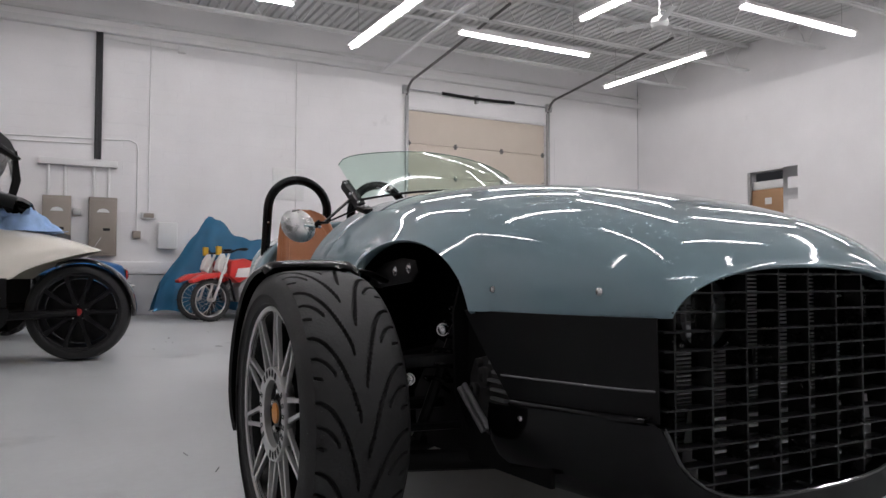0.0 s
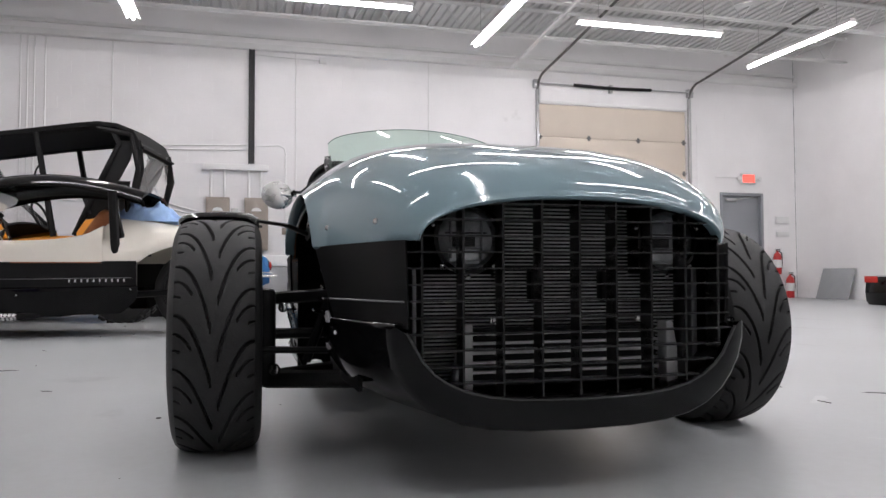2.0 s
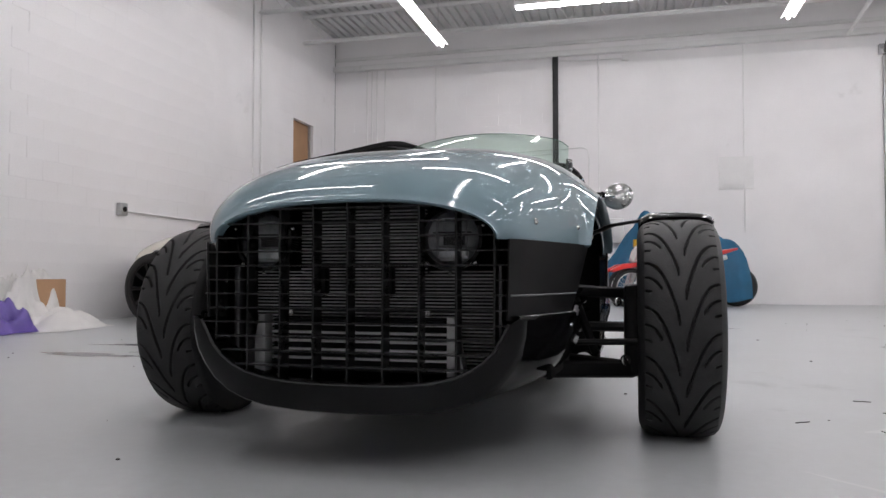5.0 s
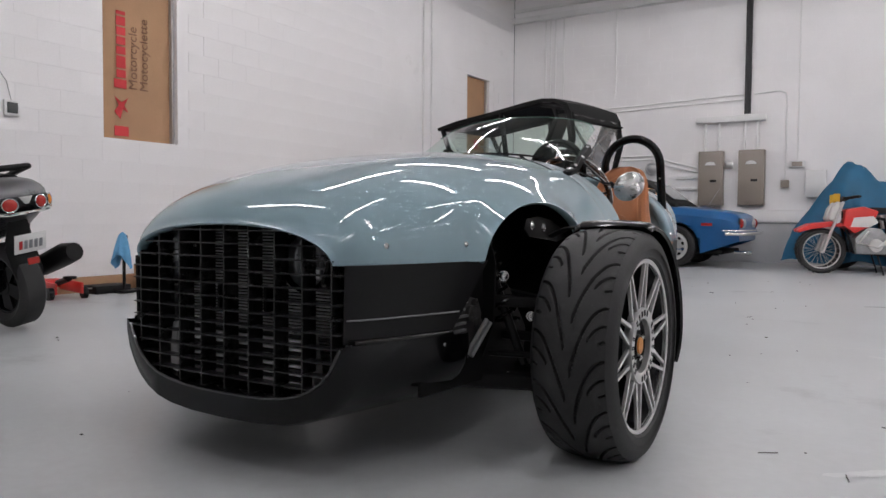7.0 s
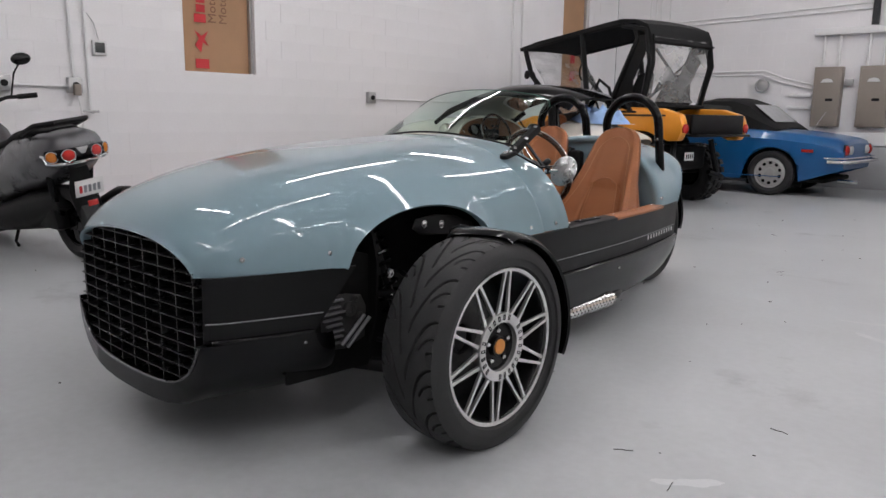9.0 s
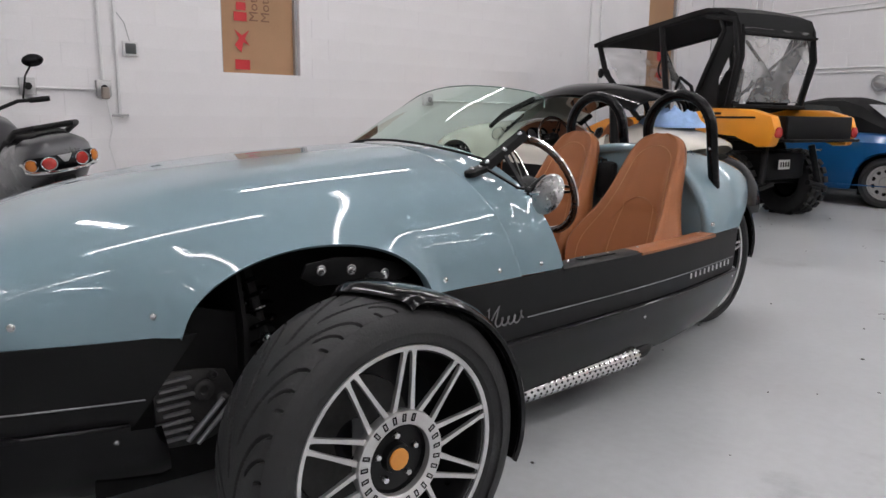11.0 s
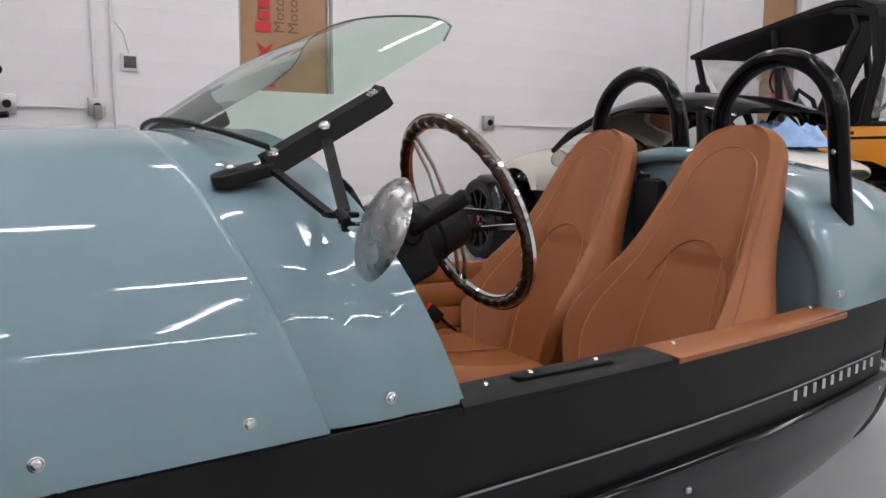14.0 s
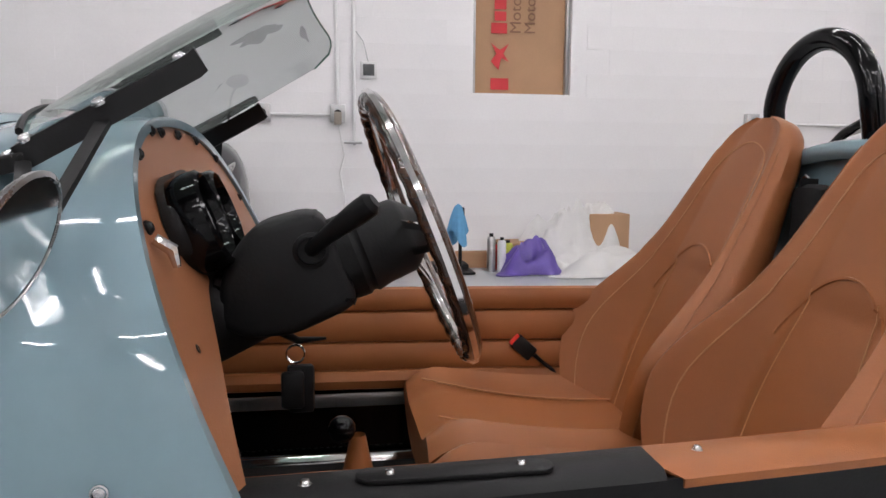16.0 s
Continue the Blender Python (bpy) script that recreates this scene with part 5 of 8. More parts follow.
    lathe(bm, [(0.012, 0.10), (0.018, 0.07), (0.03, 0.02), (0.055, -0.08), (0.07, -0.15)], 16, Matrix.Translation((0.05, 2.735, 0.335)))
    tp("gear_gaiter", bm, TAN, car, "tan leather gear gaiter")
    for x in (-0.425,):
        bm = bmesh.new()
        tube(bm, [(x, 3.222, 0.375), (x, 3.205, 0.388), (x, 3.18, 0.408), (x, 3.162, 0.424)], [0.007, 0.008, 0.008, 0.01], 8, flat=0.6)
        bk = tp("belt_stalk", bm, BLACK_PLASTIC)
        bm = bmesh.new()
        mb = Matrix.Translation((x, 3.137, 0.442)) @ pose(0, 0, 0, 48, 0, 0)
        box(bm, (0.022, 0.036, 0.058), (0, 0, 0), 0.006, mb)
        tp("buckle", bm, BLACK_PLASTIC, bk, "black belt buckle with a red button")
        bm = bmesh.new()
        box(bm, (0.018, 0.028, 0.010), (0, 0, 0.027), 0.001, mb)
        tp("buckle_button", bm, RED_BUCKLE, bk)
    bm = bmesh.new()
    box(bm, (0.095, 0.05, 0.17), (-0.055, 3.585, 0.745), 0.022)
    tube(bm, [(-0.075, 3.585, 0.84), (-0.06, 3.58, 0.70), (-0.03, 3.56, 0.55)], 0.022, 6, flat=0.15)
    tp("seat_belt", bm, BLACK_FABRIC, car, "black seat belt on its guide")
    bm = bmesh.new()
    tube(bm, [(-0.088, 3.60, 0.812), (-0.090, 3.598, 0.838), (-0.10, 3.597, 0.844), (-0.110, 3.598, 0.838), (-0.112, 3.60, 0.812)], 0.004, 6)
    tp("belt_clip", bm, CHROME)

    # wind screen on its black brackets, mirror
    rows = []
    for i in range(33):
        u = -1 + 2 * i / 32
        au = abs(u)
        base = V((0.406 * u, 2.330 + 0.066 * au ** 2, 0.938 - 0.046 * au ** 2))
        top = V((0.380 * u, 2.662 + 0.066 * au ** 2, 1.129 - 0.042 * au ** 2))
        lim = 1.0 - 0.17 * (1 - math.sqrt(max(0.0, 1 - max(0.0, (au - 0.74) / 0.26) ** 2)))
        row = []
        for k in range(15):
            v = lim * k / 14
            p = base.lerp(top, v)
            p.z += 0.016 * math.sin(math.pi * k / 14) * (1 - au * au)
            row.append(p)
        rows.append(row)
    bm = bmesh.new()
    quads(bm, rows)
    ws = tp("windscreen", bm, SCREEN_GLASS, car, "green-tinted curved acrylic wind screen", 80)
    ws.visible_shadow = False
    bm = bmesh.new()
    tube(bm, [r[0] + V((0, -0.002, 0.003)) for r in rows], 0.004, 6)
    tp("screen_seal", bm, BLACK_PLASTIC, ws)
    bm = bmesh.new()
    tube(bm, [r[-1] for r in rows], 0.0018, 5)
    tp("screen_edge", bm, pane_edge, ws)
    for s in (-1, 1):
        bm = bmesh.new()
        foot = Matrix.Translation((s * 0.401, 2.366, 0.852)) @ pose(0, 0, 0, 14, s * 10, 0)
        prism(bm, [(0.018 * math.cos(a), (0.024 if math.sin(a) > 0 else -0.024) + 0.018 * math.sin(a)) for a in [2 * math.pi * k / 24 for k in range(24)]], 0.017, foot, 0.003)
        brk = tp("screen_bracket", bm, BLACK_SATIN, car, "black screen bracket with bolts")
        A, Bp = V((s * 0.404, 2.390, 0.877)), V((s * 0.399, 2.562, 0.974))
        bm = bmesh.new()
        rows2 = [[p + V((s * 0.012, 0.012, -0.020)), p + V((s * 0.010, -0.002, 0.002)), p + V((-s * 0.014, -0.005, 0.007)), p + V((s * 0.006, 0.009, -0.020))] for p in (A, A.lerp(Bp, 0.4), A.lerp(Bp, 0.96), Bp + V((0, 0, 0.003)))]
        v2 = quads(bm, rows2, wrap=True)
        cap(bm, v2[0][::-1])
        cap(bm, v2[-1])
        tp("screen_rail", bm, BLACK_SATIN, brk)
        for y, z in ((2.346, 0.869), (2.382, 0.872)):
            bm = bmesh.new()
            bolt(bm, (s * 0.402, y, z), (s * 0.2, -0.2, 1), 0.0055)
            tp("bolt", bm, BOLT_STEEL, brk)
        for p in ((0.409, 2.401, 0.886), (0.412, 2.471, 0.922), (0.402, 2.546, 0.968)):
            bm = bmesh.new()
            bolt(bm, (s * p[0], p[1] - 0.001, p[2] + 0.002), (s * 0.4, -0.45, 0.8), 0.0055)
            tp("bolt", bm, BOLT_STEEL, brk)
        M0 = V((s * 0.604, 2.457, 0.805))
        # flat A-shaped mirror arm with an opening
        j = V((s * 0.515, 2.442, 0.815))
        bm = bmesh.new()
        for q0, q1 in ((A + V((s * 0.006, 0.008, -0.010)), j + V((0, -0.010, 0))), (A.lerp(Bp, 0.44) + V((s * 0.008, 0.008, -0.014)), j + V((0, 0.010, 0.002)))):
            d = (q1 - q0).normalized()
            side = d.cross(V((0, 0, 1))).normalized()
            up = side.cross(d)
            rows2 = [[p + side * 0.007 + up * 0.003, p + side * 0.007 - up * 0.003, p - side * 0.007 - up * 0.003, p - side * 0.007 + up * 0.003] for p in (q0, q1)]
            v2 = quads(bm, rows2, wrap=True)
            cap(bm, v2[0][::-1])
            cap(bm, v2[-1])
        box(bm, (0.034, 0.036, 0.007), j + V((s * 0.010, 0, 0)), 0.002)
        tube(bm, [j + V((s * 0.022, -0.008, 0.004)), j + V((s * 0.034, -0.004, -0.004)), j + V((s * 0.030, 0.0, -0.016))], 0.007, 8)
        tp("mirror_arm", bm, BLACK_SATIN, brk)
        bm = bmesh.new()
        tube(bm, [j + V((s * 0.016, 0, -0.012)), j + V((s * 0.05, 0.002, -0.012)), M0 + V((-s * 0.012, -0.014, 0))], [0.007, 0.0055, 0.0075], 10)
        tp("mirror_stem", bm, CHROME, brk)
        dirn = V((s * 0.09, 0.90, -0.36)).normalized()
        T0 = Matrix.Translation(M0) @ dirn.to_track_quat("Z", "Y").to_matrix().to_4x4()
        bm = bmesh.new()
        lathe(bm, [(0.0, -0.017), (0.02, -0.016), (0.038, -0.012), (0.052, -0.006), (0.060, 0.0), (0.062, 0.004), (0.058, 0.006)], 40, T0)
        mi = tp("mirror", bm, MIRROR_ALU, brk, "round brushed aluminium mirror")
        bm = bmesh.new()
        lathe(bm, [(0.0565, 0.0045), (0.0, 0.0045)], 36, T0)
        tp("mirror_glass", bm, CHROME, mi)
    # side exhaust
    for s in (-1, 1):
        bm = bmesh.new()
        tube(bm, [(s * 0.485, 2.10, 0.160), (s * 0.492, 2.5, 0.161), (s * 0.492, 3.08, 0.162)], 0.036, 20)
        ex = tp("exhaust", bm, CHROME, car, "polished side exhaust shield with black discs for perforations")
        # black discs on the uncut tube show the dark inside of its perforations
        bm = bmesh.new()
        for i in range(34):
            y = 2.12 + 0.0285 * i
            for a in (-35, -12, 12, 35, 58, 80):
                n = V((s * math.cos(radians(a)), 0, math.sin(radians(a))))
                p = V((s * 0.4915, y + (0.014 if (a // 10) % 2 else 0), 0.1615)) + n * 0.0368
                b2 = bmesh.new()
                lathe(b2, [(0.0052, 0), (0.0, 0.0004)], 6, Matrix.Translation(p) @ n.to_track_quat("Z", "Y").to_matrix().to_4x4())
                merge(bm, b2)
        o = tp("dark_perforation_disc", bm, BLACK_HOLLOW, ex)
        o["kind"] = "stuff"
        bm = bmesh.new()
        tube(bm, [(s * 0.49, 3.07, 0.162), (s * 0.48, 3.15, 0.168), (s * 0.45, 3.23, 0.18), (s * 0.40, 3.28, 0.21)], 0.026, 14)
        tp("exhaust_tip", bm, BLACK_SATIN, ex)
    # name script on the side: a loose line, no letters
    if ten:
        for s in (1, -1):
            pts = [(0.0, 0.052), (0.004, 0.058), (0.012, 0.020), (0.016, 0.002), (0.030, 0.038), (0.044, 0.060)]
            for k in range(64):
                f = k / 63
                a = f * 2 * math.pi * 4.5
                pts.append((0.042 + 0.118 * f - 0.007 * math.sin(a), 0.012 + 0.012 * math.cos(a) + (0.012 if f > 0.9 else 0)))
            bm = bmesh.new()
            pts = [(s * (car_w(2.26 + u) + 0.0045), 2.258 + u + 0.25 * (h - 0.02), 0.428 + h - 0.02 * u) for u, h in pts]
            tube(bm, pts, 0.0030, 4)
            tp("script", bm, GREY_STRIPE, car, "grey script flourish")
    if roof:
        for s in (-1, 1):
            rows = []
            for i in range(25):
                y = 2.50 + 1.14 * i / 24
                w = car_w(y)
                top = BAND_Z + lerp([(2.5, 0.20), (2.75, 0.155), (3.2, 0.150), (3.5, 0.19), (3.64, 0.26)], y)
                rows.append([V((s * (w + 0.006), y, BAND_Z - 0.004)), V((s * (w + 0.004), y, BAND_Z + (top - BAND_Z) * 0.5)), V((s * (w - 0.012), y, top - 0.012)), V((s * (w - 0.026), y, top)), V((s * (w - 0.05), y, top - 0.004)), V((s * (w - 0.056), y, BAND_Z))])
            bm = bmesh.new()
            quads(bm, rows)
            thick(bm, 0.005)
            tp("door", bm, paint, car, "low painted door with a rolled top", 50)
        rows = []
        for i in range(25):
            t = i / 24
            y = 2.24 + 1.66 * t
            z = 0.95 + 0.28 * math.sin(math.pi * (0.08 + 0.74 * t))
            w = 0.44 + 0.03 * math.sin(math.pi * t)
            rows.append([V((w * u, y, z - 0.10 * abs(u) ** 5)) for u in (-1, -0.95, -0.85, -0.6, -0.3, 0, 0.3, 0.6, 0.85, 0.95, 1)])
        bm = bmesh.new()
        quads(bm, rows)
        thick(bm, 0.02)
        tp("roof", bm, BLACK_GLOSS, car, "glossy black removable roof panel")
        for s in (-1, 1):
            bm = bmesh.new()
            tube(bm, [(s * 0.44, 2.12, 0.86), (s * 0.45, 2.36, 0.985), (s * 0.45, 2.75, 1.10)], 0.022, 8)
            tp("roof_pillar", bm, BLACK_PLASTIC)
            bm = bmesh.new()
            tube(bm, [(s * 0.42, 3.72, 0.62), (s * 0.44, 3.70, 1.08)], 0.034, 8)
            tp("roof_pillar", bm, BLACK_PLASTIC)
    return car


pane_edge = surf("screen_edge_green", (0.10, 0.20, 0.16), 0.2, var=0.05, bump=0.0)
trike("three_wheeler", "blue-grey three-wheeled roadster with black sides and tan seats", BLUE_PAINT, ORANGE_CAP, True, False)


# ---- doors, boards and fittings on the walls ----
DARK_ZINC = surf("dark_zinc", (0.16, 0.155, 0.15), 0.5, metal=0.5, var=0.2, scale=20)


def overhead_door():
    x0, x1, top, y = 4.60, 7.80, 3.76, ROOM_B + 0.05
    d = thing("door_1", ((x0 + x1) / 2, y, 0), "closed beige sectional overhead door with hinges", "overhead door", kind="structure")
    cx = 0.0
    w = x1 - x0
    h = top / 6
    for i in range(6):
        bm = bmesh.new()
        box(bm, (w - 0.02, 0.045, h - 0.006), (0, 0.02, h * (i + 0.5)), 0.004)
        part("door_panel", bm, BEIGE_DOOR, d)
    hinge = None
    for i in range(1, 6):
        for u in (-w / 2 + 0.05, -w / 6, w / 6, w / 2 - 0.05):
            if hinge is None:
                bm = bmesh.new()
                box(bm, (0.05, 0.012, 0.10), (0, 0, 0), 0.003)
                box(bm, (0.10, 0.018, 0.025), (0, -0.002, 0), 0.004)
                hinge = part("hinge", bm, DARK_ZINC, d)
                hinge.matrix_basis = pose(u, -0.01, h * i)
            else:
                again("hinge", hinge, pose(u, -0.01, h * i), d)
    for s in (-1, 1):
        bm = bmesh.new()
        box(bm, (0.05, 0.07, top + 0.25), (s * (w / 2 + 0.03), -0.09, (top + 0.25) / 2), 0.004)
        part("track", bm, GALV, d)
        bm = bmesh.new()
        pts = [(s * (w / 2 + 0.03), -0.09, top + 0.2)]
        for k in range(9):
            a = math.pi / 2 * k / 8
            pts.append((s * (w / 2 + 0.03), -0.09 - 0.35 * (1 - math.cos(a)), top + 0.2 + 0.30 * math.sin(a)))
        pts += [(s * (w / 2 + 0.03), -1.6, top + 0.62), (s * (w / 2 + 0.03), -3.6, top + 0.85)]
        tube(bm, pts, 0.024, 8, flat=1.0)
        part("curved_track", bm, DARK_ZINC, d)
        bm = bmesh.new()
        box(bm, (0.12, 0.10, 0.16), (s * (w / 2 + 0.05), -0.08, top + 0.36), 0.01)
        part("end_bracket", bm, GALV, d)
    bm = bmesh.new()
    box(bm, (w + 0.05, 0.05, 0.05), (0, -0.035, top + 0.03), 0.004)
    part("head_angle", bm, WHITE_STEEL, d)
    bm = bmesh.new()
    tube(bm, [(-w / 2 - 0.1, -0.14, top + 0.36), (w / 2 + 0.1, -0.14, top + 0.36)], 0.014, 8)
    part("shaft", bm, GALV, d)
    bm = bmesh.new()
    tube(bm, [(-0.9 + 1.65 * k / 10, -0.14, top + 0.365 - 0.02 * math.sin(math.pi * k / 10)) for k in range(11)], 0.032, 10)
    part("spring", bm, BLACK_SATIN, d, "dark torsion spring")
    bm = bmesh.new()
    box(bm, (0.06, 0.1, 0.16), (-0.1, -0.08, top + 0.34), 0.01)
    part("centre_bracket", bm, GALV, d)


def side_door():
    x0, x1, top = 8.54, 9.56, 2.15
    d = thing("door_2", ((x0 + x1) / 2, ROOM_B + 0.06, 0), "closed grey steel door with a closer arm", "door", kind="structure")
    w = x1 - x0
    bm = bmesh.new()
    box(bm, (w - 0.12, 0.045, top - 0.07), (0, 0.03, (top - 0.06) / 2), 0.004)
    part("leaf", bm, GREY_DOOR, d)
    for nm, sz, lc in (("jamb", (0.06, 0.14, top), (-w / 2 + 0.03, 0, top / 2)), ("jamb", (0.06, 0.14, top), (w / 2 - 0.03, 0, top / 2)), ("head", (w, 0.14, 0.06), (0, 0.001, top - 0.03))):
        bm = bmesh.new()
        box(bm, sz, lc, 0.004)
        part(nm, bm, GREY_DOOR, d)
    bm = bmesh.new()
    box(bm, (0.26, 0.05, 0.06), (-0.22, -0.02, top - 0.14), 0.01)
    tube(bm, [(-0.12, -0.04, top - 0.14), (0.1, -0.16, top - 0.1), (0.3, -0.03, top - 0.08)], 0.008, 6)
    part("closer", bm, GALV, d)
    bm = bmesh.new()
    tube(bm, [(-0.38, -0.0, 1.02), (-0.38, -0.05, 1.02), (-0.27, -0.05, 1.02)], 0.011, 8)
    part("door_handle", bm, GALV, d)


def board(name, y0, y1, z0, z1, print_it):
    """Cardboard in a window opening of the side wall."""
    x = ROOM_L - 0.10
    t = thing(name, (x, (y0 + y1) / 2, z0), "window opening closed with brown printed cardboard", "boarded window", kind="structure")
    w, h = y1 - y0, z1 - z0
    bm = bmesh.new()
    n = 12
    rows = [[V((0.0 + 0.008 * math.sin(3 * i / n) * math.sin(2.0 * k / n), -w / 2 + w * i / n, h * k / n)) for k in range(n + 1)] for i in range(n + 1)]
    quads(bm, rows)
    thick(bm, 0.006)
    part("cardboard", bm, CARD, t)
    for s in (-1, 1):
        bm = bmesh.new()
        box(bm, (0.05, 0.03, h), (0.02, s * (w / 2 - 0.015), h / 2), 0.003)
        part("frame_side", bm, GALV, t)
    if print_it:
        X = 0.014
        # the maker's mark as plain shapes, running up the board
        y = -w / 2 + 0.245
        bm = bmesh.new()
        box(bm, (0.002, 0.155, 0.095), (X, y, 0.085), 0)
        part("printed_block", bm, RED_INK, t)
        bm = bmesh.new()
        m = Matrix(((0, 0, 1, X), (1, 0, 0, y), (0, 1, 0, 0.0), (0, 0, 0, 1)))
        prism(bm, [(-0.01, 0.20), (0.012, 0.30), (0.078, 0.27), (0.03, 0.335), (0.078, 0.42), (0.0, 0.365), (-0.078, 0.42), (-0.03, 0.335), (-0.078, 0.27)], 0.002, m)
        part("printed_mark", bm, RED_INK, t)
        z = 0.50
        for k, hh in enumerate((0.085, 0.075, 0.115, 0.075, 0.075, 0.075, 0.085, 0.035)):
            bm = bmesh.new()
            box(bm, (0.002, 0.10 if k else 0.135, hh), (X, y + (0.0 if k else -0.01), z + hh / 2), 0)
            part("printed_bar", bm, RED_INK, t)
            z += hh + 0.018
        for k, word in enumerate(("Motorcycle", "Motocyclette")):
            q = Matrix(((0, 0, 1, X), (0, -1, 0, -w / 2 + 0.42 + 0.125 * k), (1, 0, 0, 0.50), (0, 0, 0, 1)))
            lettering(word, 0.135, 0.001, BROWN_INK, "printed_word", t, q)
    else:
        for k in range(3):
            bm = bmesh.new()
            box(bm, (0.002, 0.14, 0.16), (0.014, 0.05, 0.45 + 0.3 * k), 0)
            part("printed_bar", bm, RED_INK, t)


def conduit(name, pts, r, mat, label, axis=None):
    bm = bmesh.new()
    tube(bm, pts, r, 8)
    return single(name, bm, mat, label, "conduit", "conduits on the walls")


def wall_box(name, size, loc, mat, label, cat, face=None):
    """A small fitting with a cover, on a wall."""
    t = thing(name, loc, label, cat)
    bm = bmesh.new()
    box(bm, size, (0, 0, 0), min(size) * 0.12)
    part("body", bm, mat, t)
    ax = min(range(3), key=lambda i: size[i])
    s2 = [v * 0.7 for v in size]
    s2[ax] = 0.006
    lc = [0, 0, 0]
    lc[ax] = size[ax] / 2 * (1 if ax == 0 else -1)
    bm = bmesh.new()
    box(bm, s2, lc, 0.002)
    part("cover", bm, face or mat, t)
    return t


EXIT_RED = glow("exit_sign_red", (1.0, 0.10, 0.08), 1.6)
EXT_RED = surf("extinguisher_red", (0.45, 0.02, 0.02), 0.3, var=0.08)
WHITE_PLASTIC = surf("white_plastic", (0.72, 0.72, 0.71), 0.4, var=0.04)
SCREEN_DARK = surf("dark_display", (0.05, 0.055, 0.055), 0.25, var=0.1)


def exit_sign(x, z):
    t = thing("exit_sign", (x, ROOM_B, z), "small lit red sign box over the grey door", "exit sign")
    bm = bmesh.new()
    box(bm, (0.34, 0.06, 0.22), (0, -0.03, 0), 0.01)
    part("housing", bm, WHITE_PLASTIC, t)
    bm = bmesh.new()
    box(bm, (0.28, 0.004, 0.16), (0, -0.062, 0), 0.001)
    part("lit_face", bm, EXIT_RED, t, "glowing red face")
    for s in (-1, 1):
        bm = bmesh.new()
        lathe(bm, [(0.02, 0), (0.045, 0.05), (0.045, 0.06), (0.0, 0.062)], 14, Matrix.Translation((s * 0.24, -0.04, 0.0)) @ Matrix.Rotation(radians(90), 4, "X"))
        box(bm, (0.08, 0.02, 0.02), (s * 0.19, -0.03, 0))
        part("spot_lamp", bm, WHITE_PLASTIC, t)


def extinguisher(x, z):
    t = thing("fire_extinguisher", (x, ROOM_B - 0.10, z), "red fire extinguisher with a black hose", "fire extinguisher", "fire extinguishers")
    bm = bmesh.new()
    lathe(bm, [(0.0, 0), (0.075, 0.0), (0.08, 0.02), (0.08, 0.36), (0.06, 0.42), (0.025, 0.45), (0.022, 0.48), (0, 0.48)], 24)
    part("cylinder", bm, EXT_RED, t)
    bm = bmesh.new()
    lathe(bm, [(0.0815, 0.14), (0.0815, 0.30)], 24)
    part("label_band", bm, WHITE_PLASTIC, t)
    bm = bmesh.new()
    box(bm, (0.03, 0.12, 0.015), (0, -0.03, 0.51), 0.004)
    box(bm, (0.03, 0.10, 0.012), (0, -0.03, 0.485), 0.004)
    part("valve_lever", bm, BLACK_PLASTIC, t)
    bm = bmesh.new()
    tube(bm, [(0.03, 0, 0.48), (0.10, -0.01, 0.44), (0.105, -0.01, 0.25), (0.09, -0.01, 0.12)], 0.012, 8)
    part("hose", bm, BLACK_PLASTIC, t)
    bm = bmesh.new()
    box(bm, (0.08, 0.03, 0.10), (0, 0.085, 0.3), 0.004)
    part("wall_bracket", bm, GALV, t)


def power_panel(x0, x1, z0, z1):
    t = thing("electric_panel", ((x0 + x1) / 2, ROOM_B, z0), "taupe steel electric panel with a door", "electric panel", "electric panels")
    w, h = x1 - x0, z1 - z0
    bm = bmesh.new()
    box(bm, (w, 0.16, h), (0, -0.08, h / 2), 0.008)
    part("cabinet", bm, BEIGE_BOX, t)
    bm = bmesh.new()
    box(bm, (w - 0.06, 0.012, h - 0.08), (0, -0.163, h / 2), 0.004)
    dr = part("panel_door", bm, BEIGE_BOX, t)
    bm = bmesh.new()
    box(bm, (0.10, 0.006, 0.04), (0.05, -0.172, h * 0.45), 0.004)
    part("latch", bm, BLACK_PLASTIC, dr)
    bm = bmesh.new()
    prism(bm, [(-0.09, 0), (0.09, 0), (0.06, 0.045), (0.0, 0.06), (-0.06, 0.045)], 0.004, Matrix(((1, 0, 0, 0), (0, 0, 1, -0.174), (0, 1, 0, h * 0.74), (0, 0, 0, 1))))
    part("label_plate", bm, WHITE_PLASTIC, dr)


overhead_door()
side_door()
board("window_1", 3.92, 4.76, 1.42, 3.2, True)
board("window_2", 10.75, 11.55, 0.95, 3.16, False)
# opening in the far right wall with a carton in it
bm = bmesh.new()
box(bm, (0.16, 0.74, 0.62), (ROOM_R + 0.16, 9.215, 1.93), 0.004)
CARTON = single("carton", bm, CARD, "brown carton standing in the wall opening", "carton")
bm = bmesh.new()
box(bm, (0.14, 0.70, 0.16), (ROOM_R + 0.16, 9.215, 2.325), 0.03)
single("folded_sheet", bm, WHITE_PLASTIC, "pale folded sheet on the brown carton", "sheet")
bm = bmesh.new()
box(bm, (0.004, 0.14, 0.12), (ROOM_R + 0.078, 9.2, 2.02))
part("label_sticker", bm, WHITE_PLASTIC, CARTON)
bm = bmesh.new()
box(bm, (0.06, 0.05, 0.96), (ROOM_R + 0.03, 9.57, 2.10), 0.003)
tagged(part("trim", bm, GALV), "grey metal edge of the wall opening", "trim", kind="structure")

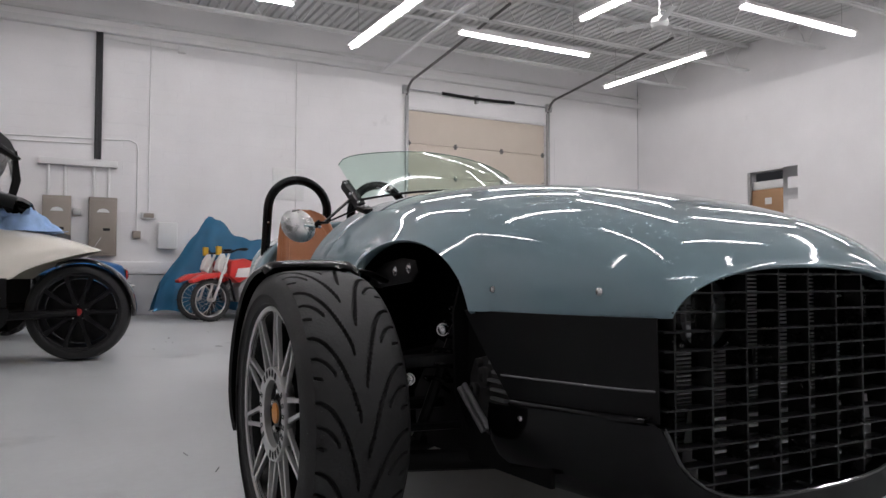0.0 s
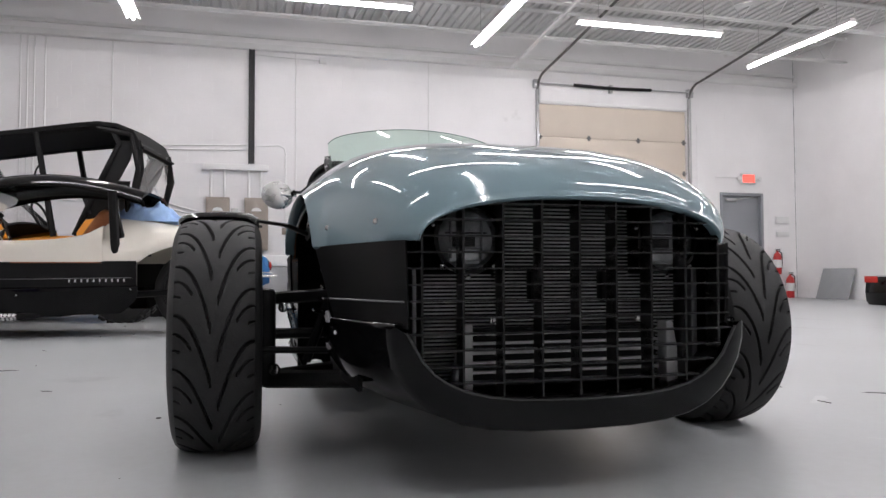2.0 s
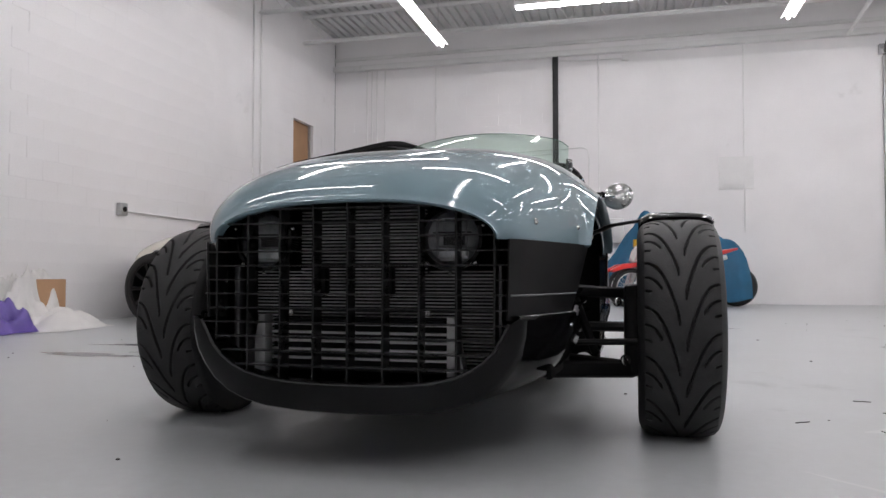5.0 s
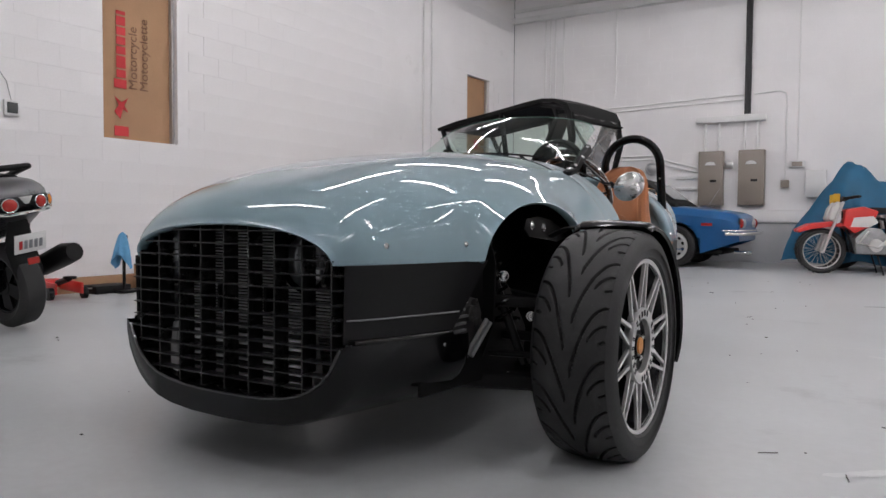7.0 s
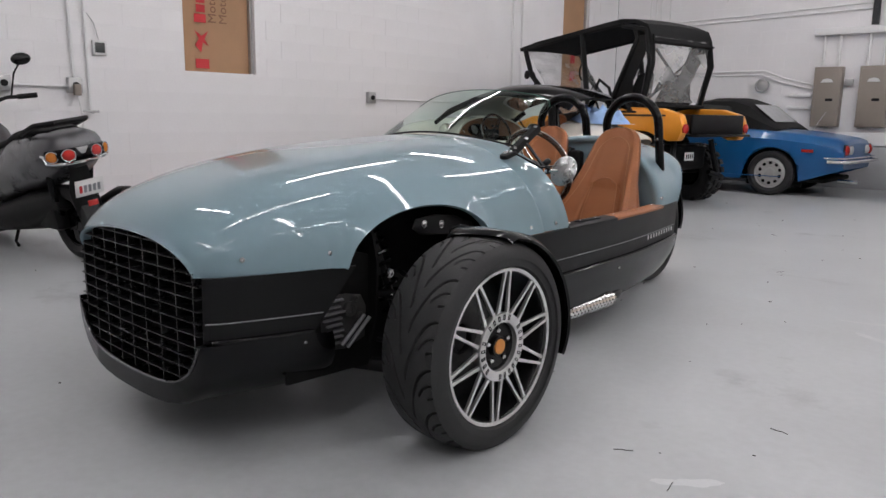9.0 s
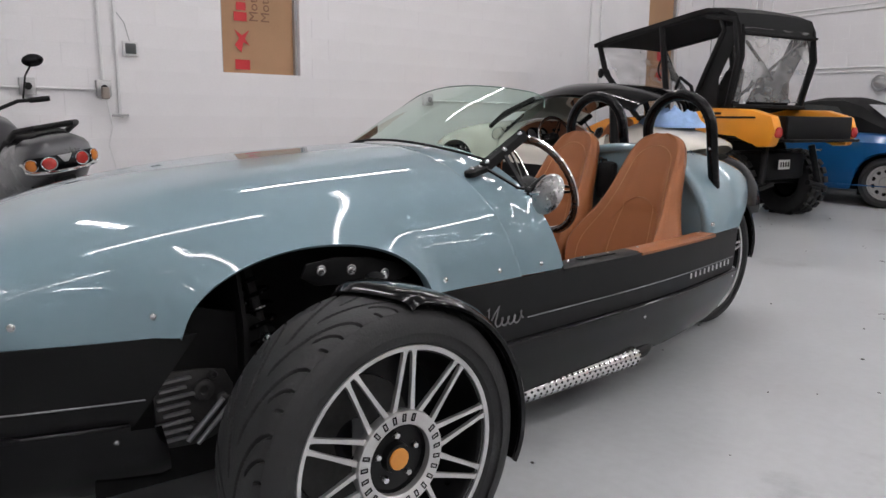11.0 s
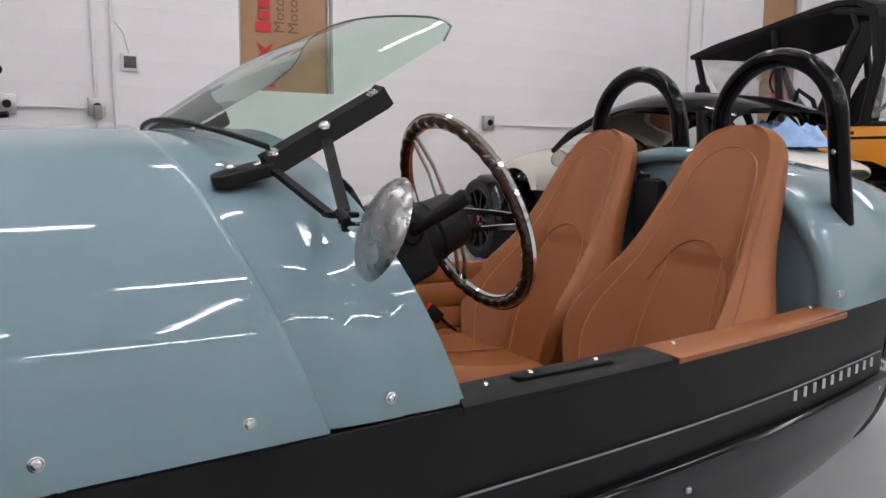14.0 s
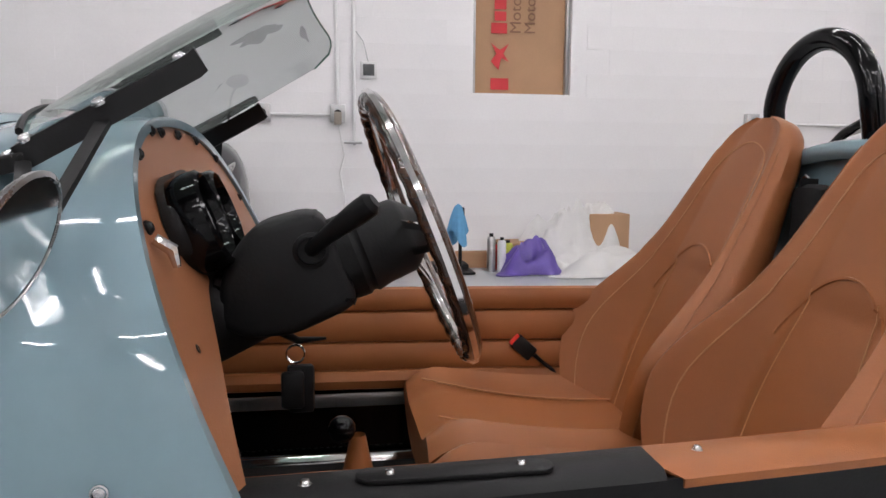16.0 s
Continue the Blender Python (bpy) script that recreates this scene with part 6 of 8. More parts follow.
YB = ROOM_B - 0.02
exit_sign(9.18, 2.44)
wall_box("junction_box", (0.30, 0.06, 0.14), (9.98, ROOM_B - 0.035, 1.60), WHITE_PLASTIC, "white alarm box on the wall", "alarm box")
wall_box("wall_switch", (0.30, 0.04, 0.10), (10.0, ROOM_B - 0.025, 1.31), WHITE_PLASTIC, "white wall switch beside the door", "switch")
extinguisher(9.80, 0.48)
extinguisher(10.10, 0.0)
for a, b in ((-1.415, -1.03), (-0.79, -0.40)):
    power_panel(a, b, 0.92, 1.81)
bm = bmesh.new()
box(bm, (1.08, 0.12, 0.10), (-0.94, ROOM_B - 0.06, 2.33), 0.006)
single("cable_trough", bm, WHITE_STEEL, "white steel cable trough above the panels", "cable trough")
for x in (-1.34, -1.12, -0.72, -0.52):
    conduit("conduit", [(x, YB - 0.03, 2.29), (x, YB - 0.03, 1.80)], 0.022, WHITE_STEEL, "white painted conduit down to a panel")
PIPE_BLACK = surf("black_cable_bundle", (0.02, 0.02, 0.022), 0.5, var=0.3, scale=8, stretch=(1, 1, 0.1))
bm = bmesh.new()
for dx in (-0.035, -0.012, 0.012, 0.035):
    tube(bm, [(-0.68 + dx, YB - 0.04 - abs(dx) * 0.3, 2.40 + 0.2 * k) for k in range(11)], 0.016, 8)
single("cable_riser", bm, PIPE_BLACK, "black bundle of cables rising up the white wall", "cable bundle")
conduit("conduit", [(-4.7, YB, 2.62), (-2.6, YB, 2.66), (-0.75, YB, 2.72)], 0.012, WHITE_STEEL, "white conduit along the back wall")
conduit("conduit", [(-4.7, YB, 2.55), (-2.6, YB, 2.59), (-0.75, YB, 2.64)], 0.012, WHITE_STEEL, "white conduit along the back wall")
conduit("conduit", [(-0.6, YB, 2.72), (-0.22, YB, 2.74), (-0.13, YB, 2.70), (-0.106, YB, 2.60), (-0.106, YB, 1.32)], 0.012, WHITE_STEEL, "white conduit bent down to a box")
conduit("conduit", [(-4.7, YB, 1.78), (-2.2, YB, 1.78), (-1.9, YB, 1.66), (-1.46, YB, 1.55)], 0.014, WHITE_STEEL, "white conduit to the panels")
conduit("conduit", [(-4.7, YB, 1.72), (-2.25, YB, 1.72), (-1.95, YB, 1.60), (-1.46, YB, 1.48)], 0.014, WHITE_STEEL, "white conduit to the panels")
conduit("conduit", [(0.065, YB, 4.36), (0.065, YB, 1.63)], 0.010, WHITE_STEEL, "thin white conduit down the wall")
conduit("conduit", [(2.45, YB, 4.36), (2.45, YB, 1.2)], 0.010, WHITE_STEEL, "thin white conduit down the wall")
conduit("conduit", [(-2.9, YB, 4.36), (-2.9, YB, 2.9)], 0.012, WHITE_STEEL, "white conduit with a lamp arm")
conduit("conduit", [(-3.9, YB, 4.36), (-3.9, YB, 1.0)], 0.012, WHITE_STEEL, "white conduit in the corner")
for dx in (-4.06, -4.16, -4.26):
    conduit("conduit", [(dx, YB, 4.36), (dx, YB, 1.0)], 0.012, WHITE_STEEL, "white conduit in the corner")
conduit("conduit", [(-0.65, YB - 0.02, 4.30), (-0.1, YB - 0.02, 4.28), (0.5, YB - 0.02, 4.27)], 0.012, WHITE_STEEL, "white conduit near the ceiling")
wall_box("junction_box", (0.12, 0.06, 0.10), (0.53, ROOM_B - 0.04, 4.27), WHITE_STEEL, "white box near the ceiling", "junction box")
wall_box("junction_box", (0.12, 0.06, 0.12), (-0.106, ROOM_B - 0.04, 1.257), BEIGE_BOX, "grey junction box on the back wall", "junction box")
wall_box("junction_box", (0.12, 0.05, 0.10), (-0.95, ROOM_B - 0.04, 1.58), GALV, "grey box between the panels", "junction box")
wall_box("thermostat", (0.22, 0.06, 0.10), (0.065, ROOM_B - 0.04, 1.565), WHITE_PLASTIC, "white thermostat under a thin conduit", "thermostat", BEIGE_BOX)
wall_box("paper_dispenser", (0.29, 0.16, 0.42), (0.34, ROOM_B - 0.09, 1.25), WHITE_PLASTIC, "white plastic towel dispenser on the wall", "dispenser")
wall_box("access_panel", (0.55, 0.02, 0.55), (2.32, ROOM_B - 0.012, 2.2), WHITE_STEEL, "white access panel flush on the wall", "access panel")
for z in (1.388, 1.202):
    wall_box("wall_plate", (0.34, 0.04, 0.05), (-1.63, ROOM_B - 0.025, z), WHITE_STEEL, "white blank plate on the back wall", "wall plate")
for z, mat in ((1.557, GALV), (1.267, WHITE_PLASTIC)):
    wall_box("wall_switch", (0.12, 0.06, 0.13), (8.40, ROOM_B - 0.04, z), mat, "small switch box beside the grey door", "switch", BEIGE_BOX)
conduit("conduit", [(8.42, YB, 2.45), (8.8, YB, 2.46), (9.0, YB, 2.45)], 0.010, WHITE_STEEL, "thin conduit to the lit sign")
bm = bmesh.new()
tube(bm, [(7.99, YB - 0.03, 3.5), (7.985, YB - 0.03, 2.4), (7.975, YB - 0.03, 1.58)], 0.006, 6)
rope = single("pull_rope", bm, WHITE_STEEL, "thin pull rope with a dark grip by the overhead door", "rope")
bm = bmesh.new()
lathe(bm, [(0, -0.05), (0.03, -0.04), (0.025, 0.03), (0, 0.05)], 12, Matrix.Translation((7.975, YB - 0.03, 1.56)))
part("grip", bm, BLACK_PLASTIC, rope)
bm = bmesh.new()
lathe(bm, [(0.0, 0), (0.10, 0.0), (0.115, 0.06), (0.10, 0.09), (0.085, 0.092), (0.08, 0.075), (0.04, 0.08), (0, 0.10)], 24, Matrix.Translation((-2.216, ROOM_B - 0.01, 1.551)) @ Matrix.Rotation(radians(90), 4, "X"))
single("wall_fan", bm, GALV, "grey round wall fitting", "wall fitting")
# left wall: conduits, outlets, thermostat, valve
XL = ROOM_L + 0.02
for y in (9.35, 9.58):
    conduit("conduit", [(XL, y, 0.2), (XL, y, 4.9)], 0.016, WHITE_STEEL, "white pipe up the side wall")
conduit("conduit", [(XL, 2.78, 4.9), (XL, 2.78, 2.4), (XL, 2.80, 2.1), (XL, 2.81, 1.3)], 0.016, WHITE_STEEL, "white conduit down to an outlet")
conduit("conduit", [(XL, 2.94, 4.9), (XL, 2.94, 1.0)], 0.014, WHITE_STEEL, "white pipe down the side wall")
conduit("conduit", [(XL, 0.6, 1.22), (XL, 2.22, 1.22), (XL, 2.80, 1.22)], 0.011, WHITE_STEEL, "white conduit between two outlets")
conduit("conduit", [(XL, 6.42, 1.20), (XL, 9.3, 1.19)], 0.011, WHITE_STEEL, "white conduit along the side wall")
conduit("cable", [(XL, 3.06, 1.63), (XL, 3.02, 1.80), (XL, 2.96, 1.88)], 0.004, GALV, "thin grey wire to the thermostat")
for y, z in ((2.81, 1.23), (2.22, 1.23), (0.66, 1.23), (6.42, 1.215)):
    o = wall_box("wall_outlet", (0.06, 0.12, 0.14), (ROOM_L + 0.03, y, z), GALV, "grey steel outlet box on the white wall", "outlet")
    tagged(o, group="wall outlets")
    bm = bmesh.new()
    lathe(bm, [(0.03, 0), (0.03, 0.012), (0, 0.014)], 16, Matrix.Translation((0.032, 0, 0)) @ Matrix.Rotation(radians(90), 4, "Y"))
    part("socket", bm, BLACK_PLASTIC, o)
wall_box("thermostat", (0.03, 0.13, 0.13), (ROOM_L + 0.018, 3.06, 1.58), WHITE_PLASTIC, "small white thermostat with a dark display", "thermostat", SCREEN_DARK)
conduit("cable", [(ROOM_L + 0.07, 2.81, 1.16), (ROOM_L + 0.07, 2.83, 1.05), (ROOM_L + 0.05, 2.86, 0.9), (ROOM_L + 0.05, 2.82, 0.75), (ROOM_L + 0.06, 2.86, 0.55), (ROOM_L + 0.08, 2.84, 0.3), (ROOM_L + 0.09, 2.86, 0.01)], 0.006, WHITE_PLASTIC, "pale charger cable hanging from an outlet")
bm = bmesh.new()
box(bm, (0.05, 0.06, 0.10), (ROOM_L + 0.08, 2.81, 1.19), 0.008)
single("plug", bm, BEIGE_BOX, "grey charger plugged into the wall outlet", "plug")
bm = bmesh.new()
tube(bm, [(XL, 2.94, 1.0), (XL + 0.05, 2.94, 0.99)], 0.014, 8)
tube(bm, [(XL + 0.04, 2.86, 1.0), (XL + 0.04, 3.0, 1.0)], 0.010, 8)
single("valve", bm, GALV, "grey pipe valve with a lever", "valve")
# pipe chases high on the back wall corners of the deck: a fan hung from the ceiling
bm = bmesh.new()
tube(bm, [(5.56, 7.0, 3.95), (5.56, 7.0, 5.06)], 0.012, 8)
fan = thing("ceiling_fan", (5.56, 7.0, 3.88), "small white ceiling fan at rest on a rod", "ceiling fan")
bmesh.ops.translate(bm, verts=bm.verts, vec=(-5.56, -7.0, -3.88))
part("rod", bm, WHITE_STEEL, fan)
bm = bmesh.new()
lathe(bm, [(0, -0.06), (0.09, -0.05), (0.12, 0.0), (0.10, 0.07), (0.03, 0.10), (0, 0.10)], 20)
part("motor", bm, WHITE_STEEL, fan)
for k in range(3):
    bm = bmesh.new()
    box(bm, (0.5, 0.10, 0.006), (0.36, 0, 0), 0.002, Matrix.Rotation(2 * math.pi * k / 3, 4, "Z") @ pose(0, 0, 0, 10, 0, 0))
    part("blade", bm, WHITE_STEEL, fan)
# roof pipes
conduit("sprinkler_pipe", [(4.0, 12.3, 4.35), (3.9, 9.0, 4.5), (3.8, 4.0, 4.5), (3.8, -4.0, 4.5)], 0.03, WHITE_STEEL, "white pipe under the roof joists")


# ---- the other vehicles ----
ORANGE = surf("orange_body_plastic", (0.76, 0.285, 0.018), 0.32, var=0.05, scale=4, bump=0.02, coat=0.3)
BLUE_CAR = surf("bright_blue_car_paint", (0.005, 0.082, 0.235), 0.3, var=0.06, scale=3, fine=30, bump=0.0, coat=0.35, spec=0.3)
TEAL = surf("teal_nylon_cover", (0.004, 0.092, 0.185), 0.6, var=0.16, scale=4, fine=90, bump=0.12)
RED_PLASTIC = surf("red_bike_plastic", (0.55, 0.025, 0.02), 0.35, var=0.08)
SCOOT_GREY = surf("dark_silver_paint", (0.085, 0.085, 0.09), 0.28, metal=0.5, var=0.08, scale=5, coat=0.5, bump=0.0)
RED_LENS = surf("red_lens", (0.42, 0.02, 0.015), 0.15, var=0.1, coat=0.6, bump=0.0)
AMBER_LENS = surf("amber_lens", (0.55, 0.17, 0.02), 0.15, var=0.1, coat=0.6, bump=0.0)
WHITE_BIKE = surf("white_bike_plastic", (0.70, 0.69, 0.67), 0.4, var=0.06)
HAZY_FILM = hazy("hazy_window_film", (0.66, 0.66, 0.65), 0.66)
HAZY_CLEAR = hazy("hazy_front_film", (0.62, 0.62, 0.61), 0.68)
RAG_BLUE = surf("light_blue_cloth", (0.30, 0.45, 0.70), 0.9, var=0.2, scale=14, fine=260, bump=0.3)
SILVER_WHEEL = surf("silver_wheel_paint", (0.52, 0.52, 0.51), 0.4, metal=0.6, var=0.08)

WHITE_CAR = trike("three_wheeler", "cream three-wheeled roadster with black sides and a black roof", CREAM_PAINT, RED_CAP, False, True)
PHI = 8.0
SC = 1.08
hx, hy = -math.cos(radians(PHI)), math.sin(radians(PHI))
rear = V((-1.12, 6.24, 0))
d0 = (REAR_AXLE - CAR_Y) * SC
WHITE_CAR.matrix_basis = Matrix.Translation((rear.x + hx * d0, rear.y + hy * d0, 0)) @ pose(0, 0, 0, 0, 0, -90 - PHI) @ Matrix.Diagonal((SC, SC, SC, 1))


def cloth(name, cx, cy, cz, rx, ry, rz, mat, label, cat, seed, amp=0.35, n=26, fold=0.0):
    """A crumpled heap of cloth or film."""
    bm = bmesh.new()
    rows = []
    for i in range(n + 1):
        row = []
        for k in range(n + 1):
            u, v = -1 + 2 * i / n, -1 + 2 * k / n
            r = math.sqrt(u * u + v * v)
            f = max(0.0, 1 - r ** 2.4) ** 0.8
            q = 0.40 + 0.75 * noise.noise(V((u * 2.1 + seed, v * 2.1, seed * 0.7))) + 0.34 * (0.5 - abs(noise.noise(V((u * 3.7, v * 3.7 + seed, 1.1))))) + 0.16 * (0.5 - abs(noise.noise(V((u * 8.5, v * 8.5 + seed, 2.1)))))
            if fold:
                q = 0.25 + 0.6 * (q - 0.4) + fold * (0.55 - 1.5 * abs(noise.noise(V((u * 2.6 + seed, v * 2.9, 7.7))))) + 0.55 * fold * (0.5 - 1.5 * abs(noise.noise(V((u * 6.1, v * 5.3 + seed, 4.4)))))
            edge = 1 + amp * noise.noise(V((u * 1.3 + seed, v * 1.3, 3.3)))
            row.append(V((cx + u * rx * edge, cy + v * ry * edge, cz + 0.008 + rz * max(0.0, f * (0.3 + 0.9 * q)))))
        rows.append(row)
    quads(bm, rows)
    thick(bm, 0.004)
    return single(name, bm, mat, label, cat, sharp=70)


def road_wheel(parent, x, y, z, R, half, rim_r, rim_mat, side, spokes=8, knobs=0, tyre_label=""):
    wh = new("wheel")
    wh.parent = parent
    wh.matrix_basis = pose(x, y, z)
    T = Matrix.Rotation(radians(90) * side, 4, "Y")
    bm = bmesh.new()
    lathe(bm, [(rim_r, -half * 0.7), (rim_r + (R - rim_r) * 0.4, -half), (R - 0.02, -half * 0.95), (R, -half * 0.7), (R, half * 0.7), (R - 0.02, half * 0.95), (rim_r + (R - rim_r) * 0.4, half), (rim_r, half * 0.7)], 40, T)
    part("tyre", bm, RUBBER, wh, tyre_label)
    if knobs:
        bm = bmesh.new()
        for k in range(knobs):
            for j in (-0.75, 0.0, 0.75):
                a = 2 * math.pi * (k + 0.5 * (j == 0)) / knobs
                box(bm, (R * 4.2 / knobs, half * 0.5, 0.035), (0, 0, 0), 0.004, T @ Matrix.Rotation(a, 4, "Z") @ Matrix.Translation((R + 0.006, 0, j * half)) @ pose(0, 0, 0, 90, 0, 90))
        part("tread", bm, RUBBER, wh)["kind"] = "stuff"
    bm = bmesh.new()
    lathe(bm, [(rim_r + 0.004, half * 0.66), (rim_r - 0.012, half * 0.66), (rim_r - 0.02, half * 0.4), (rim_r - 0.03, -half * 0.6)], 36, T)
    lathe(bm, [(rim_r * 0.36, half * 0.45), (rim_r * 0.3, half * 0.6), (0.0, half * 0.62)], 24, T)
    part("rim", bm, rim_mat, wh)
    sp = None
    if not spokes:
        bm = bmesh.new()
        lathe(bm, [(rim_r - 0.012, half * 0.45), (rim_r * 0.8, half * 0.62), (rim_r * 0.55, half * 0.5), (rim_r * 0.36, half * 0.46)], 36, T)
        part("dish", bm, rim_mat, wh, "silver wheel dish with black discs for its round holes")
        # nothing is cut: raised black discs give the darkness of the holes
        for k in range(10):
            a = 2 * math.pi * k / 10
            bm = bmesh.new()
            lathe(bm, [(rim_r * 0.125, 0.0), (rim_r * 0.11, 0.003), (0.0, 0.003)], 12, T @ Matrix.Translation((math.cos(a) * rim_r * 0.68, math.sin(a) * rim_r * 0.68, half * 0.565)))
            part("dark_hole_disc", bm, BLACK_HOLLOW, wh)
    for k in range(spokes):
        m = T @ Matrix.Rotation(2 * math.pi * k / spokes, 4, "Z")
        if sp is None:
            bm = bmesh.new()
            w = rim_r * (1.25 / spokes)
            rows = [[V((r, w * q, half * h)), V((r, -w * q, half * h)), V((r, -w * q, half * h - 0.02)), V((r, w * q, half * h - 0.02))] for r, q, h in ((rim_r * 0.28, 0.9, 0.55), (rim_r * 0.97, 1.1, 0.5))]
            vs = quads(bm, rows, wrap=True)
            sp = part("spoke", bm, rim_mat, wh)
            sp.matrix_basis = m
        else:
            again("spoke", sp, m, wh)
    bm = bmesh.new()
    lathe(bm, [(rim_r - 0.02, -half * 0.3), (0.0, -half * 0.3)], 24, T)
    part("brake", bm, BLACK_HOLLOW, wh)
    return wh


def utv():
    """Orange side-by-side with a black soft cab; it heads along -y here."""
    t = thing("side_by_side", (-2.38, 8.60, 0), "orange utility side-by-side with a black soft cab", "utility vehicle", rz=-100)
    t.matrix_basis = t.matrix_basis @ Matrix.Diagonal((0.96, 0.96, 0.96, 1))
    for sx in (-1, 1):
        for y in (-1.02, 0.52):
            road_wheel(t, sx * 0.60, y, 0.36, 0.36, 0.14, 0.17, BLACK_GLOSS, sx, 6, 22, "knobbly black tyre")
            if y > 0:
                continue
            bm = bmesh.new()
            rows = [[V((sx * u, y - math.cos(a) * 0.44, 0.36 + math.sin(a) * 0.44)) for u in (0.42, 0.55, 0.72, 0.75)] for a in [radians(15 + 150 * k / 14) for k in range(15)]]
            quads(bm, rows)
            thick(bm, 0.012)
            part("wheel_arch", bm, BLACK_PLASTIC, t)
    bm = bmesh.new()
    box(bm, (1.06, 2.1, 0.10), (0, -0.35, 0.42), 0.03)
    box(bm, (0.7, 0.5, 0.3), (0, 0.62, 0.58), 0.05)
    box(bm, (0.9, 0.9, 0.2), (0, -0.2, 0.55), 0.05)
    part("chassis", bm, BLACK_PLASTIC, t)
    # orange rear flanks, cargo bed, tail lamps
    for sx in (-1, 1):
        bm = bmesh.new()
        pl = Matrix(((0, 0, sx, sx * 0.56), (1, 0, 0, 0), (0, 1, 0, 0), (0, 0, 0, 1)))
        prism(bm, [(0.02, 0.98), (0.12, 1.13), (0.45, 1.18), (0.90, 1.17), (1.16, 1.10), (1.22, 0.95), (1.16, 0.80), (1.00, 0.79), (0.92, 0.86), (0.75, 0.92), (0.50, 0.94), (0.26, 0.90), (0.08, 0.84)], 0.13, pl, 0.025)
        fl = part("rear_flank", bm, ORANGE, t, "orange plastic rear fender")
        bm = bmesh.new()
        box(bm, (0.006, 0.66, 0.02), (sx * 0.692, 0.65, 1.085), 0)
        part("dark_stripe", bm, BLACK_PLASTIC, fl)
        bm = bmesh.new()
        box(bm, (0.006, 0.22, 0.026), (sx * 0.692, 0.45, 1.125), 0)
        part("name_bar", bm, BLACK_PLASTIC, fl)
        bm = bmesh.new()
        lathe(bm, [(0.055, 0), (0.055, 0.02), (0.03, 0.03), (0, 0.03)], 20, Matrix.Translation((sx * 0.625, 1.20, 0.94)) @ Matrix.Rotation(radians(-90), 4, "X"))
        part("tail_lamp", bm, RED_LENS, fl, "round red tail lamp")
        bm = bmesh.new()
        prism(bm, [(-1.62, 0.78), (-1.55, 0.95), (-1.2, 1.06), (-0.75, 1.08), (-0.7, 0.92), (-0.95, 0.86), (-1.25, 0.80), (-1.5, 0.72)], 0.14, pl, 0.025)
        part("front_flank", bm, ORANGE, t, "orange plastic front fender")
        bm = bmesh.new()
        prism(bm, [(-0.62, 0.50), (-0.62, 0.80), (-0.3, 0.82), (0.42, 0.82), (0.50, 0.66), (0.45, 0.50)], 0.04, pl, 0.012)
        part("side_panel", bm, BLACK_PLASTIC, t)
        bm = bmesh.new()
        prism(bm, [(-0.62, 0.81), (-0.62, 0.92), (-0.3, 0.955), (0.30, 0.955), (0.42, 0.83)], 0.035, pl, 0.010)
        part("side_trim", bm, ORANGE, t)
        for y0, z0, sgn in ((-1.30, 1.66, 1), (-0.40, 1.74, -1)):
            bm = bmesh.new()
            tube(bm, [(sx * 0.60, y0 + sgn * 0.05 * math.sin(a) ** 2, z0 - 0.11 * (1 - math.cos(a))) for a in [math.pi * k / 14 for k in range(15)]], 0.011, 6)
            part("strap_loop", bm, BLACK_FABRIC, t)
    bm = bmesh.new()
    box(bm, (1.10, 0.80, 0.03), (0, 0.93, 0.86), 0.01)
    box(bm, (1.10, 0.03, 0.26), (0, 0.54, 0.98), 0.01)
    box(bm, (1.06, 0.04, 0.24), (0, 1.22, 0.98), 0.012)
    part("cargo_bed", bm, BLACK_PLASTIC, t, "black cargo bed")
    bm = bmesh.new()
    rows = [[V((u * 0.56, y, z - 0.05 * abs(u) ** 3)) for u in (-1, -0.7, -0.35, 0, 0.35, 0.7, 1)] for y, z in ((-1.62, 0.86), (-1.45, 1.0), (-1.1, 1.09), (-0.72, 1.14))]
    quads(bm, rows)
    thick(bm, 0.02)
    part("bonnet", bm, BLACK_PLASTIC, t)
    # cage and soft cab
    for sx in (-1, 1):
        for pts in ([(0.58, -0.78, 1.05), (0.60, -1.42, 1.62), (0.57, -1.60, 1.98)], [(0.60, -0.02, 0.96), (0.60, 0.22, 1.5), (0.58, 0.44, 1.98), (0.57, 0.36, 2.16)], [(0.59, -0.25, 0.95), (0.58, -0.45, 2.10)], [(0.57, -1.60, 1.98), (0.57, -0.6, 2.10), (0.57, 0.20, 2.18)], [(0.58, 0.20, 2.16), (0.60, 0.58, 2.08), (0.61, 0.66, 1.7), (0.60, 0.56, 1.2)]):
            bm = bmesh.new()
            q = [(sx * x, y * (0.94 if y < -0.7 else 1), z) for x, y, z in pts]
            tube(bm, q, 0.035, 8)
            part("cage_tube", bm, BLACK_SATIN, t)
        bm = bmesh.new()
        prism(bm, [(0.02, 1.14), (0.27, 1.60), (0.46, 2.02), (0.62, 2.02), (0.56, 1.80), (0.40, 1.50), (0.42, 1.14)], 0.02, Matrix(((0, 0, sx, sx * 0.575), (1, 0, 0, 0), (0, 1, 0, 0), (0, 0, 0, 1))), 0.004)
        part("side_curtain", bm, BLACK_FABRIC, t, "black fabric side curtain")
        bm = bmesh.new()
        tube(bm, [(sx * 0.60, 0.14, 1.20), (sx * 0.61, 0.06, 1.42), (sx * 0.61, -0.1, 1.52), (sx * 0.61, -0.16, 1.40)], 0.02, 8)
        part("side_grip", bm, BLACK_SATIN, t)
        bm = bmesh.new()
        ball(bm, 0.06, (sx * 0.64, -1.38, 1.62), (0.5, 0.8, 1))
